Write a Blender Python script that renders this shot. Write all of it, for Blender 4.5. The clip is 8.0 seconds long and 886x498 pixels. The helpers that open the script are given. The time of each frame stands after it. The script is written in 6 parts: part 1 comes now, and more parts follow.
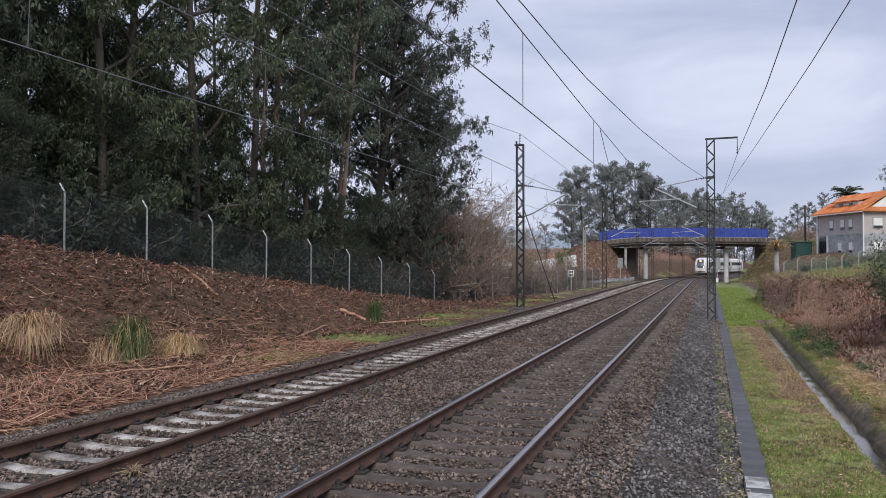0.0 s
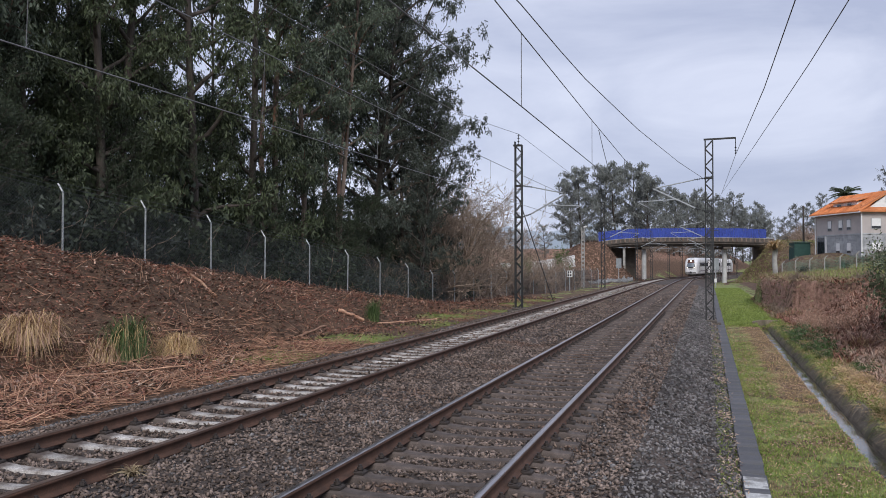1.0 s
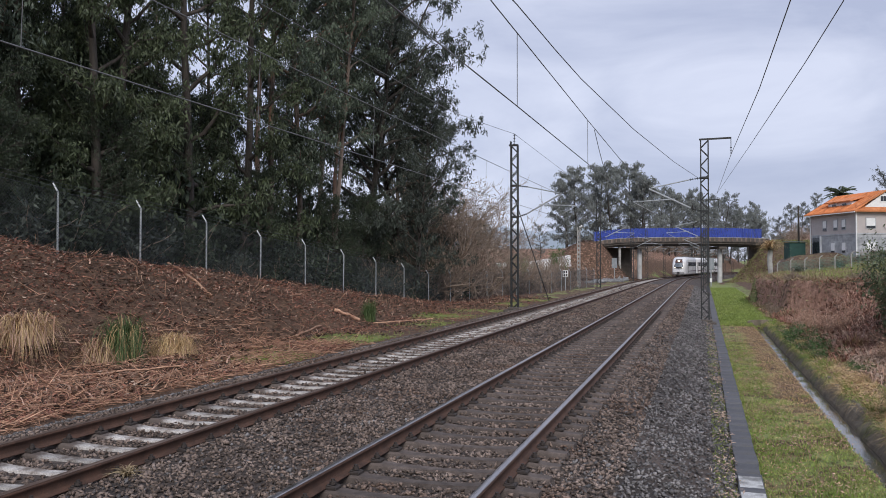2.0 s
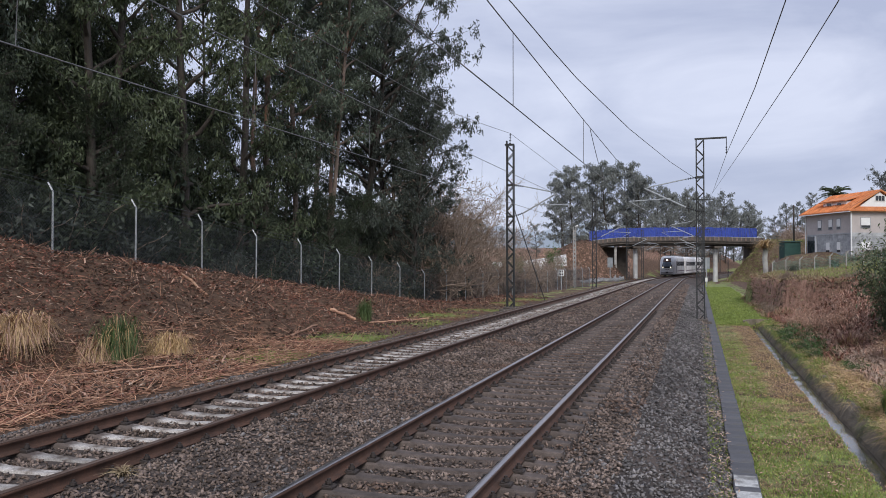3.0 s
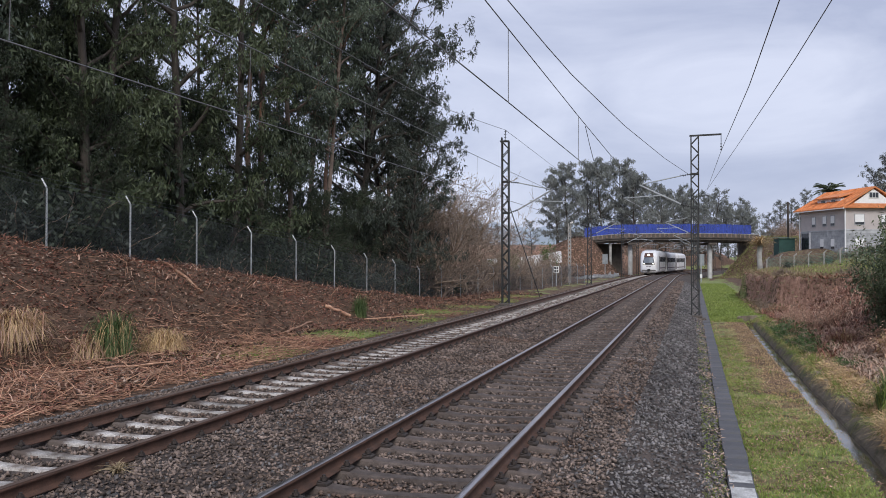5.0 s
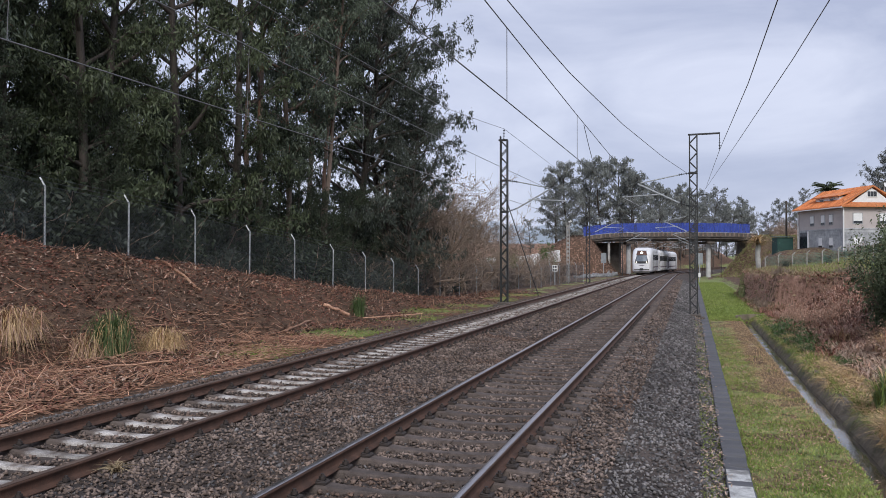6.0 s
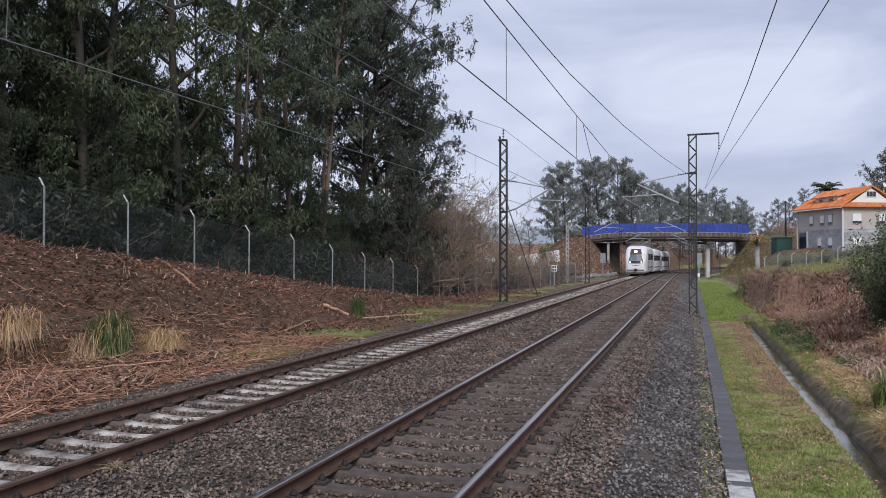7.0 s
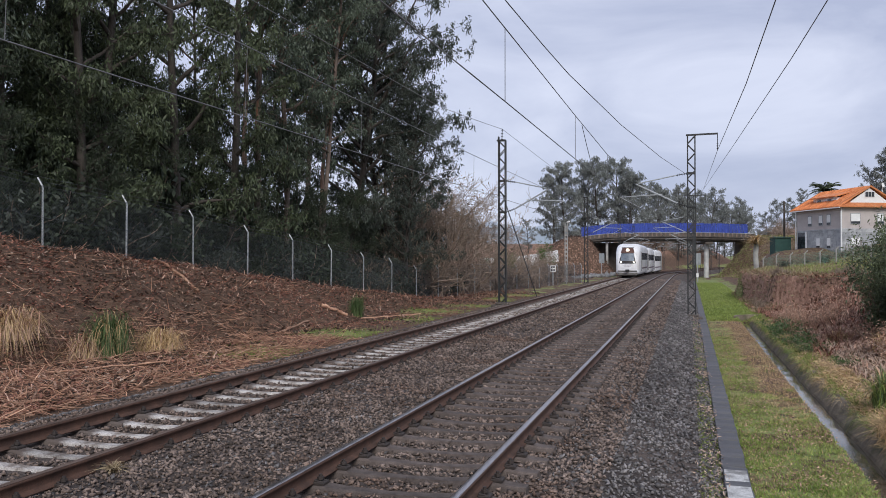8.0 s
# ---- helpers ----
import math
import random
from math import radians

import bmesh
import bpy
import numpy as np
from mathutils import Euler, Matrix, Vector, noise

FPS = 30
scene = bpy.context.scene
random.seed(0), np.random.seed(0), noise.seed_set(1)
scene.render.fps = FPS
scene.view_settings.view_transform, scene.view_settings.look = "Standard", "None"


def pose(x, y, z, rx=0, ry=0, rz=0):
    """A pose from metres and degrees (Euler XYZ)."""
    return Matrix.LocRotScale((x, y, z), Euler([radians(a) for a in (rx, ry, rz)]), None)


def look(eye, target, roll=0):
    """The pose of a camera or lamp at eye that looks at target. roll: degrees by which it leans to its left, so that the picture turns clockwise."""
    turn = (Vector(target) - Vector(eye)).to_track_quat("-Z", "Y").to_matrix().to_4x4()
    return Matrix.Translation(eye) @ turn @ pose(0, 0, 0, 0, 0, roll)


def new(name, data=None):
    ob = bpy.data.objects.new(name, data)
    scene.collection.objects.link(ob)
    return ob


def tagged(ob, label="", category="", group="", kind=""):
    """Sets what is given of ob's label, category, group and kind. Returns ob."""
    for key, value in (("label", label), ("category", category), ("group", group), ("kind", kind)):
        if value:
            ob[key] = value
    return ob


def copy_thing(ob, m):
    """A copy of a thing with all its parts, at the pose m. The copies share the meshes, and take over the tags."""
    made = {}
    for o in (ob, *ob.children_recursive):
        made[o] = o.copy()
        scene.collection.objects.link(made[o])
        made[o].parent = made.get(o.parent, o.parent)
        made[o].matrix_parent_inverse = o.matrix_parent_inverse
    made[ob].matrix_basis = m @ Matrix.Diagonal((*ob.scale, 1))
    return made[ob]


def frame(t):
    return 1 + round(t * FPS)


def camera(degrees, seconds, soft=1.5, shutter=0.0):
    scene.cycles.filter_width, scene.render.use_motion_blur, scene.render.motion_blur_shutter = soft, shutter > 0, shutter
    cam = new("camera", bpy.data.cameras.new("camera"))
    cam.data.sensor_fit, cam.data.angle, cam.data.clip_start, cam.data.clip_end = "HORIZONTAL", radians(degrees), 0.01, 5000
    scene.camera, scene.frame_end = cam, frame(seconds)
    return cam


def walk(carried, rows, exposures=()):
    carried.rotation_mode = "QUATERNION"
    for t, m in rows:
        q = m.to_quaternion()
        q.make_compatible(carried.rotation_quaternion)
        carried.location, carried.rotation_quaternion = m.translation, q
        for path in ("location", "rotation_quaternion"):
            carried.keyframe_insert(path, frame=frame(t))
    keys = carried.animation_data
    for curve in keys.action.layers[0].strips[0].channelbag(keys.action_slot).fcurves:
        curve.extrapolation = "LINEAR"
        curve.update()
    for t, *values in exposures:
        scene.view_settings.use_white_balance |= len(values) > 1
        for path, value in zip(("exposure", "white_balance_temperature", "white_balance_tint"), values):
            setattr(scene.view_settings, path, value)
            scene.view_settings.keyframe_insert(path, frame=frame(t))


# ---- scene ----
# ---- camera and its walk ----
EYE_Z = 2.14
cam = camera(56.8, 8.0, soft=0.5)
TURNS = [(0, 18.0, 0.998), (0.5, 17.99, 1.012), (1, 17.9, 1.025), (1.5, 17.765, 1.02), (3, 17.323, 0.968), (3.5, 17.221, 0.915),
         (4, 17.115, 0.865), (4.5, 17.045, 0.8), (6, 16.885, 0.65), (6.5, 16.864, 0.655), (7, 16.84, 0.655), (7.5, 16.795, 0.66), (8, 16.757, 0.67)]
walk(cam, [(t, pose(0, 0, EYE_Z, 90 + pitch, 0, yaw)) for t, yaw, pitch in TURNS], exposures=[(0, 0.08), (8, 0.08)])

# ---- world and sun: an overcast winter sky ----
world = bpy.data.worlds.new("overcast_sky")
scene.world = world
world.use_nodes = True
wt = world.node_tree
wt.nodes.clear()


def wn(kind, **values):
    n = wt.nodes.new(kind)
    for key, value in values.items():
        n.inputs[key].default_value = value
    return n


sky = wt.nodes.new("ShaderNodeTexSky")
sky.sky_type, sky.sun_disc = "NISHITA", False
sky.sun_elevation, sky.sun_rotation = radians(38), radians(150)
coord = wt.nodes.new("ShaderNodeTexCoord")
squash = wn("ShaderNodeMapping", Scale=(1.0, 1.0, 2.6))
clouds = wn("ShaderNodeTexNoise", Scale=2.9, Detail=6.0, Roughness=0.55, Distortion=0.5)
ramp = wt.nodes.new("ShaderNodeValToRGB")
ramp.color_ramp.elements[0].position, ramp.color_ramp.elements[0].color = 0.37, (0.455, 0.505, 0.685, 1)
ramp.color_ramp.elements[1].position, ramp.color_ramp.elements[1].color = 0.64, (0.69, 0.735, 0.905, 1)
thin = wn("ShaderNodeMix")
thin.data_type = "RGBA"
thin.inputs["Factor"].default_value = 0.92
dim = wn("ShaderNodeVectorMath")
dim.operation = "SCALE"
dim.inputs["Scale"].default_value = 0.1
back = wn("ShaderNodeBackground", Strength=1.0)
wout = wt.nodes.new("ShaderNodeOutputWorld")
wt.links.new(coord.outputs["Generated"], squash.inputs["Vector"])
wt.links.new(squash.outputs["Vector"], clouds.inputs["Vector"])
wt.links.new(clouds.outputs["Fac"], ramp.inputs["Fac"])
wt.links.new(sky.outputs["Color"], dim.inputs[0])
wt.links.new(dim.outputs["Vector"], thin.inputs["A"])
wt.links.new(ramp.outputs["Color"], thin.inputs["B"])
wt.links.new(thin.outputs["Result"], back.inputs["Color"])
wt.links.new(back.outputs["Background"], wout.inputs["Surface"])

sun_data = bpy.data.lights.new("sun", "SUN")
sun_data.energy, sun_data.angle, sun_data.color = 2.1, radians(25), (1.0, 0.97, 0.93)
sun = new("sun", sun_data)
sun.matrix_world = look((40, -60, 80), (0, 40, 0))

# ---- materials ----
MATS = {}


def material(name, a, b, rough=0.8, metal=0.0, scale=3.0, fine=40.0, bump=0.3, bump_dist=0.01, c=None, spread=0.0, spec=0.5, streak=None, trans=0.0, grain=0.28, stain=0.52):
    """Procedural surface: two colours mixed by large noise, fine grain over it, optional stain colour c, random spread per object or island."""
    m = bpy.data.materials.new(name)
    m.use_nodes = True
    nt = m.node_tree
    bs = nt.nodes["Principled BSDF"]
    tc = nt.nodes.new("ShaderNodeTexCoord")
    vec = tc.outputs["Object"]
    if streak:
        mp = nt.nodes.new("ShaderNodeMapping")
        mp.inputs["Scale"].default_value = streak
        nt.links.new(vec, mp.inputs["Vector"])
        vec = mp.outputs["Vector"]

    def tex(s, detail, rgh=0.6):
        n = nt.nodes.new("ShaderNodeTexNoise")
        n.inputs["Scale"].default_value, n.inputs["Detail"].default_value, n.inputs["Roughness"].default_value = s, detail, rgh
        nt.links.new(vec, n.inputs["Vector"])
        return n

    def mix(fac, x, y, kind="MIX"):
        n = nt.nodes.new("ShaderNodeMix")
        n.data_type, n.blend_type = "RGBA", kind
        for sock, val in ((n.inputs["Factor"], fac), (n.inputs["A"], x), (n.inputs["B"], y)):
            if isinstance(val, bpy.types.NodeSocket):
                nt.links.new(val, sock)
            else:
                sock.default_value = val
        return n.outputs["Result"]

    def curve(sock, lo, hi, v0=0.0, v1=1.0):
        n = nt.nodes.new("ShaderNodeMapRange")
        n.inputs["From Min"].default_value, n.inputs["From Max"].default_value = lo, hi
        n.inputs["To Min"].default_value, n.inputs["To Max"].default_value = v0, v1
        nt.links.new(sock, n.inputs["Value"])
        return n.outputs["Result"]

    big, small = tex(scale, 4), tex(fine, 3)
    col = mix(curve(big.outputs["Fac"], 0.35, 0.65), (*a, 1), (*b, 1))
    if c:
        st = tex(scale * 0.37, 6, 0.7)
        col = mix(curve(st.outputs["Fac"], stain, stain + 0.14, 0, 0.85), col, (*c, 1))
    g = curve(small.outputs["Fac"], 0.3, 0.7, 1 - grain, 1 + grain)
    gm = nt.nodes.new("ShaderNodeVectorMath")
    gm.operation = "SCALE"
    nt.links.new(col, gm.inputs[0])
    nt.links.new(g, gm.inputs["Scale"])
    out = gm.outputs["Vector"]
    if spread:
        info, geo = nt.nodes.new("ShaderNodeObjectInfo"), nt.nodes.new("ShaderNodeNewGeometry")
        add = nt.nodes.new("ShaderNodeMath")
        add.operation = "ADD"
        nt.links.new(info.outputs["Random"], add.inputs[0])
        nt.links.new(geo.outputs["Random Per Island"], add.inputs[1])
        fr = nt.nodes.new("ShaderNodeMath")
        fr.operation = "FRACT"
        nt.links.new(add.outputs[0], fr.inputs[0])
        gm2 = nt.nodes.new("ShaderNodeVectorMath")
        gm2.operation = "SCALE"
        nt.links.new(out, gm2.inputs[0])
        nt.links.new(curve(fr.outputs[0], 0, 1, 1 - spread, 1 + spread), gm2.inputs["Scale"])
        out = gm2.outputs["Vector"]
    nt.links.new(out, bs.inputs["Base Color"])
    nt.links.new(curve(small.outputs["Fac"], 0.3, 0.7, max(0, rough - 0.1), min(1, rough + 0.1)), bs.inputs["Roughness"])
    bs.inputs["Metallic"].default_value = metal
    bs.inputs["Specular IOR Level"].default_value = spec
    if bump:
        bp = nt.nodes.new("ShaderNodeBump")
        bp.inputs["Strength"].default_value, bp.inputs["Distance"].default_value = bump, bump_dist
        nt.links.new(small.outputs["Fac"], bp.inputs["Height"])
        nt.links.new(bp.outputs["Normal"], bs.inputs["Normal"])
    if trans:
        bs.inputs["Subsurface Weight"].default_value = 0.0
        tr = nt.nodes.new("ShaderNodeBsdfTranslucent")
        nt.links.new(out, tr.inputs["Color"])
        ms = nt.nodes.new("ShaderNodeMixShader")
        ms.inputs[0].default_value = trans
        nt.links.new(bs.outputs[0], ms.inputs[1])
        nt.links.new(tr.outputs[0], ms.inputs[2])
        nt.links.new(ms.outputs[0], nt.nodes["Material Output"].inputs["Surface"])
    MATS[name] = m
    return m


M_BALLAST = material("ballast_stone", (0.108, 0.078, 0.062), (0.212, 0.162, 0.136), 0.85, scale=1.3, fine=60, spread=0.7, c=(0.12, 0.070, 0.048))
M_BALLAST_G = material("grey_ballast_stone", (0.080, 0.073, 0.072), (0.185, 0.172, 0.168), 0.7, scale=1.3, fine=60, spread=0.7)
# Darker than the stones: shade in the gaps is painted into the bed.
M_BALLAST_BED = material("ballast_bed", (0.04, 0.031, 0.027), (0.10, 0.076, 0.064), 0.95, scale=0.6, fine=22, bump=1.0, bump_dist=0.05)
M_SLEEPER_OLD = material("dusty_concrete", (0.062, 0.047, 0.040), (0.122, 0.096, 0.084), 0.85, scale=5, fine=70, spread=0.25)
M_SLEEPER_PALE = material("pale_concrete", (0.37, 0.345, 0.325), (0.56, 0.53, 0.50), 0.8, scale=5, fine=45, spread=0.3, c=(0.12, 0.088, 0.066), stain=0.5, grain=0.3)
M_SLEEPER_FAR = material("worn_concrete", (0.31, 0.29, 0.265), (0.46, 0.43, 0.40), 0.8, scale=5, fine=45, spread=0.3, c=(0.10, 0.075, 0.058), stain=0.44)
M_RUST = material("rusty_steel", (0.055, 0.028, 0.018), (0.10, 0.05, 0.032), 0.8, scale=4, fine=50, spread=0.1)
M_RAILTOP = material("worn_rail_head", (0.40, 0.37, 0.36), (0.52, 0.48, 0.465), 0.36, metal=1.0, scale=2, fine=25, bump=0.1, streak=(6, 0.15, 6))
M_RAILTOP_DULL = material("dull_rail_head", (0.13, 0.085, 0.065), (0.22, 0.16, 0.13), 0.5, metal=0.6, scale=2, fine=25, bump=0.1, streak=(6, 0.15, 6))
M_CLIP = material("clip_iron", (0.02, 0.017, 0.015), (0.04, 0.03, 0.026), 0.7, scale=9, fine=70)
M_MAST = material("painted_lattice_steel", (0.018, 0.020, 0.021), (0.034, 0.036, 0.037), 0.6, scale=5, fine=40, c=(0.04, 0.028, 0.022))
M_GALV = material("galvanised_steel", (0.34, 0.36, 0.37), (0.50, 0.52, 0.53), 0.5, metal=0.5, scale=6, fine=60)
M_WIRE = material("weathered_wire", (0.13, 0.13, 0.135), (0.19, 0.19, 0.195), 0.6, metal=0.4)
M_CONC = material("weathered_concrete", (0.30, 0.29, 0.27), (0.42, 0.41, 0.39), 0.85, scale=1.2, fine=25, c=(0.20, 0.18, 0.15))
# Stained concrete; shade under the bridge deck is also put into the colour.
M_CONC_DARK = material("stained_shade_dark_concrete", (0.078, 0.065, 0.055), (0.135, 0.115, 0.10), 0.85, scale=1.0, fine=20, c=(0.07, 0.06, 0.05))
M_BARK = material("peeling_bark", (0.10, 0.075, 0.06), (0.22, 0.17, 0.14), 0.9, scale=2, fine=18, bump=0.6, bump_dist=0.03, c=(0.28, 0.12, 0.06), streak=(3, 3, 0.4))
M_BARK_DARK = material("dark_bark", (0.045, 0.037, 0.03), (0.085, 0.07, 0.06), 0.9, scale=2, fine=18, bump=0.6, bump_dist=0.03, streak=(3, 3, 0.4))
M_TWIG = material("bare_twig", (0.20, 0.15, 0.115), (0.34, 0.26, 0.20), 0.9, scale=4, fine=20)
M_LEAF = material("eucalyptus_leaf", (0.070, 0.090, 0.062), (0.125, 0.155, 0.108), 0.55, scale=0.6, fine=8, bump=0, spread=0.45, trans=0.25)
M_LEAF_B = material("olive_leaf", (0.054, 0.072, 0.036), (0.108, 0.132, 0.068), 0.6, scale=0.6, fine=8, bump=0, spread=0.45, trans=0.25)
# Pale grey-green: the haze of distance is mixed into this leaf colour.
M_LEAF_FAR = material("haze_tinted_leaf", (0.15, 0.165, 0.155), (0.24, 0.255, 0.235), 0.7, scale=0.3, fine=4, bump=0, spread=0.4, trans=0.2)
M_LEAF_BUSH = material("bush_leaf", (0.075, 0.100, 0.050), (0.15, 0.18, 0.095), 0.5, scale=1, fine=8, bump=0, spread=0.45, trans=0.25)
M_LEAF_FRESH = material("fresh_leaf", (0.07, 0.12, 0.03), (0.12, 0.18, 0.05), 0.6, scale=1, fine=8, bump=0, spread=0.3, trans=0.3)
M_IVY = material("bramble_leaf", (0.055, 0.105, 0.032), (0.10, 0.17, 0.055), 0.5, scale=2, fine=10, bump=0, spread=0.4, trans=0.2)
M_LITTER = material("dead_leaf", (0.15, 0.058, 0.040), (0.31, 0.145, 0.096), 0.85, scale=2, fine=30, bump=0, spread=0.5)
M_DARKLITTER = material("dark_dead_leaf", (0.05, 0.032, 0.022), (0.10, 0.062, 0.042), 0.9, scale=2, fine=30, bump=0, spread=0.4)
M_PALELITTER = material("pale_dead_leaf", (0.34, 0.24, 0.18), (0.50, 0.38, 0.30), 0.85, scale=2, fine=30, bump=0, spread=0.35)
M_STICK = material("dead_stick", (0.30, 0.15, 0.092), (0.54, 0.33, 0.22), 0.85, scale=3, fine=30, spread=0.45)
M_STRAW = material("dry_straw", (0.46, 0.30, 0.145), (0.66, 0.49, 0.27), 0.8, scale=3, fine=20, bump=0, spread=0.3, trans=0.2)
M_STRAWDULL = material("dull_straw", (0.20, 0.15, 0.09), (0.32, 0.25, 0.15), 0.9, scale=3, fine=20, bump=0, spread=0.3)
M_GRASS = material("grass_blade", (0.17, 0.235, 0.045), (0.31, 0.37, 0.10), 0.6, scale=1.5, fine=12, bump=0, spread=0.4, trans=0.3)
M_REED = material("green_reed", (0.07, 0.12, 0.04), (0.14, 0.19, 0.07), 0.6, scale=1.5, fine=12, bump=0, spread=0.3, trans=0.3)
M_BLUE = material("blue_mesh_panel", (0.020, 0.045, 0.28), (0.035, 0.075, 0.40), 0.6, scale=0.8, fine=30, bump=0.1, grain=0.07)
M_WHITE = material("white_train_paint", (0.72, 0.72, 0.74), (0.80, 0.80, 0.81), 0.35, scale=0.8, fine=10, bump=0.02, c=(0.60, 0.58, 0.56), grain=0.07)
M_TRAINGLASS = material("dark_train_glass", (0.012, 0.013, 0.018), (0.02, 0.022, 0.03), 0.5, bump=0, spec=0.01, grain=0.07)
M_GREYBAND = material("grey_underframe", (0.10, 0.095, 0.09), (0.16, 0.15, 0.14), 0.7, scale=2, fine=20)
M_ROOF = material("orange_roof_tile", (0.50, 0.16, 0.055), (0.64, 0.24, 0.09), 0.8, scale=1.5, fine=9, spread=0.2)
M_PLASTER = material("beige_plaster", (0.43, 0.385, 0.37), (0.50, 0.45, 0.43), 0.9, scale=0.7, fine=25, bump=0.1, grain=0.07)
M_STONE = material("grey_granite", (0.29, 0.30, 0.31), (0.43, 0.44, 0.45), 0.85, scale=1.5, fine=25, spread=0.15)
M_WHITEPAINT = material("white_paint", (0.72, 0.72, 0.71), (0.80, 0.80, 0.79), 0.6, scale=2, fine=30, bump=0.05, grain=0.07)
M_GLASS_DARK = material("window_glass", (0.02, 0.022, 0.025), (0.04, 0.045, 0.05), 0.1, bump=0, grain=0.07)
M_WATER = material("shallow_water", (0.055, 0.048, 0.038), (0.10, 0.085, 0.066), 0.03, scale=1.5, fine=7, bump=0.03, bump_dist=0.02, spec=1.0)
M_MOSSCONC = material("mossy_concrete", (0.15, 0.122, 0.090), (0.26, 0.215, 0.16), 0.9, scale=2.5, fine=25, bump=0.6, c=(0.06, 0.075, 0.03))
M_TROUGH = material("trough_concrete", (0.085, 0.085, 0.095), (0.125, 0.125, 0.135), 0.85, scale=1.5, fine=45, spread=0.12, c=(0.10, 0.095, 0.085))
M_GREENMESH = material("green_sheet", (0.010, 0.045, 0.038), (0.016, 0.065, 0.052), 0.7, scale=1.2, fine=15)
M_SIGN = material("sign_white", (0.70, 0.70, 0.68), (0.78, 0.78, 0.76), 0.6, bump=0, grain=0.07)
M_SIGNGREY = material("sign_grey_back", (0.22, 0.24, 0.25), (0.30, 0.32, 0.33), 0.5, metal=0.3, grain=0.07)
M_WORNWHITE = material("worn_white_paint", (0.40, 0.40, 0.39), (0.58, 0.58, 0.57), 0.8, scale=7, fine=60, grain=0.3, c=(0.14, 0.135, 0.13), stain=0.47)
M_BLACK = material("black_paint", (0.015, 0.015, 0.016), (0.025, 0.025, 0.026), 0.6, bump=0)


M_FERN = material("dry_bracken", (0.30, 0.17, 0.115), (0.52, 0.35, 0.265), 0.85, scale=2, fine=30, bump=0, spread=0.45)
M_RUBBLE = material("grey_rubble", (0.17, 0.17, 0.17), (0.27, 0.27, 0.265), 0.85, scale=2, fine=25, spread=0.2)


def rail_dust(m, dust):
    """Brown brake and rail dust on a sleeper, away from its middle."""
    nt = m.node_tree
    bs = nt.nodes["Principled BSDF"]
    src = bs.inputs["Base Color"].links[0].from_socket
    tc, sp, ab = nt.nodes.new("ShaderNodeTexCoord"), nt.nodes.new("ShaderNodeSeparateXYZ"), nt.nodes.new("ShaderNodeMath")
    no, ad, mr, mx = nt.nodes.new("ShaderNodeTexNoise"), nt.nodes.new("ShaderNodeMath"), nt.nodes.new("ShaderNodeMapRange"), nt.nodes.new("ShaderNodeMix")
    no.inputs["Scale"].default_value, no.inputs["Detail"].default_value = 6.0, 5.0
    ab.operation, ad.operation, ad.inputs[1].default_value = "ABSOLUTE", "MULTIPLY_ADD", 0.5
    mr.inputs["From Min"].default_value, mr.inputs["From Max"].default_value, mr.inputs["To Max"].default_value = 0.68, 0.86, 0.92
    mx.data_type = "RGBA"
    nt.links.new(tc.outputs["Object"], sp.inputs[0])
    nt.links.new(tc.outputs["Object"], no.inputs["Vector"])
    nt.links.new(sp.outputs["X"], ab.inputs[0])
    nt.links.new(no.outputs["Fac"], ad.inputs[0])
    nt.links.new(ab.outputs[0], ad.inputs[2])
    nt.links.new(ad.outputs[0], mr.inputs["Value"])
    nt.links.new(mr.outputs["Result"], mx.inputs["Factor"])
    nt.links.new(src, mx.inputs["A"])
    mx.inputs["B"].default_value = (*dust, 1)
    nt.links.new(mx.outputs["Result"], bs.inputs["Base Color"])


rail_dust(M_SLEEPER_PALE, (0.075, 0.052, 0.042))


def see_through(m, lo, hi):
    """Lets light through a net: noise decides how much."""
    nt = m.node_tree
    out = nt.nodes["Material Output"]
    bs = nt.nodes["Principled BSDF"]
    tc, no, mr = nt.nodes.new("ShaderNodeTexCoord"), nt.nodes.new("ShaderNodeTexNoise"), nt.nodes.new("ShaderNodeMapRange")
    no.inputs["Scale"].default_value = 1.7
    mr.inputs["From Min"].default_value, mr.inputs["From Max"].default_value = 0.35, 0.65
    mr.inputs["To Min"].default_value, mr.inputs["To Max"].default_value = lo, hi
    tr, mx = nt.nodes.new("ShaderNodeBsdfTransparent"), nt.nodes.new("ShaderNodeMixShader")
    mp = nt.nodes.new("ShaderNodeMapping")
    mp.inputs["Scale"].default_value = (2.5, 2.5, 0.25)
    nt.links.new(tc.outputs["Object"], mp.inputs["Vector"])
    nt.links.new(mp.outputs["Vector"], no.inputs["Vector"])
    nt.links.new(no.outputs["Fac"], mr.inputs["Value"])
    nt.links.new(mr.outputs["Result"], mx.inputs[0])
    nt.links.new(bs.outputs[0], mx.inputs[1])
    nt.links.new(tr.outputs[0], mx.inputs[2])
    nt.links.new(mx.outputs[0], out.inputs["Surface"])


see_through(M_BLUE, 0.05, 0.5)


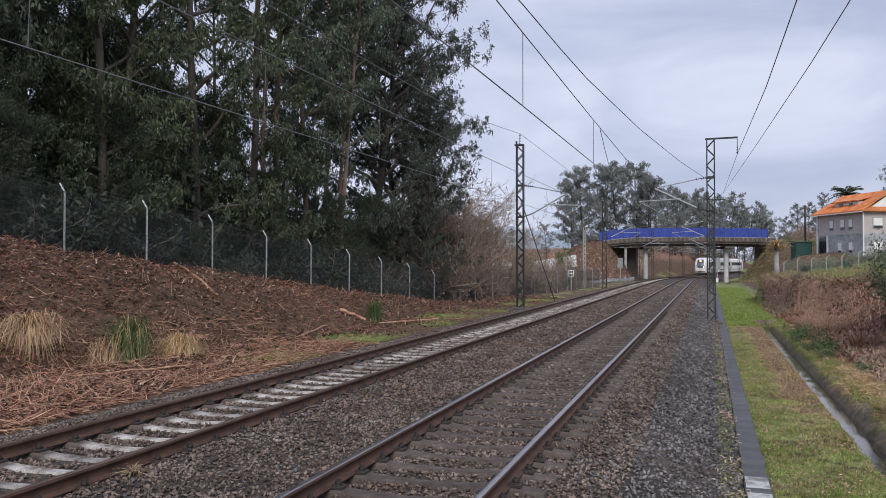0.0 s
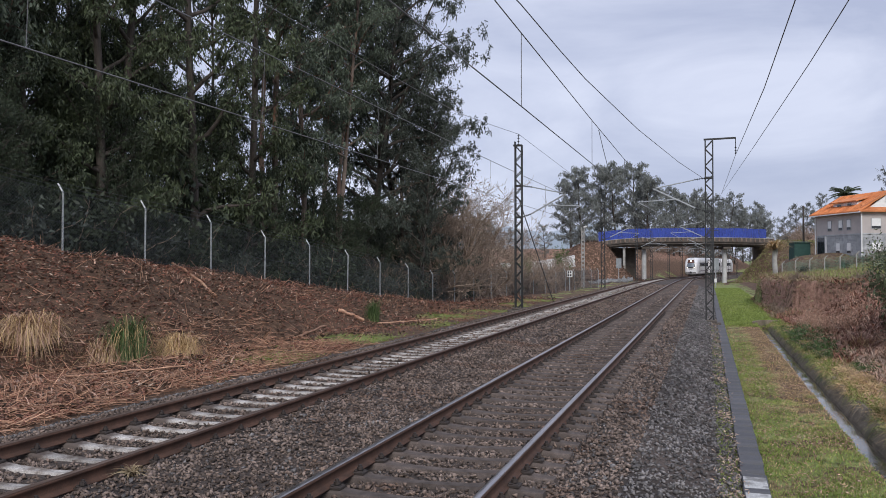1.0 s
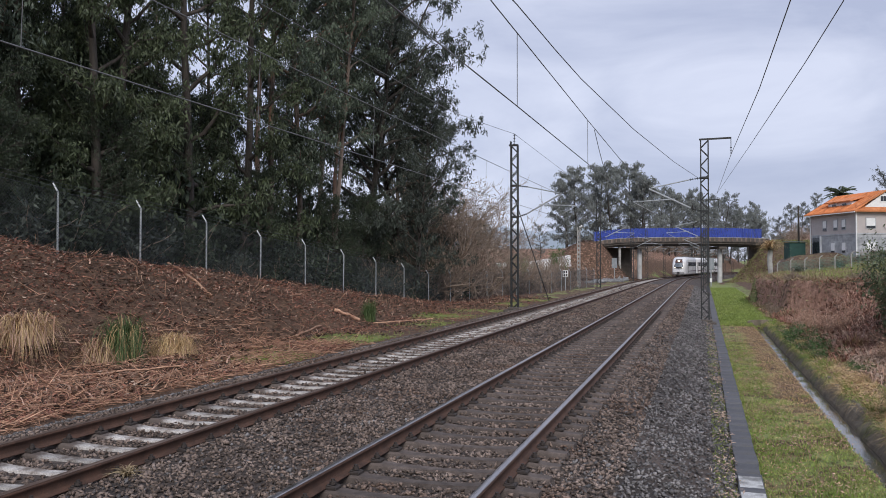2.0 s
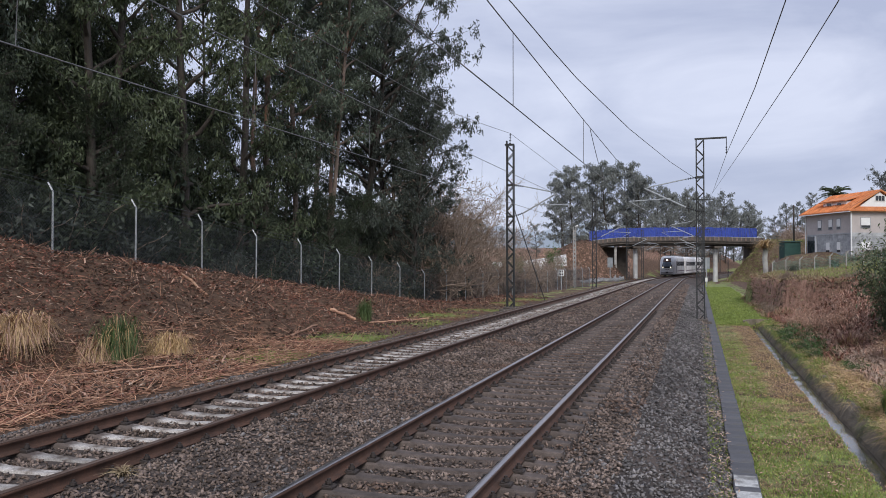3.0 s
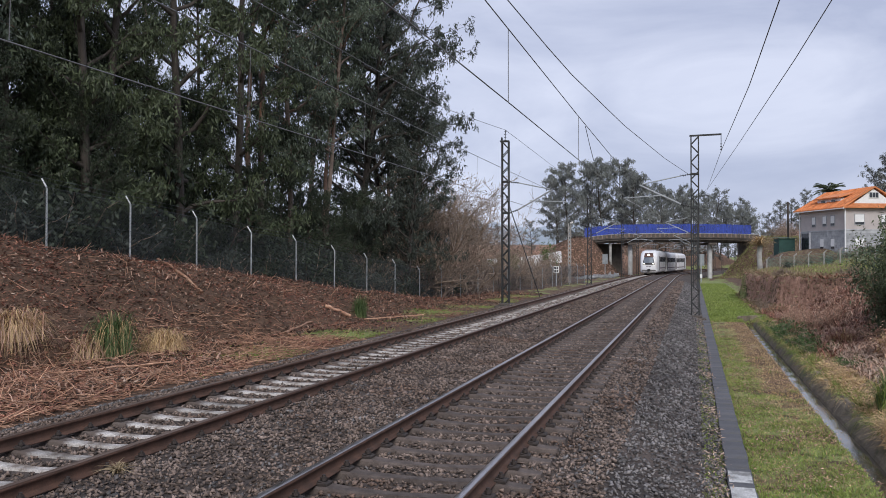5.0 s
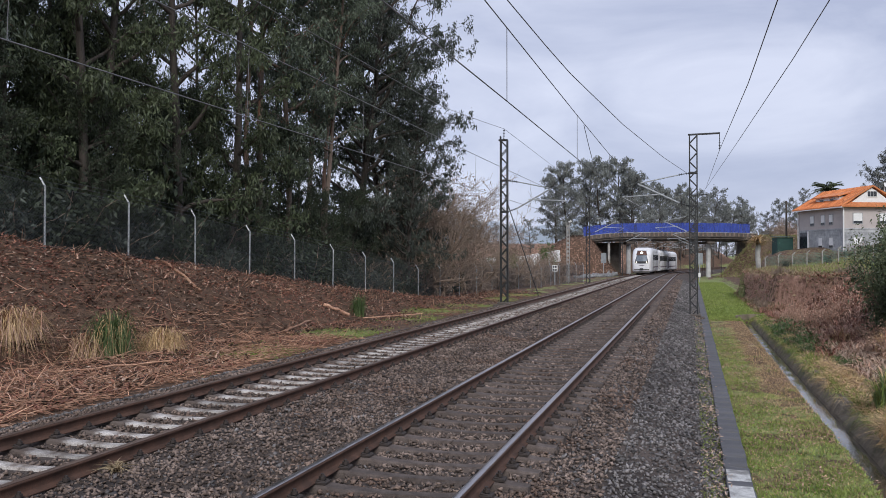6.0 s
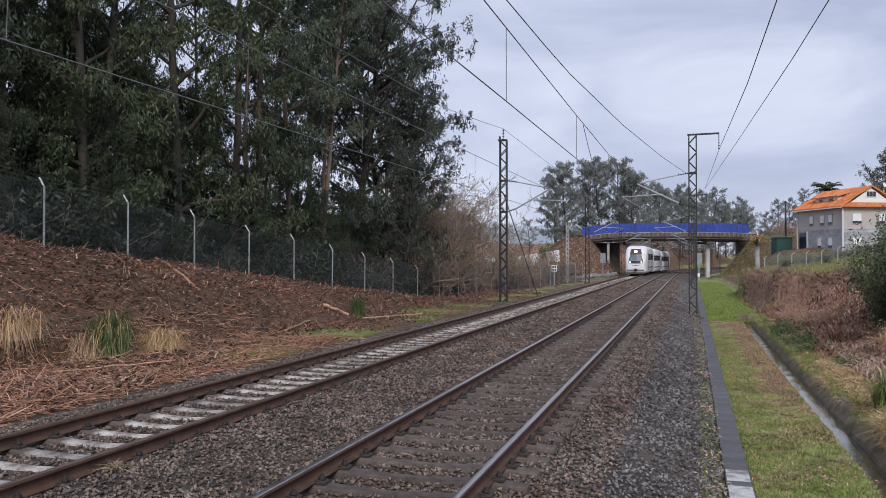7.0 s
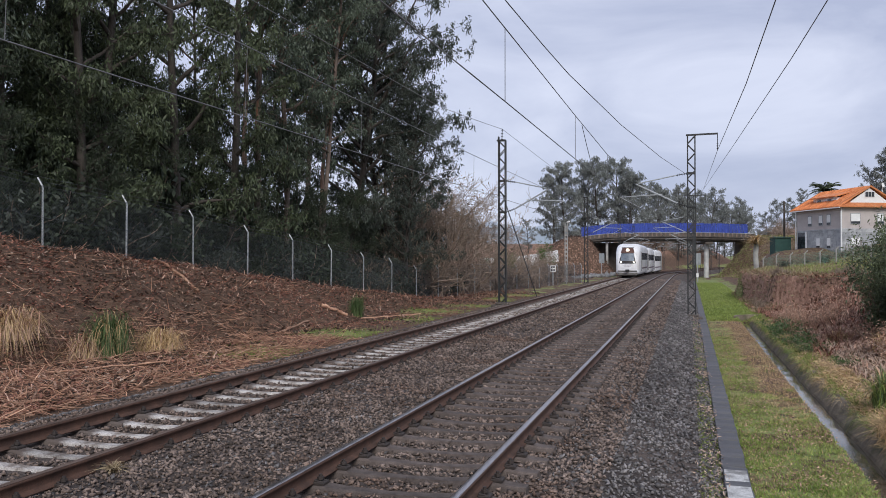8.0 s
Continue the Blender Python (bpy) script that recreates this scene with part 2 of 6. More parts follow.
def ground_material():
    """Earth, leaf litter, grass and red soil, mixed by the zone weights stored on the ground."""
    m = bpy.data.materials.new("ground_cover")
    m.use_nodes = True
    nt = m.node_tree
    bs = nt.nodes["Principled BSDF"]
    tc = nt.nodes.new("ShaderNodeTexCoord")

    def tex(s, detail=5, rgh=0.65):
        n = nt.nodes.new("ShaderNodeTexNoise")
        n.inputs["Scale"].default_value, n.inputs["Detail"].default_value, n.inputs["Roughness"].default_value = s, detail, rgh
        nt.links.new(tc.outputs["Object"], n.inputs["Vector"])
        return n.outputs["Fac"]

    def rng(sock, lo, hi, v0=0.0, v1=1.0):
        n = nt.nodes.new("ShaderNodeMapRange")
        n.inputs["From Min"].default_value, n.inputs["From Max"].default_value = lo, hi
        n.inputs["To Min"].default_value, n.inputs["To Max"].default_value = v0, v1
        nt.links.new(sock, n.inputs["Value"])
        return n.outputs["Result"]

    def mix(fac, x, y):
        n = nt.nodes.new("ShaderNodeMix")
        n.data_type = "RGBA"
        for sock, val in ((n.inputs["Factor"], fac), (n.inputs["A"], x), (n.inputs["B"], y)):
            if isinstance(val, bpy.types.NodeSocket):
                nt.links.new(val, sock)
            else:
                sock.default_value = (*val, 1)
        return n.outputs["Result"]

    big, mid, fine = tex(0.35), tex(3.0), tex(22.0, 3)
    earth = mix(rng(mid, 0.35, 0.65), (0.075, 0.044, 0.028), (0.17, 0.10, 0.063))
    grass = mix(rng(mid, 0.38, 0.62), (0.14, 0.195, 0.045), (0.25, 0.285, 0.10))
    grass = mix(rng(big, 0.52, 0.66), grass, (0.29, 0.22, 0.11))
    soil = mix(rng(mid, 0.35, 0.65), (0.25, 0.135, 0.095), (0.44, 0.265, 0.195))

    def weight(name):
        at = nt.nodes.new("ShaderNodeAttribute")
        at.attribute_name = name
        add = nt.nodes.new("ShaderNodeMath")
        add.operation = "ADD"
        nt.links.new(at.outputs["Fac"], add.inputs[0])
        nt.links.new(rng(mid, 0.3, 0.7, -0.3, 0.3), add.inputs[1])
        return rng(add.outputs[0], 0.4, 0.6)

    col = mix(weight("grass"), earth, grass)
    col = mix(weight("soil"), col, soil)
    sc = nt.nodes.new("ShaderNodeVectorMath")
    sc.operation = "SCALE"
    nt.links.new(col, sc.inputs[0])
    nt.links.new(rng(fine, 0.3, 0.7, 0.6, 1.4), sc.inputs["Scale"])
    nt.links.new(sc.outputs["Vector"], bs.inputs["Base Color"])
    bs.inputs["Roughness"].default_value = 0.95
    bp = nt.nodes.new("ShaderNodeBump")
    bp.inputs["Strength"].default_value, bp.inputs["Distance"].default_value = 0.9, 0.06
    nt.links.new(fine, bp.inputs["Height"])
    nt.links.new(bp.outputs["Normal"], bs.inputs["Normal"])
    return m


M_GROUND = ground_material()


# ---- mesh helpers ----
def np_mesh(name, verts, faces):
    """A mesh from arrays: verts (n, 3), faces (m, k)."""
    me = bpy.data.meshes.new(name)
    verts, faces = np.asarray(verts, np.float32), np.asarray(faces, np.int32)
    n, k = faces.shape
    me.vertices.add(len(verts))
    me.vertices.foreach_set("co", verts.ravel())
    me.loops.add(n * k)
    me.loops.foreach_set("vertex_index", faces.ravel())
    me.polygons.add(n)
    me.polygons.foreach_set("loop_start", np.arange(0, n * k, k, dtype=np.int32))
    me.polygons.foreach_set("loop_total", np.full(n, k, np.int32))
    me.update(calc_edges=True)
    me.validate()
    return me


def thing(name, label, category, m=None, group="", kind=""):
    ob = tagged(new(name), label, category, group, kind)
    if m is not None:
        ob.matrix_world = m
    return ob


def part_mesh(name, me, mat, parent=None, label=""):
    ob = new(name, me)
    if mat and not len(me.materials):
        me.materials.append(mat)
    if parent:
        ob.parent = parent
    if label:
        ob["label"] = label
    return ob


def part(name, bm, mat, parent=None, label="", smooth=False):
    me = bpy.data.meshes.new(name)
    bmesh.ops.recalc_face_normals(bm, faces=bm.faces)
    bm.to_mesh(me)
    bm.free()
    if smooth:
        me.polygons.foreach_set("use_smooth", [True] * len(me.polygons))
    return part_mesh(name, me, mat, parent, label)


def box(bm, x0, x1, y0, y1, z0, z1, bevel=0.0):
    r = bmesh.ops.create_cube(bm, size=1, matrix=Matrix.Translation(((x0 + x1) / 2, (y0 + y1) / 2, (z0 + z1) / 2)) @ Matrix.Diagonal((x1 - x0, y1 - y0, z1 - z0, 1)))
    if bevel:
        edges = list({e for v in r["verts"] for e in v.link_edges})
        bmesh.ops.bevel(bm, geom=edges, offset=bevel, segments=1, affect="EDGES")
    return bm


def bar(bm, a, b, r=0.02, n=6, r2=None):
    """A round bar from a to b."""
    a, b = Vector(a), Vector(b)
    d = b - a
    m = Matrix.Translation((a + b) / 2) @ d.to_track_quat("Z", "Y").to_matrix().to_4x4()
    bmesh.ops.create_cone(bm, cap_ends=True, segments=n, radius1=r, radius2=r if r2 is None else r2, depth=d.length, matrix=m)
    return bm


def flat(bm, a, b, w, h, up=(0, 0, 1)):
    """A flat bar from a to b: w wide across, h along up."""
    a, b, up = Vector(a), Vector(b), Vector(up)
    d = (b - a).normalized()
    s = d.cross(up).normalized() * w / 2
    u = s.cross(d).normalized() * h / 2
    vs = [bm.verts.new(p + i * s + j * u) for p in (a, b) for i, j in ((-1, -1), (1, -1), (1, 1), (-1, 1))]
    for f in ((0, 1, 2, 3), (7, 6, 5, 4), (0, 4, 5, 1), (1, 5, 6, 2), (2, 6, 7, 3), (3, 7, 4, 0)):
        bm.faces.new([vs[i] for i in f])
    return bm


def tubes_np(segs, n=5):
    """Tapered tubes: rows of (a, b, radius a, radius b). Returns verts and quads."""
    V, Fc = [], []
    ang = np.arange(n) * 2 * math.pi / n
    for i, (a, b, ra, rb) in enumerate(segs):
        a, b = np.array(a, float), np.array(b, float)
        d = b - a
        d = d / (np.linalg.norm(d) + 1e-9)
        s = np.cross(d, (0, 0, 1) if abs(d[2]) < 0.9 else (1, 0, 0))
        s /= np.linalg.norm(s)
        u = np.cross(s, d)
        ring = np.cos(ang)[:, None] * s + np.sin(ang)[:, None] * u
        V.append(a + ring * ra)
        V.append(b + ring * rb)
        o = i * 2 * n
        for j in range(n):
            k = (j + 1) % n
            Fc.append((o + j, o + k, o + n + k, o + n + j))
    return np.concatenate(V), np.array(Fc)


def tube_path_np(pts, r, n=5):
    """One tube through all points."""
    P = np.array([tuple(p) for p in pts], float)
    d = np.gradient(P, axis=0)
    d /= np.linalg.norm(d, axis=1)[:, None]
    up = np.where(np.abs(d[:, 2:3]) > 0.9, np.array([[1.0, 0, 0]]), np.array([[0, 0, 1.0]]))
    s = np.cross(d, up)
    s /= np.linalg.norm(s, axis=1)[:, None]
    u = np.cross(s, d)
    ang = np.arange(n) * 2 * math.pi / n
    V = (P[:, None] + r * (np.cos(ang)[None, :, None] * s[:, None] + np.sin(ang)[None, :, None] * u[:, None])).reshape(-1, 3)
    i, j = np.meshgrid(np.arange(len(P) - 1), np.arange(n), indexing="ij")
    k = (j + 1) % n
    return V, np.stack([i * n + j, i * n + k, (i + 1) * n + k, (i + 1) * n + j], -1).reshape(-1, 4)


def arcs_np(P, D, H, W, rs, k=4, bow=(1.15, 2.35)):
    """Arching blades: from P outwards along D (horizontal), rising H and drooping; k lengths each, width W."""
    n = len(P)
    t = np.linspace(0, 1, k + 1)
    C = P[:, None] + D[:, None] * (t[None, :, None] ** 1.3)
    droop = rs.uniform(bow[0], bow[1], (n, 1))
    C[:, :, 2] += H[:, None] * (2.2 * t[None] - droop * t[None] ** 2.0)
    C[:, :, :2] += rs.normal(size=(n, 1, 2)) * (0.12 * t[None, :, None] ** 2)
    side = np.cross(D, np.array([0, 0, 1.0])) + rs.normal(size=D.shape) * 0.05
    side /= np.linalg.norm(side, axis=1)[:, None] + 1e-9
    w = (W[:, None] * (1.05 - t)[None])[:, :, None] * 0.5 * side[:, None]
    V = np.stack([C - w, C + w], 2).reshape(-1, 3)
    b = (np.arange(n) * (k + 1) * 2)[:, None] + (np.arange(k) * 2)[None]
    b = b.reshape(-1)
    return V, np.stack([b, b + 1, b + 3, b + 2], 1)


def blades_np(P, D, W, rng_):
    """Flat leaves: base points P, length vectors D, widths W. A pointed four-cornered leaf each."""
    side = np.cross(D, rng_.normal(size=D.shape))
    side /= np.linalg.norm(side, axis=1)[:, None] + 1e-9
    side *= W[:, None] / 2
    mid = P + D * 0.4
    V = np.stack([P, mid + side, P + D, mid - side], 1).reshape(-1, 3)
    return V, np.arange(len(V)).reshape(-1, 4)


def stones_np(P, S, rng_):
    """Broken stones: six-cornered lumps of size S at P."""
    base = np.array([(1, 0, 0), (-1, 0, 0), (0, 1, 0), (0, -1, 0), (0, 0, 1), (0, 0, -1)], float)
    tri = np.array([(0, 2, 4), (2, 1, 4), (1, 3, 4), (3, 0, 4), (2, 0, 5), (1, 2, 5), (3, 1, 5), (0, 3, 5)])
    n = len(P)
    q = rng_.normal(size=(n, 3, 3))
    q, _ = np.linalg.qr(q)
    v = base[None] * rng_.uniform(0.6, 1.25, (n, 6, 1)) + rng_.normal(size=(n, 6, 3)) * 0.22
    v = v * rng_.uniform((1.0, 0.62, 0.42), (1.45, 1.0, 0.8), (n, 3))[:, None]
    v = np.einsum("nij,nkj->nki", q, v) * (S / 2)[:, None, None] * np.array([1, 1, 0.8])
    V = (v + P[:, None]).reshape(-1, 3)
    Fc = (tri[None] + (np.arange(n) * 6)[:, None, None]).reshape(-1, 3)
    return V, Fc


def join_np(chunks):
    V, Fc, o = [], [], 0
    for v, f in chunks:
        V.append(v)
        Fc.append(np.asarray(f) + o)
        o += len(v)
    return np.concatenate(V), np.concatenate(Fc)


def sstep(x, a, b):
    t = np.clip((np.asarray(x, float) - a) / (b - a), 0, 1)
    return t * t * (3 - 2 * t)


# ---- plan: two tracks, straight along Y, then a curve to the right ----
LEFT_X, RIGHT_X = -7.1, -2.9
CURVE_Y, CURVE_R = 126.0, 600.0


def line_x(y):
    return np.where(np.asarray(y, float) > CURVE_Y, (np.asarray(y, float) - CURVE_Y) ** 2 / (2 * CURVE_R), 0.0)


def line_z(y):
    """The line falls away gently towards the bridge."""
    return -0.55 * sstep(y, 85, 190)


def track_point(off, y):
    slope = max(0.0, (y - CURVE_Y) / CURVE_R)
    n = math.hypot(1, slope)
    return Vector((float(line_x(y)) + off / n, y - off * slope / n, float(line_z(y)))), math.atan2(slope, 1)


def wob(x, y, s, seed=0.0):
    """Smooth pseudo noise, about -1 to 1."""
    x, y = np.asarray(x, float) * s + seed, np.asarray(y, float) * s - seed
    return (np.sin(x * 1.3 + 2.1 * np.sin(y * 0.7)) + np.sin(y * 1.7 + 1.6 * np.sin(x * 0.9 + 1.3)) + 0.6 * np.sin(2.7 * x - 2.2 * y)) / 2.6


def fence_u(y):
    """How far left of the line the fence stands."""
    return np.clip(20.5 - 0.1 * np.asarray(y, float), 12.6, 22)


def terrace_edge(u, y, shift):
    """0 in front of the raised garden terrace, 1 on it; its steep earth face looks down the line."""
    foot = np.interp(y, [38, 46, 50, 54, 62, 69, 71.5, 74, 90, 120], [14, 9.5, 7.0, 4.5, 3.9, 3.45, 3.5, 4.4, 4.9, 6.5]) + 0.16 * wob(u, y, 1.6, 3) * (np.asarray(y, float) < 74)
    width = np.interp(y, [50, 71, 74, 90, 120], [0.55, 0.5, 1.2, 2.4, 5.0])
    return sstep(u - shift, foot, foot + width)


def ground_z(x, y):
    x, y = np.asarray(x, float), np.asarray(y, float)
    u = x - line_x(np.clip(y, -50, 330))
    z = line_z(y) - 0.95 + 0 * x
    # formation under the tracks
    z = np.maximum(z, line_z(y) - 0.47 - 0.43 * sstep(u, -1.2, 0.35) - 0.1 * sstep(-u, 9.6, 11))
    # wooded bank beyond the left track
    rise = np.clip(2.95 - (y - 20) * 0.105, 0.0, 3.7)
    bank = np.clip((-u - 0.76 * fence_u(y)) / (0.24 * fence_u(y)), 0, 1)
    bank = bank * (1.45 - 0.45 * bank)
    z = z + np.where(u < -10, bank * rise + 0.12 * sstep(-u, 10, 12) + (0.10 * wob(x, y, 0.9) + 0.05 * wob(x, y, 2.3, 4)) * sstep(-u, 10.4, 12.5), 0)
    z = z + np.where(u < -19, 0.8 * sstep(-u, 19, 40) * (1 - sstep(y, 40, 70)), 0)
    # drainage channel beside the path
    chan = sstep(u, 2.32, 2.42) * (1 - sstep(u, 2.7, 3.2)) * (1 - sstep(y, 43, 46))
    z = z - 0.5 * chan
    # bank beyond the channel
    near = 0.12 * sstep(u, 3.05, 3.3) + (1.7 * sstep(u, 3.9, 8.5) * sstep(y, 10, 24) + 0.25) * sstep(u, 3.6, 6.5)
    near = near * (1 - sstep(y, 42, 50)) + 0.2 * sstep(u, 3.6, 6) * sstep(y, 42, 50)
    top = 1.95 * terrace_edge(u, y, 0.0)
    z = z + np.where(u > 3.0, np.maximum(near, top) + 0.10 * wob(x, y, 0.8, 2) * sstep(u, 3.1, 4.5) + 0.07 * wob(x, y, 2.6, 6) * sstep(u, 3.3, 4.5), 0)
    z = z + np.where(u > 9, 2.2 * sstep(u, 9, 26) * sstep(y, 40, 95), 0)
    # road embankments that carry the bridge
    d = BRIDGE_N.x * (x - BRIDGE_C.x) + BRIDGE_N.y * (y - BRIDGE_C.y)
    a = BRIDGE_T.x * (x - BRIDGE_C.x) + BRIDGE_T.y * (y - BRIDGE_C.y)
    fill = 1 - sstep(np.abs(d), 4.6, 12.5)
    under = sstep(d, -3.6, -2.0)
    left_fill = sstep(-a, 9.3, 16.0) * (1 - under) + sstep(-a, 14.6, 16.4) * under
    right_fill = np.clip((a - 8.3) / 6.6, 0, 1) * (1 - under) + sstep(a, 13.8, 15.2) * under
    top = 6.1
    z = z + (top - z) * fill * np.maximum(left_fill * (1 - sstep(-a, 17.5, 29)), right_fill)
    # banks past the bridge, and the garden terrace
    z = z + 6.5 * sstep(y, 166, 186) * (1 - sstep(y, 300, 340)) * (sstep(-u, 10, 20) + sstep(u, 7, 18)) * (1 - fill)
    z = z + 2.0 * sstep(u, 8.5, 12) * sstep(y, 112, 122) * (1 - sstep(y, 135, 150)) * (1 - sstep(u, 40, 60))
    # far land
    far = np.hypot(x, y - 100)
    z = z + 14 * sstep(far, 250, 900) * sstep(np.abs(u), 25, 160)
    return z


BRIDGE_C = Vector((-4.2, 157.0, 0))
BRIDGE_ANG = radians(15.0)
BRIDGE_T = Vector((math.cos(BRIDGE_ANG), math.sin(BRIDGE_ANG), 0))
BRIDGE_N = Vector((-math.sin(BRIDGE_ANG), math.cos(BRIDGE_ANG), 0))
# ---- ground: one sheet to the horizon ----
def build_ground():
    def steps(spec):
        out = []
        for a, b, d in spec:
            out += list(np.arange(a, b, d))
        return np.array(out)
    xs = steps([(-2600, -300, 150), (-300, -60, 12), (-60, -22, 1.5), (-22, -9, 0.32), (-9, -1.5, 0.9), (-1.5, 4.2, 0.1), (4.2, 8, 0.2), (8, 14, 0.4), (14, 60, 1.5), (60, 300, 12), (300, 2601, 150)])
    ys = steps([(-600, -40, 40), (-40, 2, 3), (2, 76, 0.4), (76, 200, 1.4), (200, 400, 6), (400, 3400, 150)])
    X, Y = np.meshgrid(xs, ys)
    Xw = X + line_x(np.clip(Y, -50, 330)) * (1 - sstep(np.abs(X), 30, 120))
    Z = ground_z(Xw, Y)
    V = np.stack([Xw, Y, Z], -1).reshape(-1, 3)
    nx, ny = len(xs), len(ys)
    i = np.arange(nx * ny).reshape(ny, nx)
    Fc = np.stack([i[:-1, :-1], i[:-1, 1:], i[1:, 1:], i[1:, :-1]], -1).reshape(-1, 4)
    me = np_mesh("ground", V, Fc)
    me.polygons.foreach_set("use_smooth", np.ones(len(me.polygons), bool))
    u = X
    x, y = Xw, Y
    strip = sstep(u, 0.55, 0.8) * (1 - sstep(u, 2.34, 2.42))
    strip = strip * (0.62 + 0.3 * wob(x, y, 1.4) - 0.45 * sstep(u, 1.45, 1.9) * sstep(y, 13, 24) * (1 - sstep(y, 44, 52)))
    mound = sstep(u, 0.6, 1.2) * (1 - sstep(u, 3.4, 4.6)) * sstep(y, 42, 48) * (1 - sstep(y, 120, 150)) * 0.9
    verge = sstep(-u, 10.2, 11) * (1 - sstep(-u, 12.5, 13.8)) * (0.36 + 0.5 * wob(x, y, 0.6, 3)) * sstep(y, 15, 20)
    rightbank = sstep(u, 2.95, 3.1) * (1 - sstep(u, 4.4, 5.6)) * (0.55 + 0.3 * wob(x, y, 0.9, 7))
    field = terrace_edge(u, y, 1.1) * (1 - sstep(y, 140, 165)) * (0.8 - 0.45 * sstep(y, 98, 108)) + sstep(np.hypot(x, y), 320, 420)
    grass = np.clip(np.maximum.reduce([strip, mound, verge, rightbank, field]), 0, 1)
    d = BRIDGE_N.x * (x - BRIDGE_C.x) + BRIDGE_N.y * (y - BRIDGE_C.y)
    a = BRIDGE_T.x * (x - BRIDGE_C.x) + BRIDGE_T.y * (y - BRIDGE_C.y)
    soil = 0.36 * (1 - sstep(np.abs(d), 13, 18)) * sstep(-a, 8, 11) * (1 - sstep(-a, 40, 60)) + sstep(u, 3.3, 4.2) * (1 - terrace_edge(u, y, 1.0)) * sstep(y, 45, 52) * (1 - sstep(y, 76, 84)) * (0.8 + 0.25 * wob(x, y, 0.6, 5))
    soil = soil + 0.55 * sstep(y, 160, 172) * (1 - sstep(y, 320, 340)) * sstep(np.abs(u + 5), 8, 12)
    soil = np.clip(soil, 0, 1)
    for nm, val in (("grass", grass), ("soil", soil)):
        at = me.attributes.new(nm, "FLOAT", "POINT")
        at.data.foreach_set("value", val.astype(np.float32).ravel())
    me.materials.append(M_GROUND)
    return tagged(new("ground", me), "brown earth and grass along the railway line", "ground", kind="structure")


build_ground()


# ---- ballast beds and tracks ----
def sweep(name, prof, off, y0, y1, closed=True):
    """A profile (x across, z up) swept along the line."""
    ys = list(np.arange(y0, min(y1, CURVE_Y - 40), 6.0)) + list(np.arange(max(y0, CURVE_Y - 40), y1 + 0.1, 3.0))
    V = []
    for y in ys:
        p, a = track_point(off, y)
        ca, sa = math.cos(a), math.sin(a)
        V += [(p.x + x * ca, p.y - x * sa, p.z + z) for x, z in prof]
    k = len(prof)
    Fc = []
    for i in range(len(ys) - 1):
        for j in range(k if closed else k - 1):
            jj = (j + 1) % k
            Fc.append((i * k + j, i * k + jj, (i + 1) * k + jj, (i + 1) * k + j))
    return np_mesh(name, V, Fc)


BED = [(-10.6, -0.75), (-9.75, -0.42), (-9.0, -0.22), (-8.16, -0.165), (-8.06, -0.235), (-6.14, -0.235), (-6.04, -0.165), (-5.4, -0.19), (-4.9, -0.25), (-4.3, -0.245), (-4.0, -0.25), (-1.8, -0.25), (-1.4, -0.265), (-1.0, -0.29), (-0.2, -0.62), (0.42, -0.885), (0.6, -1.1)]
bed = sweep("ballast_bed", BED, 0, -12, 330, closed=False)
tagged(part_mesh("ballast_bed", bed, M_BALLAST_BED), "crushed stone ballast bed under both tracks", "ballast", kind="structure")

RAIL = [(-0.075, -0.172), (0.075, -0.172), (0.075, -0.158), (0.018, -0.142), (0.010, -0.125), (0.010, -0.055), (0.036, -0.042), (0.036, -0.012), (-0.036, -0.012), (-0.036, -0.042), (-0.010, -0.055), (-0.010, -0.125), (-0.018, -0.142), (-0.075, -0.158)]
HEAD = [(-0.036, -0.0118), (0.036, -0.0118), (0.035, -0.004), (0.026, 0.0), (-0.026, 0.0), (-0.035, -0.004)]
GAUGE = 0.87


def sleeper_mesh(name):
    """A prestressed concrete sleeper: shallow in the middle, raised seats under the rails."""
    bm = bmesh.new()
    xs = [(-1.3, 0.10, -0.01), (-1.12, 0.105, 0.0), (-0.98, 0.115, 0.02), (-0.72, 0.115, 0.02), (-0.5, 0.10, 0.0), (0, 0.085, -0.012), (0.5, 0.10, 0.0), (0.72, 0.115, 0.02), (0.98, 0.115, 0.02), (1.12, 0.105, 0.0), (1.3, 0.10, -0.01)]
    rings = []
    for x, w, h in xs:
        rings.append([bm.verts.new((x, y, z)) for y, z in ((-w - 0.03, -0.22), (-w, h - 0.215), (-w + 0.025, h - 0.195), (w - 0.025, h - 0.195), (w, h - 0.215), (w + 0.03, -0.22))])
    for a, b in zip(rings, rings[1:]):
        for j in range(5):
            bm.faces.new((a[j], a[j + 1], b[j + 1], b[j]))
    bm.faces.new(rings[0])
    bm.faces.new(rings[-1])
    for v in bm.verts:
        v.co.z -= 0.0 if v.co.z > -0.219 else 0.06
    bmesh.ops.recalc_face_normals(bm, faces=bm.faces)
    me = bpy.data.meshes.new(name)
    bm.to_mesh(me)
    bm.free()
    return me


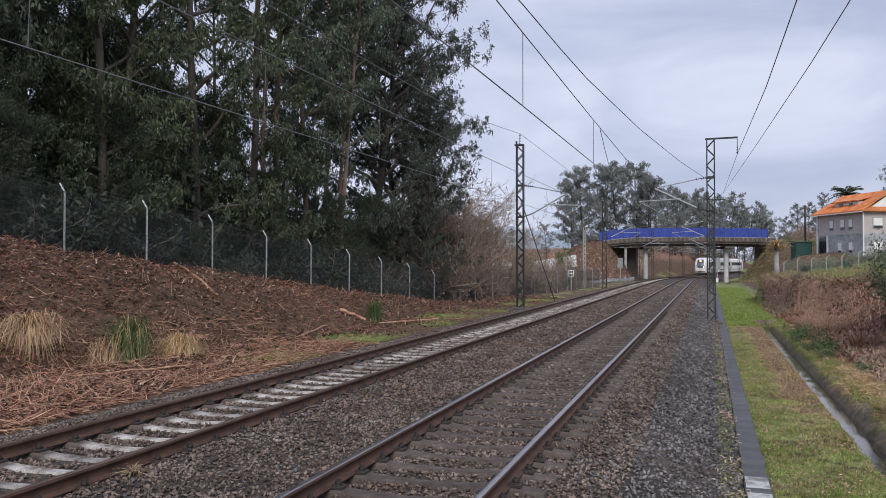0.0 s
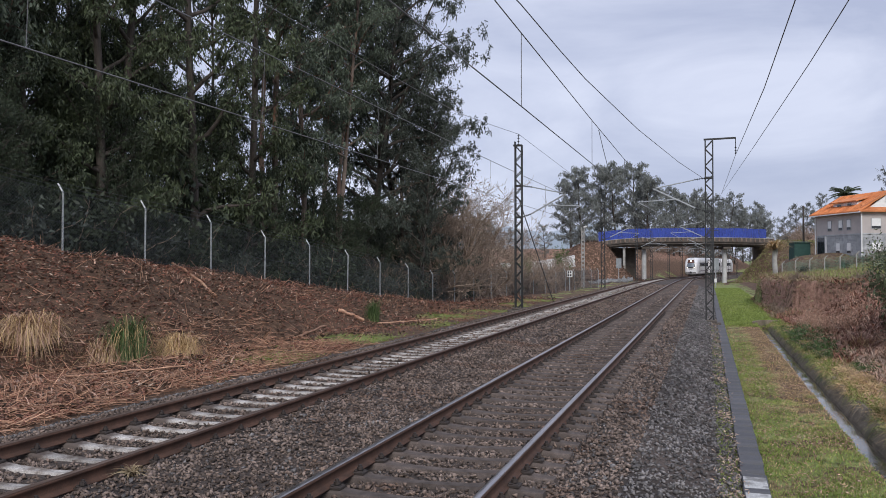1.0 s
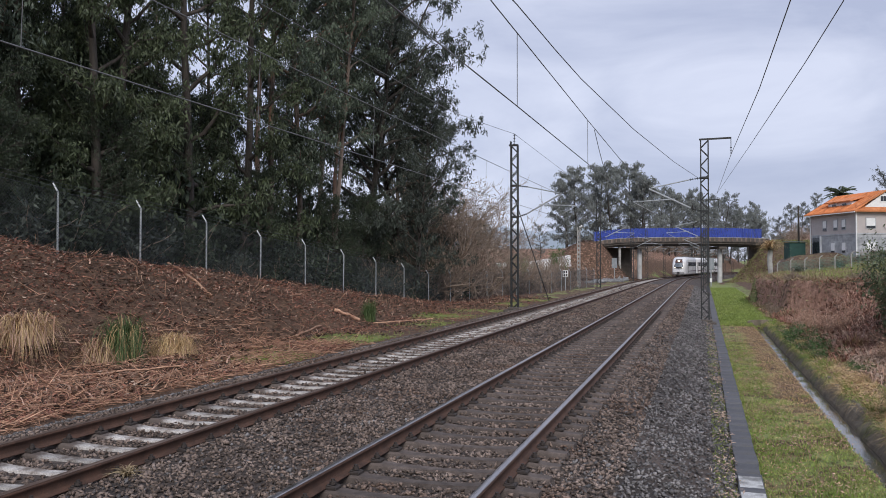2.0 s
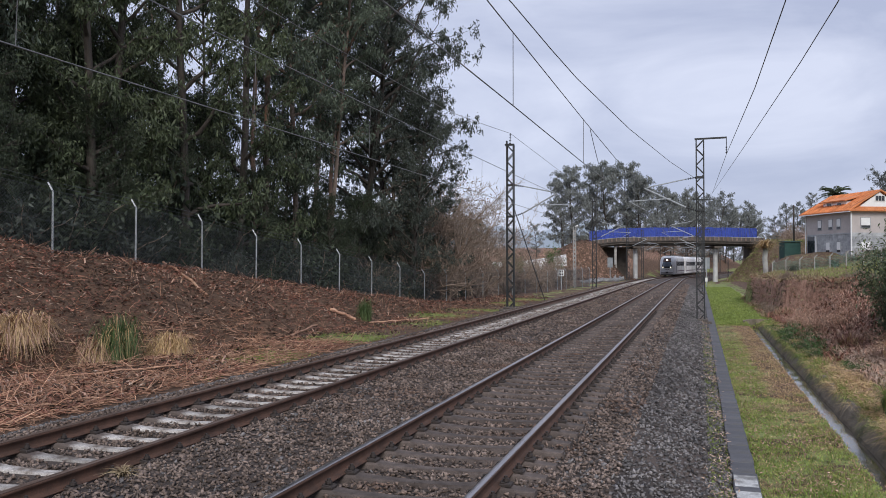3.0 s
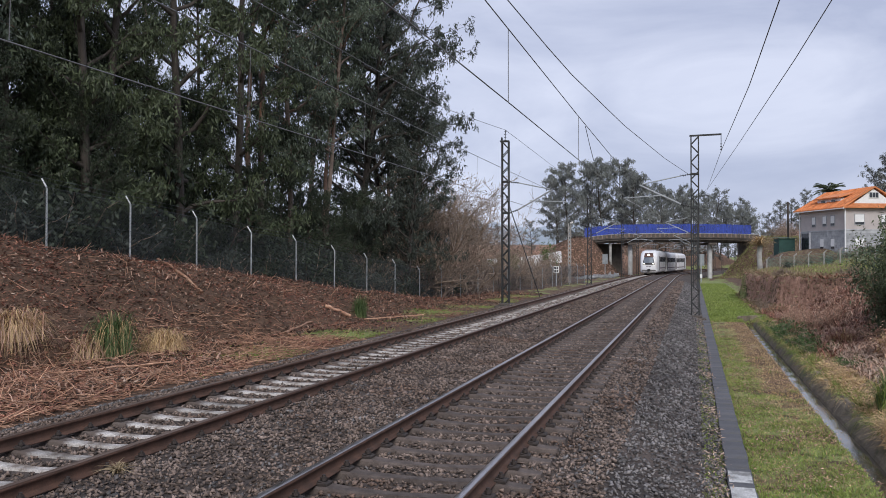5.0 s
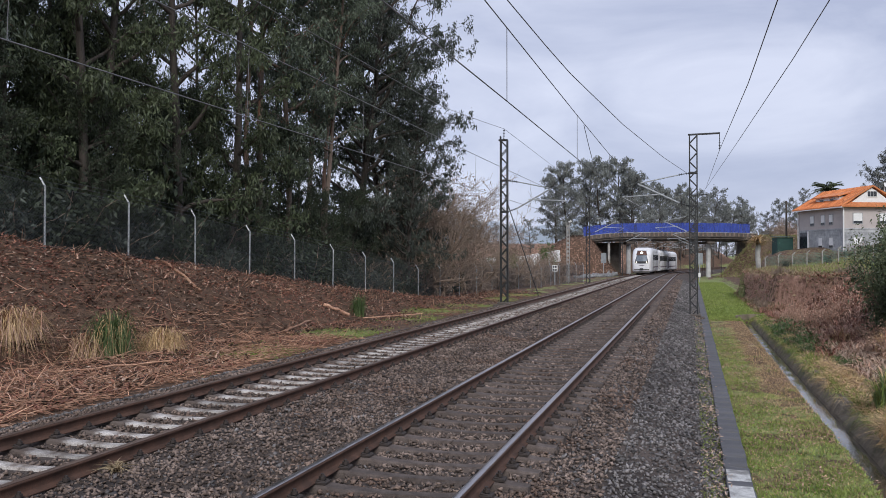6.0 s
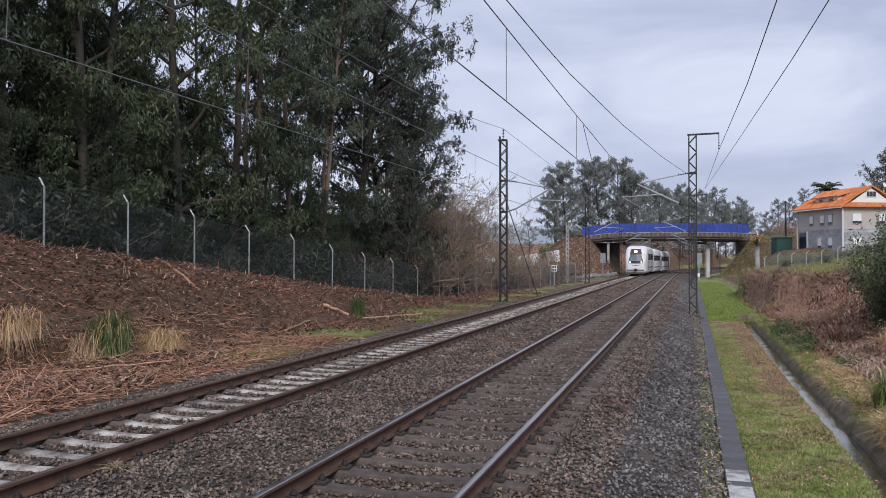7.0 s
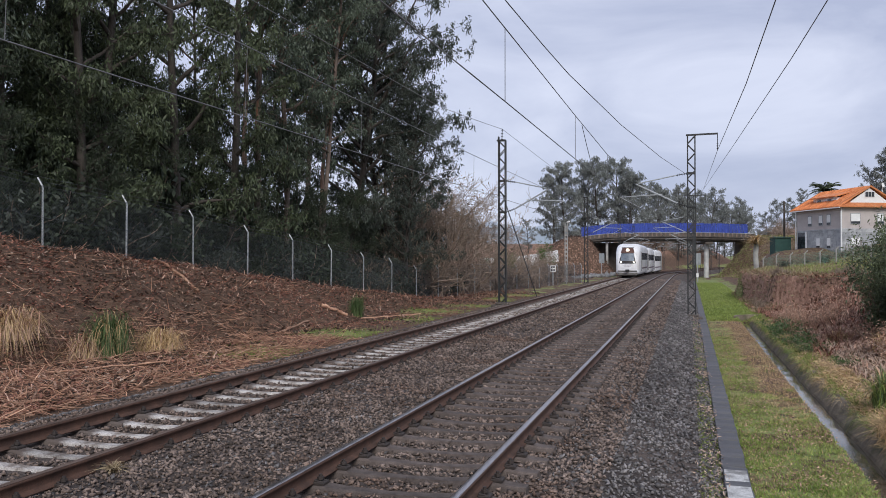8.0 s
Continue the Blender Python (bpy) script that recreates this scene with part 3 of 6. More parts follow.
def clip_mesh():
    """A bent spring clip with its bolt, beside the rail foot."""
    bm = bmesh.new()
    box(bm, -0.065, 0.06, -0.075, 0.075, -0.178, -0.145, 0.006)
    bar(bm, (0, 0, -0.16), (0, 0, -0.075), 0.02, 6)
    bar(bm, (0, 0, -0.13), (0, 0, -0.10), 0.036, 6)
    bar(bm, (-0.055, -0.05, -0.150), (0.045, -0.045, -0.138), 0.012, 5)
    bar(bm, (-0.055, 0.05, -0.150), (0.045, 0.045, -0.138), 0.012, 5)
    bar(bm, (0.045, -0.045, -0.138), (0.045, 0.045, -0.138), 0.012, 5)
    me = bpy.data.meshes.new("rail_clip")
    bm.to_mesh(me)
    bm.free()
    me.materials.append(M_CLIP)
    return me


CLIP = clip_mesh()


def build_track(off, mat, headmat, label, phase):
    tr = thing("railway_track", label, "railway track", group="railway tracks", kind="structure")
    for s in (-GAUGE, GAUGE):
        rail = part_mesh("rail", sweep("rail", RAIL, off + s, -10, 320), M_RUST, tr, "rust-brown steel rail")
        part_mesh("rail_head", sweep("rail_head", HEAD, off + s, -10, 320), headmat, rail, "worn running surface")
    me = sleeper_mesh("sleeper")
    me.materials.append(mat)
    base = np.empty(len(me.vertices) * 3)
    me.vertices.foreach_get("co", base)
    base = base.reshape(-1, 3)
    fc = [tuple(p.vertices) for p in me.polygons if len(p.vertices) == 4]
    chunks = []
    y = 2.0 + phase - 18 * 0.6
    while y < 300:
        p, a = track_point(off, y)
        jit = random.uniform(-0.012, 0.012)
        if y < 62:
            near = 2.0 < y < 40
            sl = part_mesh("sleeper", me, None, tr)
            sl.matrix_local = pose(p.x + jit, p.y, p.z + random.uniform(-0.006, 0.004), 0, random.uniform(-0.3, 0.3), -math.degrees(a) + random.uniform(-0.5, 0.5))
            if near:
                for s in (-1, 1):
                    for side in (-1, 1):
                        c = part_mesh("rail_clip", CLIP, None, sl)
                        c.matrix_local = pose(s * GAUGE + side * 0.115, 0, 0, 0, 0, 180 if side > 0 else 0)
        else:
            ca, sa = math.cos(a), math.sin(a)
            v = np.stack([p.x + base[:, 0] * ca + base[:, 1] * sa, p.y - base[:, 0] * sa + base[:, 1] * ca, p.z + base[:, 2]], 1)
            chunks.append((v, fc))
        y += 0.6
    rest = part_mesh("far_sleepers", np_mesh("far_sleepers", *join_np(chunks)), M_SLEEPER_FAR if mat is M_SLEEPER_PALE else mat, tr)
    rest["kind"] = "stuff"
    return tr


# ---- overhead line masts ----
def lattice(th, x, y, z0, h, w=0.43, d=0.24, lean=0.0):
    """A lattice mast: two channels joined by zigzag bars on both faces."""
    for sx in (-1, 1):
        bm = bmesh.new()
        cx = sx * (w / 2 - 0.02)
        box(bm, cx - 0.012, cx + 0.012, -d / 2, d / 2, 0, h)
        for sy in (-1, 1):
            box(bm, min(cx, cx - sx * 0.05), max(cx, cx - sx * 0.05), sy * d / 2 - 0.008, sy * d / 2 + 0.008, 0, h)
        part("channel", bm, M_MAST, th)
    n = int(h / 0.42)
    for k in range(n):
        for sy in (-1, 1):
            s = 1 if (k % 2) else -1
            a = (s * (w / 2 - 0.03), sy * (d / 2 + 0.012), k * h / n + 0.03)
            b = (-s * (w / 2 - 0.03), sy * (d / 2 + 0.012), (k + 1) * h / n)
            part("lacing_bar", flat(bmesh.new(), a, b, 0.045, 0.012, up=(0, 1, 0)), M_MAST, th)
    bm = box(bmesh.new(), -0.52, 0.52, -0.42, 0.42, -0.5, 0.09, 0.03)
    box(bm, -0.34, 0.34, -0.3, 0.3, 0.09, 0.2, 0.03)
    part("footing", bm, M_CONC_DARK, th, "dark stepped concrete footing")
    th.matrix_world = pose(x, y, z0, 0, lean, 0)


def insulator(bm, a, b, r=0.06, n=5):
    a, b = Vector(a), Vector(b)
    bar(bm, a, b, 0.018, 6)
    for i in range(n):
        t = (i + 0.5) / n
        p = a.lerp(b, t)
        d = (b - a).normalized() * 0.012
        bar(bm, p - d, p + d, r, 8)


def build_mast(x, y, z0, h, tip_dx, tip_z, label, top):
    th = thing("catenary_mast", label, "catenary mast", group="catenary masts")
    lattice(th, x, y, z0, h)
    s = 1 if tip_dx > 0 else -1
    e = s * 0.17
    tip = Vector((tip_dx, 0, tip_z - z0))
    zt = tip_z - z0
    # cantilever: top tie, inclined tube, registration arm
    bm = bmesh.new()
    bar(bm, (e + s * 0.55, 0, zt + 0.42), (tip_dx, 0, zt + 0.06), 0.03)
    part("top_tie", bm, M_GALV, th)
    bm = bmesh.new()
    insulator(bm, (e, 0, zt + 0.5), (e + s * 0.55, 0, zt + 0.42))
    part("insulator", bm, M_MAST, th)
    bm = bmesh.new()
    bar(bm, (e + s * 0.5, 0, zt - 0.98), (tip_dx + s * 0.12, 0, zt + 0.02), 0.042)
    part("cantilever_tube", bm, M_GALV, th)
    bm = bmesh.new()
    insulator(bm, (e, 0, zt - 1.15), (e + s * 0.5, 0, zt - 0.98))
    part("insulator", bm, M_MAST, th)
    bm = bmesh.new()
    bar(bm, (tip_dx * 0.55, 0, zt - 0.52), (tip_dx + s * 0.9, 0, zt - 0.62), 0.028)
    bar(bm, (tip_dx + s * 0.9, 0, zt - 0.62), (tip_dx, 0, zt - 1.12), 0.014)
    part("registration_arm", bm, M_GALV, th)
    for zc in (zt + 0.5, zt - 1.15):
        part("collar", box(bmesh.new(), -0.2, 0.2, -0.15, 0.15, zc - 0.05, zc + 0.05, 0.01), M_MAST, th)
    if top == "arm":
        bm = flat(bmesh.new(), (-0.25, 0, h + 0.04), (1.26, 0, h + 0.06), 0.1, 0.08)
        part("top_arm", bm, M_MAST, th)
        part("hanger", bar(bmesh.new(), (1.24, 0, h + 0.03), (1.24, 0, h - 0.72), 0.02), M_MAST, th)
        bm = bmesh.new()
        insulator(bm, (1.24, 0, h - 0.35), (1.24, 0, h - 0.75), 0.05, 3)
        part("insulator", bm, M_MAST, th)
    else:
        bm = bmesh.new()
        insulator(bm, (-0.02, 0, h), (0.0, 0, h + 0.6), 0.06, 4)
        part("insulator", bm, M_MAST, th)
        part("top_bracket", box(bmesh.new(), -0.28, 0.2, -0.12, 0.12, h - 0.03, h + 0.05, 0.01), M_MAST, th)
        part("side_bracket", box(bmesh.new(), -0.22, -0.16, -0.1, 0.1, h - 0.1, h + 0.22, 0.01), M_MAST, th)
        part("cable_pipe", bar(bmesh.new(), (0.24, -0.14, 0.0), (0.2, -0.12, h * 0.72), 0.02), M_MAST, th)
    return th


MAST_R = (0.09, 42.4, -0.82, 9.05)
MAST_L = (-9.42, 42.1, -0.36, 8.7)
build_mast(*MAST_R, -2.55, 5.87, "dark lattice steel catenary mast on a concrete footing beside the path", "arm")
build_mast(*MAST_L, 2.34, 5.72, "dark lattice steel catenary mast with a top insulator beside the fence", "pin")


def wire(name, pts, sag=0.0, r=0.012, label="thin overhead electric wire"):
    pts = [Vector(p) for p in pts]
    full = []
    for a, b in zip(pts, pts[1:]):
        for i in range(12):
            t = i / 12
            p = a.lerp(b, t)
            p.z -= sag * 4 * t * (1 - t)
            full.append(p)
    full.append(pts[-1])
    ob = part_mesh(name, np_mesh(name, *tube_path_np(full, r)), M_WIRE)
    return tagged(ob, label, "overhead wire", group="overhead wires")


def build_catenary(x_a, x_b, zc, zm, mast_y, span, first=0):
    for i, (y0, y1) in enumerate(((mast_y - span, mast_y), (mast_y, mast_y + span), (mast_y + span, mast_y + 2 * span), (mast_y + 2 * span, mast_y + 3 * span))):
        if i < first:
            continue
        xa, xb = (x_a, x_b) if i % 2 else (x_b, x_a)

        def at(y, z, x):
            q, _ = track_point(x, y)
            return (q.x, q.y, z + (0 if y < 100 else q.z))
        wire("contact_wire", [at(y0, zc, xa), at(y1, zc, xb)], 0.0, 0.010)
        wire("messenger_wire", [at(y0, zm, x_a), at(y1, zm, x_a)], 0.06, 0.010)
        if i < 2:
            for k in range(1, 8):
                t = k / 8
                x, y = x_a, y0 + (y1 - y0) * t
                wire("dropper_wire", [(xa + (xb - xa) * t, y, zc), (x, y, zm - 0.06 * 4 * t * (1 - t))], 0, 0.005, "thin dropper between two overhead wires")


build_catenary(-2.46, -2.75, 4.68, 5.80, 42.4, 40.0, 1)
# the near span of the right track hangs slack between its masts
wire("messenger_wire", [(-3.12, 3, 6.3), (-2.97, 11.9, 6.03), (-2.83, 21.3, 5.85), (-2.70, 28.6, 5.72), (-2.46, 42.4, 5.87)], 0.0, 0.010)
wire("contact_wire", [(-3.1, 3, 4.8), (-3.02, 9.1, 4.79), (-2.95, 13.4, 4.77), (-2.83, 21.3, 4.72), (-2.46, 42.4, 4.68)], 0.0, 0.010)
for x, y, za, zb in ((-2.95, 13.4, 4.77, 6.0), (-2.83, 21.3, 4.72, 5.85), (-2.70, 28.6, 4.71, 5.72), (-2.58, 35.5, 4.70, 5.79)):
    wire("dropper_wire", [(x, y, za), (x, y, zb)], 0, 0.007, "thin dropper between two overhead wires")
wire("jumper_wire", [(-2.82, 22.6, 5.8), (-2.80, 23.4, 5.4), (-2.78, 24.2, 5.05), (-2.75, 25.2, 4.75)], 0, 0.009, "slack jumper between two overhead wires")
build_catenary(-7.05, -7.1, 4.5, 5.72, 42.1, 40.0)
# ---- road bridge ----
M_PIER = material("pale_pier_concrete", (0.46, 0.46, 0.45), (0.60, 0.60, 0.59), 0.8, scale=0.8, fine=20, c=(0.36, 0.35, 0.33), grain=0.12)
M_RIB = material("rusty_parapet_concrete", (0.15, 0.105, 0.082), (0.25, 0.19, 0.155), 0.85, scale=1.2, fine=20, c=(0.11, 0.075, 0.06))


def build_bridge():
    th = thing("road_bridge", "concrete road bridge with blue mesh railing over the tracks", "bridge", Matrix.Translation(BRIDGE_C + Vector((0, 0, 0.32))) @ Matrix.Rotation(BRIDGE_ANG, 4, "Z"))
    # deck rises a little towards the middle
    def arch(x):
        return 0.35 * (1 - (x / 18) ** 2) - 0.5 * max(0.0, (-9 - x) / 7.3) ** 2
    xs = np.linspace(-16.4, 14.8, 17)

    def slab(name, y0, y1, z0, z1, mat, label=""):
        bm = bmesh.new()
        rings = []
        for x in xs:
            z = arch(x)
            rings.append([bm.verts.new((x, yy, zz + z)) for yy, zz in ((y0, z0), (y1, z0), (y1, z1), (y0, z1))])
        for a, b in zip(rings, rings[1:]):
            for j in range(4):
                k = (j + 1) % 4
                bm.faces.new((a[j], a[k], b[k], b[j]))
        bm.faces.new(rings[0])
        bm.faces.new(rings[-1])
        return part(name, bm, mat, th, label)
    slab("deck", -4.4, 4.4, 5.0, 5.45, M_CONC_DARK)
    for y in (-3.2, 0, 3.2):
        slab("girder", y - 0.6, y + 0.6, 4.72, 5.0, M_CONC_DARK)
    for y in (-4.5, 4.5):
        slab("parapet", y - 0.15, y + 0.15, 5.35, 6.1, M_CONC_DARK, "weather-stained concrete parapet")
        slab("coping", y - 0.22, y + 0.22, 6.1, 6.18, M_CONC)
    for y in (-4.5, 4.5):
        start = -16.2 if y < 0 else -13.6
        pitch = (13.4 - start) / 27
        for i in range(28):
            x = start + i * pitch
            z = arch(x) + 6.15
            part("railing_post", box(bmesh.new(), x - 0.03, x + 0.03, y - 0.03, y + 0.03, z, z + 1.6), M_BLUE, th)
            if i < 27:
                x2 = start + (i + 1) * pitch
                bm = bmesh.new()
                za, zb = arch(x) + 6.15, arch(x2) + 6.15
                top = 1.62 + random.uniform(-0.04, 0.04)
                flat(bm, (x + 0.03, y, (za + za + top) / 2 + 0.05), (x2 - 0.03, y, (zb + zb + top) / 2 + 0.05), 0.02, top)
                part("railing_panel", bm, M_BLUE, th, "blue mesh panel")
        for i in range(40):
            x = -16.2 + i * 30.8 / 39
            part("parapet_rib", box(bmesh.new(), x - 0.12, x + 0.12, y - 0.24, y + 0.24, arch(x) + 5.5, arch(x) + 6.1), M_RIB, th, "rust-stained concrete rib")

    def pier(x, y):
        bm = bmesh.new()
        bar(bm, (x, y, -1.9), (x, y, 4.7), 0.43, 20)
        part("pier", bm, M_PIER, th, "pale concrete pier")
    for x in (-7.6, 6.8):
        pier(x, -2.0)
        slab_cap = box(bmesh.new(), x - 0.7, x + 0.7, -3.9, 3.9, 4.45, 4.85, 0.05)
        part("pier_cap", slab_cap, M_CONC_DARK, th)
    for x in (-14.4, -11.4):
        bm = box(bmesh.new(), x - 0.22, x + 0.22, -3.4, -2.9, -1.5, 4.8, 0.05)
        part("column", bm, M_CONC, th, "slender concrete column")
    # Added wall behind the columns; it makes the opening read as deep shade.
    part("retaining_wall", box(bmesh.new(), -16.0, -8.3, 1.6, 2.2, -1.9, 4.75, 0.04), M_CONC_DARK, th, "dark wall added to close the shaded opening under the deck")
    for x0, x1 in ((-16.9, -15.6), (13.9, 15.2)):
        part("abutment", box(bmesh.new(), x0, x1, -2.4, 4.3, -1.0, 4.9, 0.05), M_CONC_DARK, th)
    return th


build_bridge()


# ---- the train: three white cars ----
def loft(rings, cap=True):
    """A closed skin through rings of equal count."""
    bm = bmesh.new()
    rows = [[bm.verts.new(p) for p in r] for r in rings]
    k = len(rows[0])
    for a, b in zip(rows, rows[1:]):
        for j in range(k):
            bm.faces.new((a[j], a[(j + 1) % k], b[(j + 1) % k], b[j]))
    if cap:
        bm.faces.new(rows[0])
        bm.faces.new(rows[-1])
    return bm


def car_section(y, w, z0, z1, r=0.66, r0=0.25):
    """Rounded cross-section of a car body, half width w, from z0 to z1."""
    pts = []
    for cx, cz, rad, a0 in ((w - r, z1 - r, r, 0), (-(w - r), z1 - r, r, 90), (-(w - r0), z0 + r0, r0, 180), (w - r0, z0 + r0, r0, 270)):
        for k in range(5):
            a = radians(a0 + k * 22.5)
            pts.append((cx + rad * math.cos(a), y, cz + rad * math.sin(a)))
    return pts


M_PURPLE = material("dark_purple_stripe", (0.05, 0.012, 0.05), (0.07, 0.02, 0.065), 0.4, bump=0)


def glow(name, col, strength):
    m = bpy.data.materials.new(name)
    m.use_nodes = True
    b = m.node_tree.nodes["Principled BSDF"]
    b.inputs["Base Color"].default_value = (*col, 1)
    b.inputs["Emission Color"].default_value = (*col, 1)
    b.inputs["Emission Strength"].default_value = strength
    return m


M_LAMP = glow("headlight_glow", (1.0, 0.90, 0.74), 2.6)
# Blue-grey base colour paints the sky's reflection on the windscreen.
M_SCREEN = material("sky_tinted_windscreen", (0.10, 0.12, 0.15), (0.20, 0.23, 0.27), 0.4, scale=1.2, bump=0, grain=0.07, spec=0.3)
M_MASK = material("dark_window_surround", (0.035, 0.032, 0.034), (0.055, 0.05, 0.05), 0.45, bump=0, grain=0.07, spec=0.2)
M_PANEL = material("dark_red_panel", (0.075, 0.035, 0.025), (0.11, 0.05, 0.035), 0.3, bump=0, grain=0.07)
CAR_L = 19.2


def build_car(kind, label):
    """A car body centred on its own middle; a nose points to -Y when kind is head, to +Y when tail."""
    th = thing("train_car", label, "train car", group="cars of the train")
    hl = CAR_L / 2
    W, Z0, Z1 = 1.44, 0.32, 4.02
    if kind == "middle":
        rings = [car_section(y, W - e, Z0 + e, Z1 - e) for y, e in ((-hl, 0.1), (-hl + 0.12, 0), (hl - 0.12, 0), (hl, 0.1))]
    else:
        rings = [car_section(-hl + d, w, z0, z1, r, r0) for d, w, z0, z1, r, r0 in
                 ((0.0, 0.98, 0.62, 1.6, 0.4, 0.25), (0.12, 1.2, 0.45, 2.1, 0.6, 0.25), (0.45, 1.33, 0.36, 2.95, 0.85, 0.25),
                  (0.85, 1.39, 0.33, 3.55, 1.0, 0.25), (1.35, 1.42, 0.32, 3.86, 1.0, 0.25), (2.3, W, Z0, 4.0, 0.72, 0.25), (3.2, W, Z0, Z1, 0.66, 0.25))]
        rings += [car_section(hl - 0.12, W, Z0, Z1), car_section(hl, W - 0.1, Z0 + 0.1, Z1 - 0.1)]
    part("body", loft(rings), M_WHITE, th, smooth=True)
    y0 = -hl + (3.4 if kind != "middle" else 1.2)
    # side windows, doors, stripe
    for s in (-1, 1):
        x = s * (W + 0.004)
        n = 9
        span = (hl - 1.2 - y0 - 1.6)
        for i in range(n):
            a = y0 + 1.5 + i * span / n
            bm = box(bmesh.new(), min(x, x - s * 0.05), max(x, x - s * 0.05), a, a + span / n - 0.12, 2.05, 2.95, 0.02)
            part("window", bm, M_TRAINGLASS, th, "dark side window")
        bm = box(bmesh.new(), min(x, x - s * 0.04), max(x, x - s * 0.04), y0 + 1.5, y0 + 1.5 + span, 0.95, 1.12)
        part("stripe", bm, M_PURPLE, th, "dark purple stripe")
        for a in (y0 + 0.1, hl - 1.3):
            d = part("door", box(bmesh.new(), min(x, x - s * 0.06), max(x, x - s * 0.06), a, a + 1.15, 0.65, 3.05, 0.02), M_GREYBAND, th, "grey sliding door")
            part("door_glass", box(bmesh.new(), min(x + s * 0.004, x - s * 0.03), max(x + s * 0.004, x - s * 0.03), a + 0.3, a + 0.85, 1.7, 2.9, 0.03), M_TRAINGLASS, d)
    # roof boxes
    for a in (-5.5, 1.0, 6.0):
        part("roof_unit", box(bmesh.new(), -0.9, 0.9, a, a + 3.4, 3.95, 4.22, 0.08), M_GREYBAND, th, "grey roof equipment box")
    # bogies and wheels
    for yb in (-hl + 4.2, hl - 4.2):
        bg = part("bogie", box(bmesh.new(), -1.2, 1.2, yb - 1.6, yb + 1.6, 0.28, 0.72, 0.08), M_GREYBAND, th, "dark grey bogie frame")
        for dy in (-1.1, 1.1):
            for s in (-1, 1):
                bm = bmesh.new()
                bar(bm, (s * 0.80, yb + dy, 0.44), (s * 0.93, yb + dy, 0.44), 0.44, 20)
                bar(bm, (s * 0.76, yb + dy, 0.44), (s * 0.80, yb + dy, 0.44), 0.47, 20)
                part("wheel", bm, M_CLIP, bg)
    part("skirt", box(bmesh.new(), -1.3, 1.3, -6.0, 6.0, 0.24, 0.6, 0.06), M_GREYBAND, th, "grey underfloor skirt")
    if kind != "middle":
        f = -hl
        # windscreen follows the sloping nose
        def face_y(z):
            zs = [1.75, 2.15, 2.95, 3.55, 3.86]
            ds = [0.0, 0.12, 0.45, 0.85, 1.35]
            return f + float(np.interp(z, zs, ds)) - 0.03
        def shield(z0, z1, w0, w1, mat, nm, lab, lift=0.0, cols=6):
            bm = bmesh.new()
            zs = np.linspace(z0, z1, 6)
            grid = []
            for z in zs:
                w = w0 + (w1 - w0) * (z - z0) / (z1 - z0)
                grid.append([bm.verts.new((w * t, face_y(z) - lift + 0.16 * abs(t) ** 2.5, z)) for t in np.linspace(-1, 1, cols)])
            for a, b in zip(grid, grid[1:]):
                for j in range(cols - 1):
                    bm.faces.new((a[j], a[j + 1], b[j + 1], b[j]))
            r = bmesh.ops.extrude_face_region(bm, geom=list(bm.faces))
            bmesh.ops.translate(bm, verts=[v for v in r["geom"] if isinstance(v, bmesh.types.BMVert)], vec=(0, 0.4, 0))
            return part(nm, bm, mat, th, lab, smooth=False)
        shield(1.66, 3.56, 0.98, 0.70, M_MASK, "window_surround", "dark surround of the windscreen and headlight", 0.08)
        shield(1.95, 2.82, 0.80, 0.72, M_SCREEN, "windscreen", "raked windscreen with the sky reflection in its pale colour", 0.13)
        shield(2.88, 3.5, 0.80, 0.62, M_PANEL, "destination_panel", "dark reddish panel above the windscreen", 0.13)
        part("headlight", bar(bmesh.new(), (0, face_y(3.2) - 0.2, 3.2), (0, face_y(3.2) + 0.05, 3.2), 0.2, 16), M_LAMP, th, "glowing round top headlight")
        for s in (-1, 1):
            part("headlight", bar(bmesh.new(), (s * 0.74, f - 0.13, 1.80), (s * 0.74, f + 0.3, 1.80), 0.085, 14), M_LAMP, th, "glowing round lower headlight")
        bm = bmesh.new()
        box(bm, -0.22, 0.22, f - 0.35, f + 0.4, 0.62, 0.92, 0.05)
        part("coupler", bm, M_BLACK, th, "black coupler")
        part("bumper", box(bmesh.new(), -1.12, 1.12, f - 0.06, f + 0.5, 0.66, 0.8, 0.03), M_GREYBAND, th, "grey bumper lip")
        part("snowplough", box(bmesh.new(), -1.15, 1.15, f + 0.1, f + 0.6, 0.2, 0.62, 0.08), M_GREYBAND, th)
        part("wiper", flat(bmesh.new(), (0.35, face_y(1.75) - 0.06, 1.75), (-0.2, face_y(2.45) - 0.06, 2.45), 0.05, 0.02), M_BLACK, th)
        bm = bmesh.new()
        for i in range(5):
            box(bm, -0.42 + i * 0.17, -0.3 + i * 0.17, f - 0.012, f + 0.05, 1.3, 1.38)
        part("badge", bm, M_PURPLE, th, "dark unreadable badge")
    return th


TRAIN = [build_car("head", "white lead train car with lit headlights on the rails"), build_car("middle", "white middle train car with dark windows"),
         build_car("tail", "white rear train car with dark windows")]


def train_rows(index):
    """Poses of a car along the left track, from the start of the clip to its end."""
    rows = []
    for i in range(17):
        t = i * 0.5
        front = TRAIN_Y0 + (TRAIN_Y1 - TRAIN_Y0) * t / 8.0
        mid = front + CAR_L / 2 + index * (CAR_L + 0.6)
        p, a = track_point(LEFT_X, mid)
        rows.append((t, Matrix.Translation(p) @ Matrix.Rotation(-a + (math.pi if index == 2 else 0), 4, "Z")))
    return rows


TRAIN_Y0, TRAIN_Y1 = 203.8, 99.6
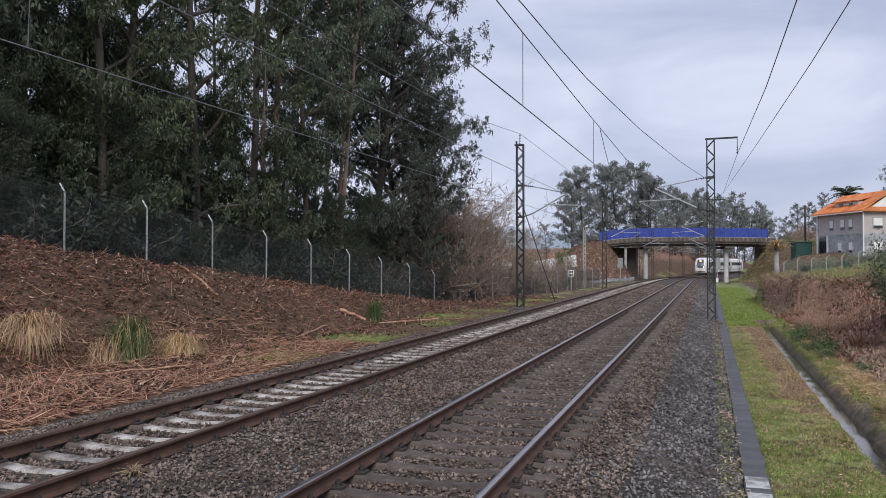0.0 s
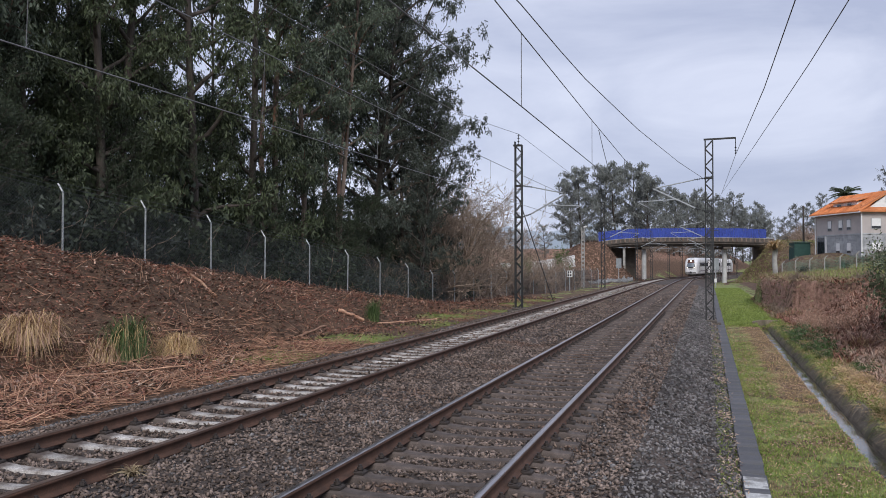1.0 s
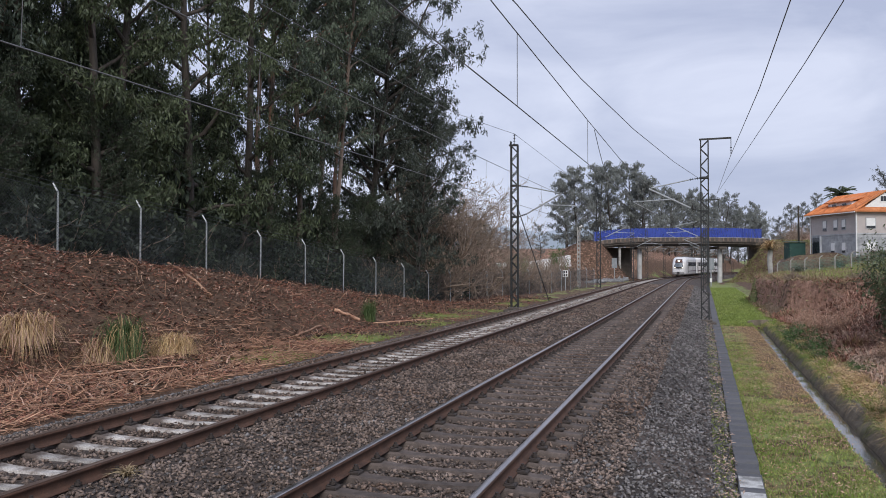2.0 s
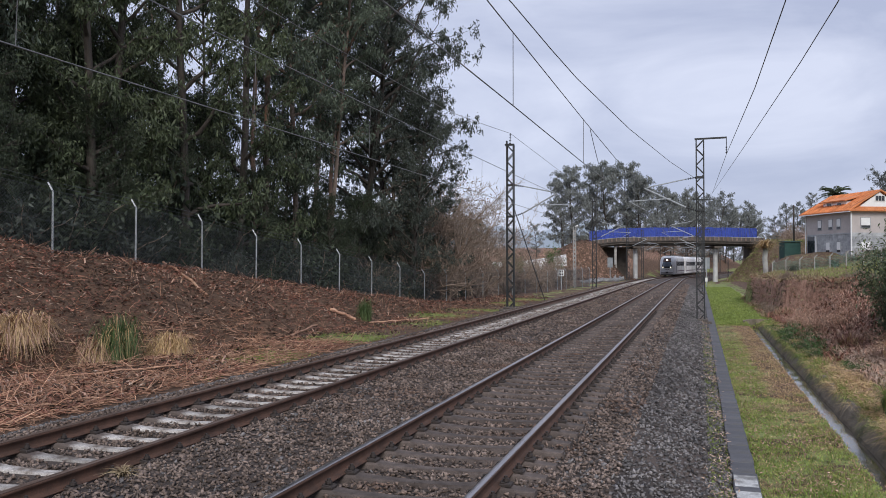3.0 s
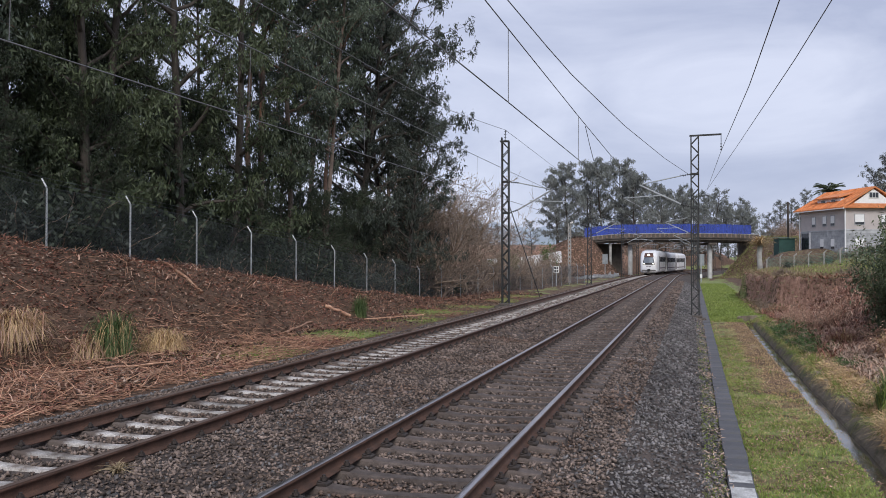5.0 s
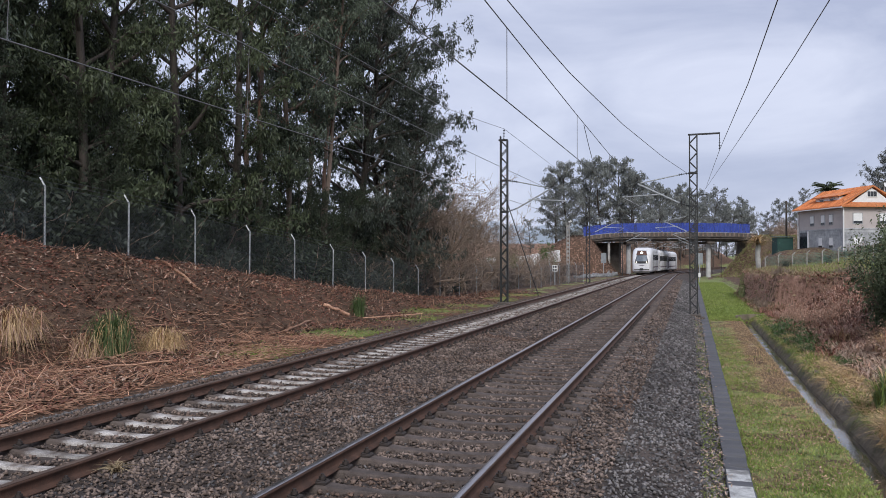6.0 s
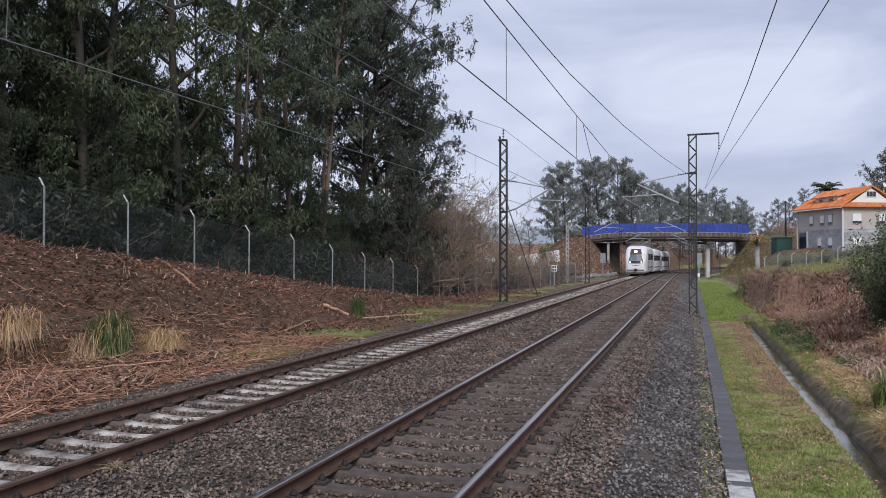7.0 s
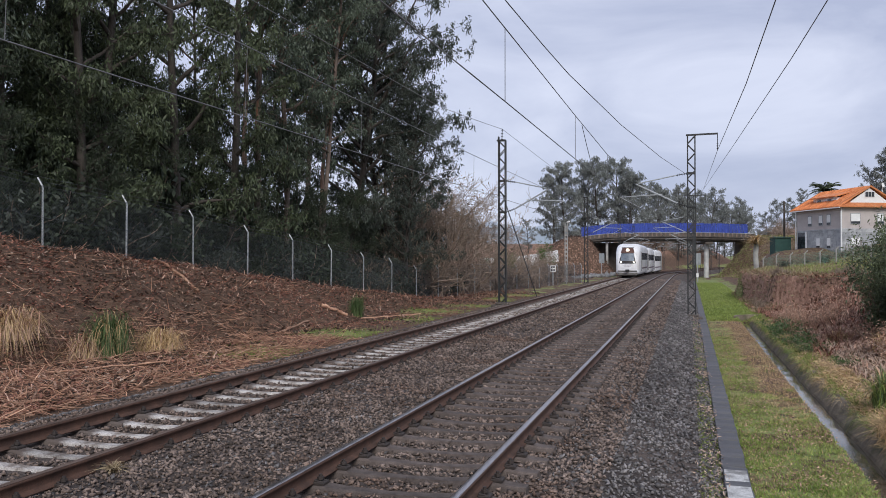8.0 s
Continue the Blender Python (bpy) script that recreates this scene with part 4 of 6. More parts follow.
# ---- catenary masts further down the line ----
for y in (82.0, 122.0, 148.0, 176.0, 196.0, 216.0, 240.0, 264.0):
    p, a = track_point(LEFT_X - 2.75, y)
    build_mast(p.x, p.y, p.z - 0.5, 8.7, 2.6, p.z + 5.72, "dark lattice steel catenary mast further along the line", "pin")
    p, a = track_point(RIGHT_X + 3.1, y)
    build_mast(p.x, p.y, p.z - 0.85, 9.0, -2.7, p.z + 5.72, "dark lattice steel catenary mast further along the line", "arm")

wire("feeder_wire", [(1.68, 9, 7.5), (1.58, 16.6, 7.05), (1.47, 23.5, 6.85), (1.33, 42.4, 7.47), (1.17, 75, 8.2)], 0.0, 0.012)
wire("feeder_wire", [(2.7, 10, 7.2), (2.5, 16.8, 7.0), (2.38, 21.5, 7.0), (1.9, 38, 7.17), (1.17, 75, 8.2)], 0.0, 0.011)
wire("feeder_wire", [(-9.6, 8, 8.0), (-9.6, 31.5, 8.25), (-9.42, 42.1, 8.95), (-9.85, 82, 8.7)], 0.02, 0.011)
wire("anchor_wire", [(-3.33, 8, 6.5), (-2.87, 13, 6.36), (-2.64, 15.4, 6.18), (-2.46, 17.5, 6.08), (-1.87, 24, 5.98), (-1.05, 33, 6.08), (-0.1, 42.4, 6.29)], 0.0, 0.010)
wire("guy_wire", [(-9.4, 42.1, 5.5), (-9.0, 50.5, -0.55)], 0.0, 0.03, "steel guy wire staying the mast")


# ---- chain-link fence on the bank ----
def fence_line():
    return [(-(20.5 - 0.1 * y), y) for y in np.arange(19.97 - 3 * 3.37, 93, 3.37)]


def build_fence():
    pts = fence_line()
    th = thing("chain_link_fence", "grey chain-link fence on bent steel posts along the bank", "fence")
    H = 1.86
    zs = [float(ground_z(x, y)) for x, y in pts]
    for (x, y), z in zip(pts, zs):
        bm = bmesh.new()
        lean = random.uniform(-0.03, 0.03)
        bar(bm, (x, y, z - 0.3), (x + lean, y, z + H), 0.032, 8)
        bar(bm, (x + lean, y, z + H - 0.01), (x + lean - 0.17, y - 0.02, z + H + 0.27), 0.03, 8, 0.026)
        part("post", bm, M_GALV, th, "galvanised bent post")
    for i in range(len(pts) - 1):
        (xa, ya), (xb, yb) = pts[i], pts[i + 1]
        za, zb = zs[i], zs[i + 1]
        segs = []
        L = math.hypot(xb - xa, yb - ya)
        near = ya < 62
        step = 0.10 if near else 0.2
        r = 0.0028 if near else 0.006
        n = int(L / step)
        k = int(H / step)
        for j in range(-k, n):
            for s in (0, 1):
                # diagonal wires, both ways
                t0, h0 = j * step, 0.0
                t1, h1 = j * step + H, H
                if t0 < 0:
                    h0, t0 = -t0, 0.0
                if t1 > L:
                    h1, t1 = h1 - (t1 - L), L
                if t1 - t0 < 0.02:
                    continue
                if s:
                    t0, t1 = L - t0, L - t1
                def P(t, h):
                    f = t / L
                    return (xa + (xb - xa) * f + 0.035, ya + (yb - ya) * f, za + (zb - za) * f + h + 0.03)
                segs.append((P(t0, h0), P(t1, h1), r, r))
        part_mesh("mesh_panel", np_mesh("mesh_panel", *tubes_np(segs, 3)), M_MESHWIRE, th, "dull chain-link mesh")
        bm = bmesh.new()
        for h, dx, dy in ((H, 0.035, 0), (H * 0.5, 0.035, 0), (0.08, 0.035, 0), (H + 0.13, 0.08, -0.07), (H + 0.25, 0.14, -0.13)):
            bar(bm, (xa + dx, ya + dy, za + h), (xb + dx, yb + dy, zb + h), 0.006, 4)
        part("line_wire", bm, M_MESHWIRE, th)
    return th


M_MESHWIRE = material("dull_fence_wire", (0.055, 0.066, 0.076), (0.09, 0.10, 0.112), 0.6, metal=0.3, bump=0)
build_fence()


# ---- trees ----
def limb_path(rs, a, d, length, n, bend, up=0.0):
    pts = [np.array(a, float)]
    d = np.array(d, float)
    for _ in range(n):
        d = d + rs.normal(size=3) * bend + np.array([0, 0, up])
        d /= np.linalg.norm(d)
        pts.append(pts[-1] + d * length / n)
    return pts


def tubes_along(pts, r0, r1):
    n = len(pts) - 1
    return [(pts[i], pts[i + 1], r0 + (r1 - r0) * i / n, r0 + (r1 - r0) * (i + 1) / n) for i in range(n)]


def make_eucalyptus(name, seed, h, lo, spread, leaves, leaf_len, mat_leaf, mat_bark, r0=0.28, fill=1.0, limbs=30, sides=5, tight=1.0):
    """A tall gum tree: bare lower trunk, rising limbs, drooping narrow leaves in clumps."""
    rs = np.random.RandomState(seed)
    trunk = limb_path(rs, (0, 0, -0.5), (0, 0, 1), h * 0.97, 9, 0.035, 0.05)
    tubes = tubes_along(trunk, r0, 0.05)
    clumps = []
    for k in range(limbs):
        f = lo + (1 - lo) * (k + rs.uniform(0, 1)) / limbs
        i = min(int(f * 9), 8)
        t = f * 9 - i
        base = trunk[i] * (1 - t) + trunk[i + 1] * t
        az = k * 2.4 + rs.uniform(-0.5, 0.5)
        prof = (0.45 + 0.55 * math.sin(math.pi * min(1, (f - lo) / (1 - lo) * 0.85 + 0.15))) * rs.uniform(0.7, 1.05)
        L = spread * prof
        el = 0.35 + 0.5 * f
        pts = limb_path(rs, base, (math.cos(az), math.sin(az), el), L, 5, 0.16, 0.03)
        tubes += tubes_along(pts, 0.02 + 0.07 * (1 - f) + 0.012 * L, 0.015)
        for q in pts[2:]:
            clumps.append((q, 0.55))
        for j in range(4):
            q = pts[rs.randint(2, 6)]
            az2 = az + rs.uniform(-1.2, 1.2)
            p2 = limb_path(rs, q, (math.cos(az2), math.sin(az2), rs.uniform(-0.2, 0.7)), L * rs.uniform(0.25, 0.5), 3, 0.25)
            tubes += tubes_along(p2, 0.02, 0.008)
            clumps += [(p2[2], 0.6), (p2[3], 0.75)]
    clumps.append((trunk[-1], 0.9))
    n = int(leaves / len(clumps)) + 1
    P, D = [], []
    for c, s in clumps:
        if rs.uniform() > fill:
            continue
        s = s * rs.uniform(0.6, 1.2) * 0.92 * math.sqrt(spread / 3.4)
        # sprays: a few hanging twigs in each clump carry the leaves
        tw = rs.normal(size=(4, 3)) * s * np.array([0.5, 0.5, 0.36])
        off = tw[rs.randint(0, 4, n)] * tight + rs.normal(size=(n, 3)) * s * np.array([0.18, 0.18, 0.28]) * tight
        P.append(c + off)
        d = rs.normal(size=(n, 3)) * 0.5 + np.array([0, 0, -0.8])
        D.append(d / np.linalg.norm(d, axis=1)[:, None] * leaf_len * rs.uniform(0.6, 1.3, (n, 1)))
    P, D = np.concatenate(P), np.concatenate(D)
    leaf = np_mesh("crown", *blades_np(P, D, leaf_len * rs.uniform(0.2, 0.34, len(P)), rs))
    wood = np_mesh("trunk", *tubes_np(tubes, sides))
    wood.polygons.foreach_set("use_smooth", np.ones(len(wood.polygons), bool))
    th = new(name)
    part_mesh("trunk", wood, mat_bark, th)
    part_mesh("crown", leaf, mat_leaf, th)
    return th


def make_bare(name, seed, h, spread, depth=4, stems=3, leafy=0):
    """A leafless winter tree or tall shrub, forking down to fine twigs."""
    rs = np.random.RandomState(seed)
    tubes, tips = [], []

    def grow(a, d, L, r, k):
        pts = limb_path(rs, a, d, L, 3, 0.2, 0.04)
        if k:
            tubes.extend(tubes_along(pts, r, r * 0.62))
        else:
            tubes.append((pts[0], pts[-1], r, r * 0.6))
        if k == 0:
            tips.append(pts[-1])
            return
        for _ in range(rs.randint(3, 5)):
            q = pts[rs.randint(1, 4)]
            dd = (pts[-1] - pts[0]) / (np.linalg.norm(pts[-1] - pts[0]) + 1e-6) + rs.normal(size=3) * 0.62
            grow(q, dd / np.linalg.norm(dd), L * rs.uniform(0.5, 0.8), max(r * 0.5, 0.008), k - 1)
    for s in range(stems):
        az = s * 2.1 + rs.uniform(0, 1)
        d = np.array([math.cos(az) * spread, math.sin(az) * spread, 1.0])
        grow(np.array([math.cos(az) * 0.2, math.sin(az) * 0.2, -0.2]), d / np.linalg.norm(d), h * 0.42, 0.10, depth)
    th = new(name)
    me = np_mesh("bare_crown", *tubes_np(tubes, 3))
    part_mesh("bare_crown", me, M_TWIG, th)
    if leafy:
        P = np.array(tips)[rs.randint(0, len(tips), leafy)] + rs.normal(size=(leafy, 3)) * 0.25
        D = rs.normal(size=(leafy, 3)) * 0.09
        part_mesh("foliage", np_mesh("foliage", *blades_np(P, D, np.full(leafy, 0.06), rs)), M_PALELITTER, th)
    return th


def make_shrub(name, seed, w, h, leaves, leaf_len, mat, droop=-0.2):
    """A leafy shrub: stems fanning out, leaves gathered along them."""
    rs = np.random.RandomState(seed)
    tubes, P = [], []
    for k in range(14):
        az = k * 2.4 + rs.uniform(-0.4, 0.4)
        sp = rs.uniform(0.15, 1.0)
        pts = limb_path(rs, (rs.uniform(-0.2, 0.2) * w, rs.uniform(-0.2, 0.2) * w, -0.15), (math.cos(az) * sp, math.sin(az) * sp, 1.0), h * rs.uniform(0.55, 1.05) * (1 + 0.3 * sp), 5, 0.18, -0.04)
        pts = [np.array([p[0] * w / h * 1.2, p[1] * w / h * 1.2, p[2]]) for p in pts]
        tubes += tubes_along(pts, 0.03, 0.008)
        for q in pts[1:]:
            P.append(q + rs.normal(size=(leaves // 70, 3)) * np.array([w, w, h]) * 0.12)
    P = np.concatenate(P)
    d = rs.normal(size=P.shape) * 0.6 + np.array([0, 0, droop])
    D = d / np.linalg.norm(d, axis=1)[:, None] * leaf_len * rs.uniform(0.6, 1.3, (len(P), 1))
    th = new(name)
    part_mesh("stem", np_mesh("stem", *tubes_np(tubes, 4)), M_TWIG, th)
    part_mesh("foliage", np_mesh("foliage", *blades_np(P, D, leaf_len * rs.uniform(0.25, 0.45, len(P)), rs)), mat, th)
    return th


def scatter(protos, spots):
    """Plants the first of each kind, then copies."""
    used = set()
    for k, (i, x, y, rz, s) in enumerate(spots):
        if i not in used:
            used.add(i)
            protos[i].scale = (s, s, s)
            protos[i].matrix_world = pose(x, y, float(ground_z(x, y)), 0, 0, rz) @ Matrix.Scale(s, 4)
        else:
            m = pose(x, y, float(ground_z(x, y)), random.uniform(-2, 2), random.uniform(-2, 2), rz)
            c = copy_thing(protos[i], m)
            c.scale = (s, s, s)


# Darker copy of the gum leaf: backlit and shaded foliage by colour.
M_LEAF_D = material("shaded_gum_leaf", (0.042, 0.053, 0.042), (0.080, 0.096, 0.075), 0.6, scale=0.6, fine=8, bump=0, spread=0.45, trans=0.2)


def gum(seed, h, lo, spread, leaves, label, mat=None, bark=None, leaf=0.32, **kw):
    th = make_eucalyptus("eucalyptus_tree", seed, h, lo, spread, leaves, leaf, mat or M_LEAF, bark or M_BARK, **kw)
    return tagged(th, label, "tree", group="trees of the wood")


M_BARK_PINK = material("pinkish_bark", (0.17, 0.11, 0.085), (0.32, 0.22, 0.175), 0.85, scale=1.2, fine=16, bump=0.4, bump_dist=0.02, c=(0.30, 0.12, 0.06), streak=(3, 3, 0.3))
# Leaf colour darkened to carry the shade low in the wood.
M_LEAF_SHADE = material("shade_dark_leaf", (0.022, 0.034, 0.018), (0.045, 0.060, 0.030), 0.65, scale=0.6, fine=8, bump=0, spread=0.4, trans=0.15)
WOOD = [gum(1, 25, 0.24, 3.6, 19000, "tall dark eucalyptus tree with peeling bark behind the fence", r0=0.2, leaf=0.26, tight=0.85),
        gum(2, 27, 0.34, 3.2, 17000, "tall slim eucalyptus tree with drooping leaves behind the fence", r0=0.19, leaf=0.26, tight=0.85),
        gum(3, 23, 0.10, 3.8, 20000, "dense olive-green eucalyptus tree with low branches", M_LEAF_B, M_BARK_DARK, r0=0.22, leaf=0.26),
        gum(4, 26, 0.08, 3.2, 20000, "bushy dark eucalyptus tree clothed nearly to the ground", M_LEAF_B, M_BARK_DARK, r0=0.22, leaf=0.26),
        gum(7, 24, 0.13, 6.0, 52000, "broad eucalyptus tree at the edge of the wood, leaves darkened as backlit", M_LEAF_D, M_BARK_DARK, r0=0.3, limbs=54, leaf=0.25, tight=0.72),
        gum(9, 11, 0.03, 3.0, 26000, "dense young evergreen tree behind the fence, leaves darkened for shade", M_LEAF_SHADE, M_BARK_DARK, r0=0.14, limbs=44, leaf=0.18, tight=1.15),
        gum(12, 25, 0.58, 2.8, 9000, "slender eucalyptus tree with a bare pinkish trunk behind the fence", M_LEAF, M_BARK_PINK, r0=0.17, limbs=20, leaf=0.26)]
rs_w = np.random.RandomState(11)
spots = [(6, -21.3, 36.6, 0, 0.95), (6, -20.4, 43.0, 90, 0.9), (6, -24.2, 23.0, 300, 0.9), (4, -16.7, 47.5, 130, 0.56), (4, -20.3, 47.5, 40, 1.02), (1, -20.8, 42.0, 150, 0.95), (2, -19.6, 51.5, 10, 0.8), (4, -20.0, 52.5, 260, 0.9), (3, -24.6, 25.5, 70, 0.8), (2, -30.5, 32.0, 20, 0.8), (3, -22.3, 22.5, 220, 0.75)]
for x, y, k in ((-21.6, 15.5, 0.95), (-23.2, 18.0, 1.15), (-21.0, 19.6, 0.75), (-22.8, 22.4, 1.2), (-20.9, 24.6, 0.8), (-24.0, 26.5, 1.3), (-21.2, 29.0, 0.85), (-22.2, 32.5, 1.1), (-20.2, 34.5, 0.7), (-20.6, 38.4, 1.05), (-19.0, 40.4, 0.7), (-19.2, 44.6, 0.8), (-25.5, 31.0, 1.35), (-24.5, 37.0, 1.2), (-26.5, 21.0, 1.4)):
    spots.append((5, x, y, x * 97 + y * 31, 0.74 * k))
for y in np.arange(15, 44, 3.0):
    spots.append((int(rs_w.randint(0, 4)), -(float(fence_u(y)) + 2.2 + rs_w.uniform(0, 2.2)), y + rs_w.uniform(-1, 1), rs_w.uniform(0, 360), rs_w.uniform(0.85, 1.1)))
for y in np.arange(18, 50, 4.8):
    spots.append((int(rs_w.randint(0, 4)), -(float(fence_u(y)) + 6.5 + rs_w.uniform(0, 3)), y + rs_w.uniform(-1.5, 1.5), rs_w.uniform(0, 360), rs_w.uniform(0.55, 0.8)))
for y in np.arange(28, 50, 8.0):
    spots.append((int(rs_w.randint(0, 4)), -(float(fence_u(y)) + 13 + rs_w.uniform(0, 5)), y + rs_w.uniform(-2, 2), rs_w.uniform(0, 360), rs_w.uniform(0.6, 0.8)))
scatter(WOOD, spots)

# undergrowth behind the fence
UNDER = [tagged(make_shrub("undergrowth_shrub", 21, 1.6, 2.6, 1900, 0.25, M_LEAF_SHADE), "evergreen undergrowth shrub behind the fence, leaves darkened for shade", "shrub", group="undergrowth"),
         tagged(make_shrub("undergrowth_shrub", 22, 1.3, 1.8, 1700, 0.19, M_LEAF_D), "low shrub under the trees, leaf colour darkened for their shade", "shrub", group="undergrowth")]
spots = []
for y in np.arange(13, 58, 1.5):
    spots.append((int(rs_w.randint(0, 2)), -(float(fence_u(y)) + 1.3 + rs_w.uniform(0, 1.4)), y, rs_w.uniform(0, 360), rs_w.uniform(0.7, 1.2)))
for y in np.arange(16, 56, 2.0):
    spots.append((0, -(float(fence_u(y)) + 4.0 + rs_w.uniform(0, 3.0)), y, rs_w.uniform(0, 360), rs_w.uniform(1.1, 1.9)))
for y in np.arange(20, 60, 2.6):
    spots.append((0, -(float(fence_u(y)) + 9 + rs_w.uniform(0, 8.0)), y, rs_w.uniform(0, 360), rs_w.uniform(1.3, 2.2)))
rs_d = np.random.RandomState(12)
for y in np.arange(16, 46, 3.0):
    spots.append((0, -(float(fence_u(y)) + 15 + rs_d.uniform(0, 8.0)), y, rs_d.uniform(0, 360), rs_d.uniform(2.6, 3.4)))
for y in np.arange(40, 72, 1.6):
    spots.append((0, -(float(fence_u(y)) + 8 + rs_d.uniform(0, 7.0)), y, rs_d.uniform(0, 360), rs_d.uniform(2.2, 3.0)))
scatter(UNDER, spots)

# bare trees and thicket past the wood
BARE = [tagged(make_bare("bare_tree", 31, 8.5, 0.35, 5, 2, 160), "leafless brown winter tree with fine twigs", "tree", group="bare trees"),
        tagged(make_bare("bare_shrub", 32, 5.0, 0.7, 3, 9, 120), "leafless brown thicket shrub by the fence", "shrub", group="bare shrubs")]
spots = [(0, -16.4, 51, 0, 1.3), (0, -16.2, 55, 80, 1.4), (0, -17.4, 57, 200, 1.45), (0, -15.5, 60, 300, 1.15), (0, -18.6, 53, 120, 1.4), (0, -16.5, 64, 20, 1.05), (0, -17.8, 61, 170, 1.3), (0, -15.6, 68, 250, 0.85), (0, -19.5, 58, 40, 1.4)]
for y in np.arange(46, 92, 2.0):
    spots.append((1, -(float(fence_u(y)) + 0.9 + rs_w.uniform(0, 3.0)), y, rs_w.uniform(0, 360), rs_w.uniform(0.6, 1.1)))
scatter(BARE, spots)

# distant trees beyond the bridge
def far_gum(seed, h, lo, spread, leaves, label):
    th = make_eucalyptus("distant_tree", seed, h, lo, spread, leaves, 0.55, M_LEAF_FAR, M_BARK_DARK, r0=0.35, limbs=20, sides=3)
    return tagged(th, label, "tree", group="distant trees")


FAR = [far_gum(41, 18.6, 0.12, 5.6, 9500, "distant eucalyptus tree beyond the bridge, haze mixed into its leaf colour"),
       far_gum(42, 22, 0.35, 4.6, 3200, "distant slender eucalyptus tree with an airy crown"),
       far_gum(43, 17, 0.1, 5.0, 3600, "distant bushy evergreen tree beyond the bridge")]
spots = [(0, -27, 185, 0, 0.98), (0, -20, 192, 70, 1.0), (0, -13, 190, 130, 0.98), (2, -29, 182, 10, 0.7), (2, -34, 178, 60, 0.45), (0, -24, 196, 200, 1.08), (0, -30, 190, 90, 0.85), (0, -16, 197, 15, 1.08), (1, -6, 215, 15, 0.95), (1, 0, 222, 15, 0.95)]
for i in range(26):
    f = i / 25
    spots.append((int(rs_w.randint(0, 3)), -8 + 88 * f + rs_w.uniform(-2, 2), 262 + rs_w.uniform(-28, 30), rs_w.uniform(0, 360), rs_w.uniform(0.75, 1.05) * (1 - 0.22 * f)))
for i in range(14):
    spots.append((int(rs_w.randint(0, 3)), -92 + 32 * i / 13, 240 + rs_w.uniform(-20, 40), rs_w.uniform(0, 360), rs_w.uniform(0.3, 0.55)))
spots = [q for q in spots if q[2] > 325 or not -13 < q[1] - float(line_x(q[2])) < 7]
# the wood on the outside of the curve
for i in range(20):
    y = 205 + 140 * i / 19
    spots.append((1 if i % 3 else 0, float(line_x(y)) - 14 - rs_d.uniform(0, 5), y, rs_d.uniform(0, 360), (0.84 + 0.24 * i / 19) * rs_d.uniform(0.9, 1.12)))
for i, x, y, s in ((2, 36.8, 190, 0.72), (0, 39.2, 186, 0.82), (2, 42, 190, 1.0), (0, 45, 186, 1.1), (2, 49, 192, 1.2), (2, 36, 205, 0.7), (1, 22.5, 252, 0.85), (1, 26, 249, 0.8), (2, 30, 246, 0.85), (1, 33, 250, 0.75)):
    spots.append((i, x, y, 40 * x, s))
for x, y, s in ((43, 137, 0.7), (48, 140, 0.85), (53, 146, 0.85), (46, 150, 0.7)):
    spots.append((2, x, y, rs_w.uniform(0, 360), s))
# lower trees towards the house
spots = [(i, x, y, rz, k * (0.62 if x > 0.115 * y else 0.82) if y > 200 and x > 0.072 * y else k) for i, x, y, rz, k in spots]
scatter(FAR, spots)


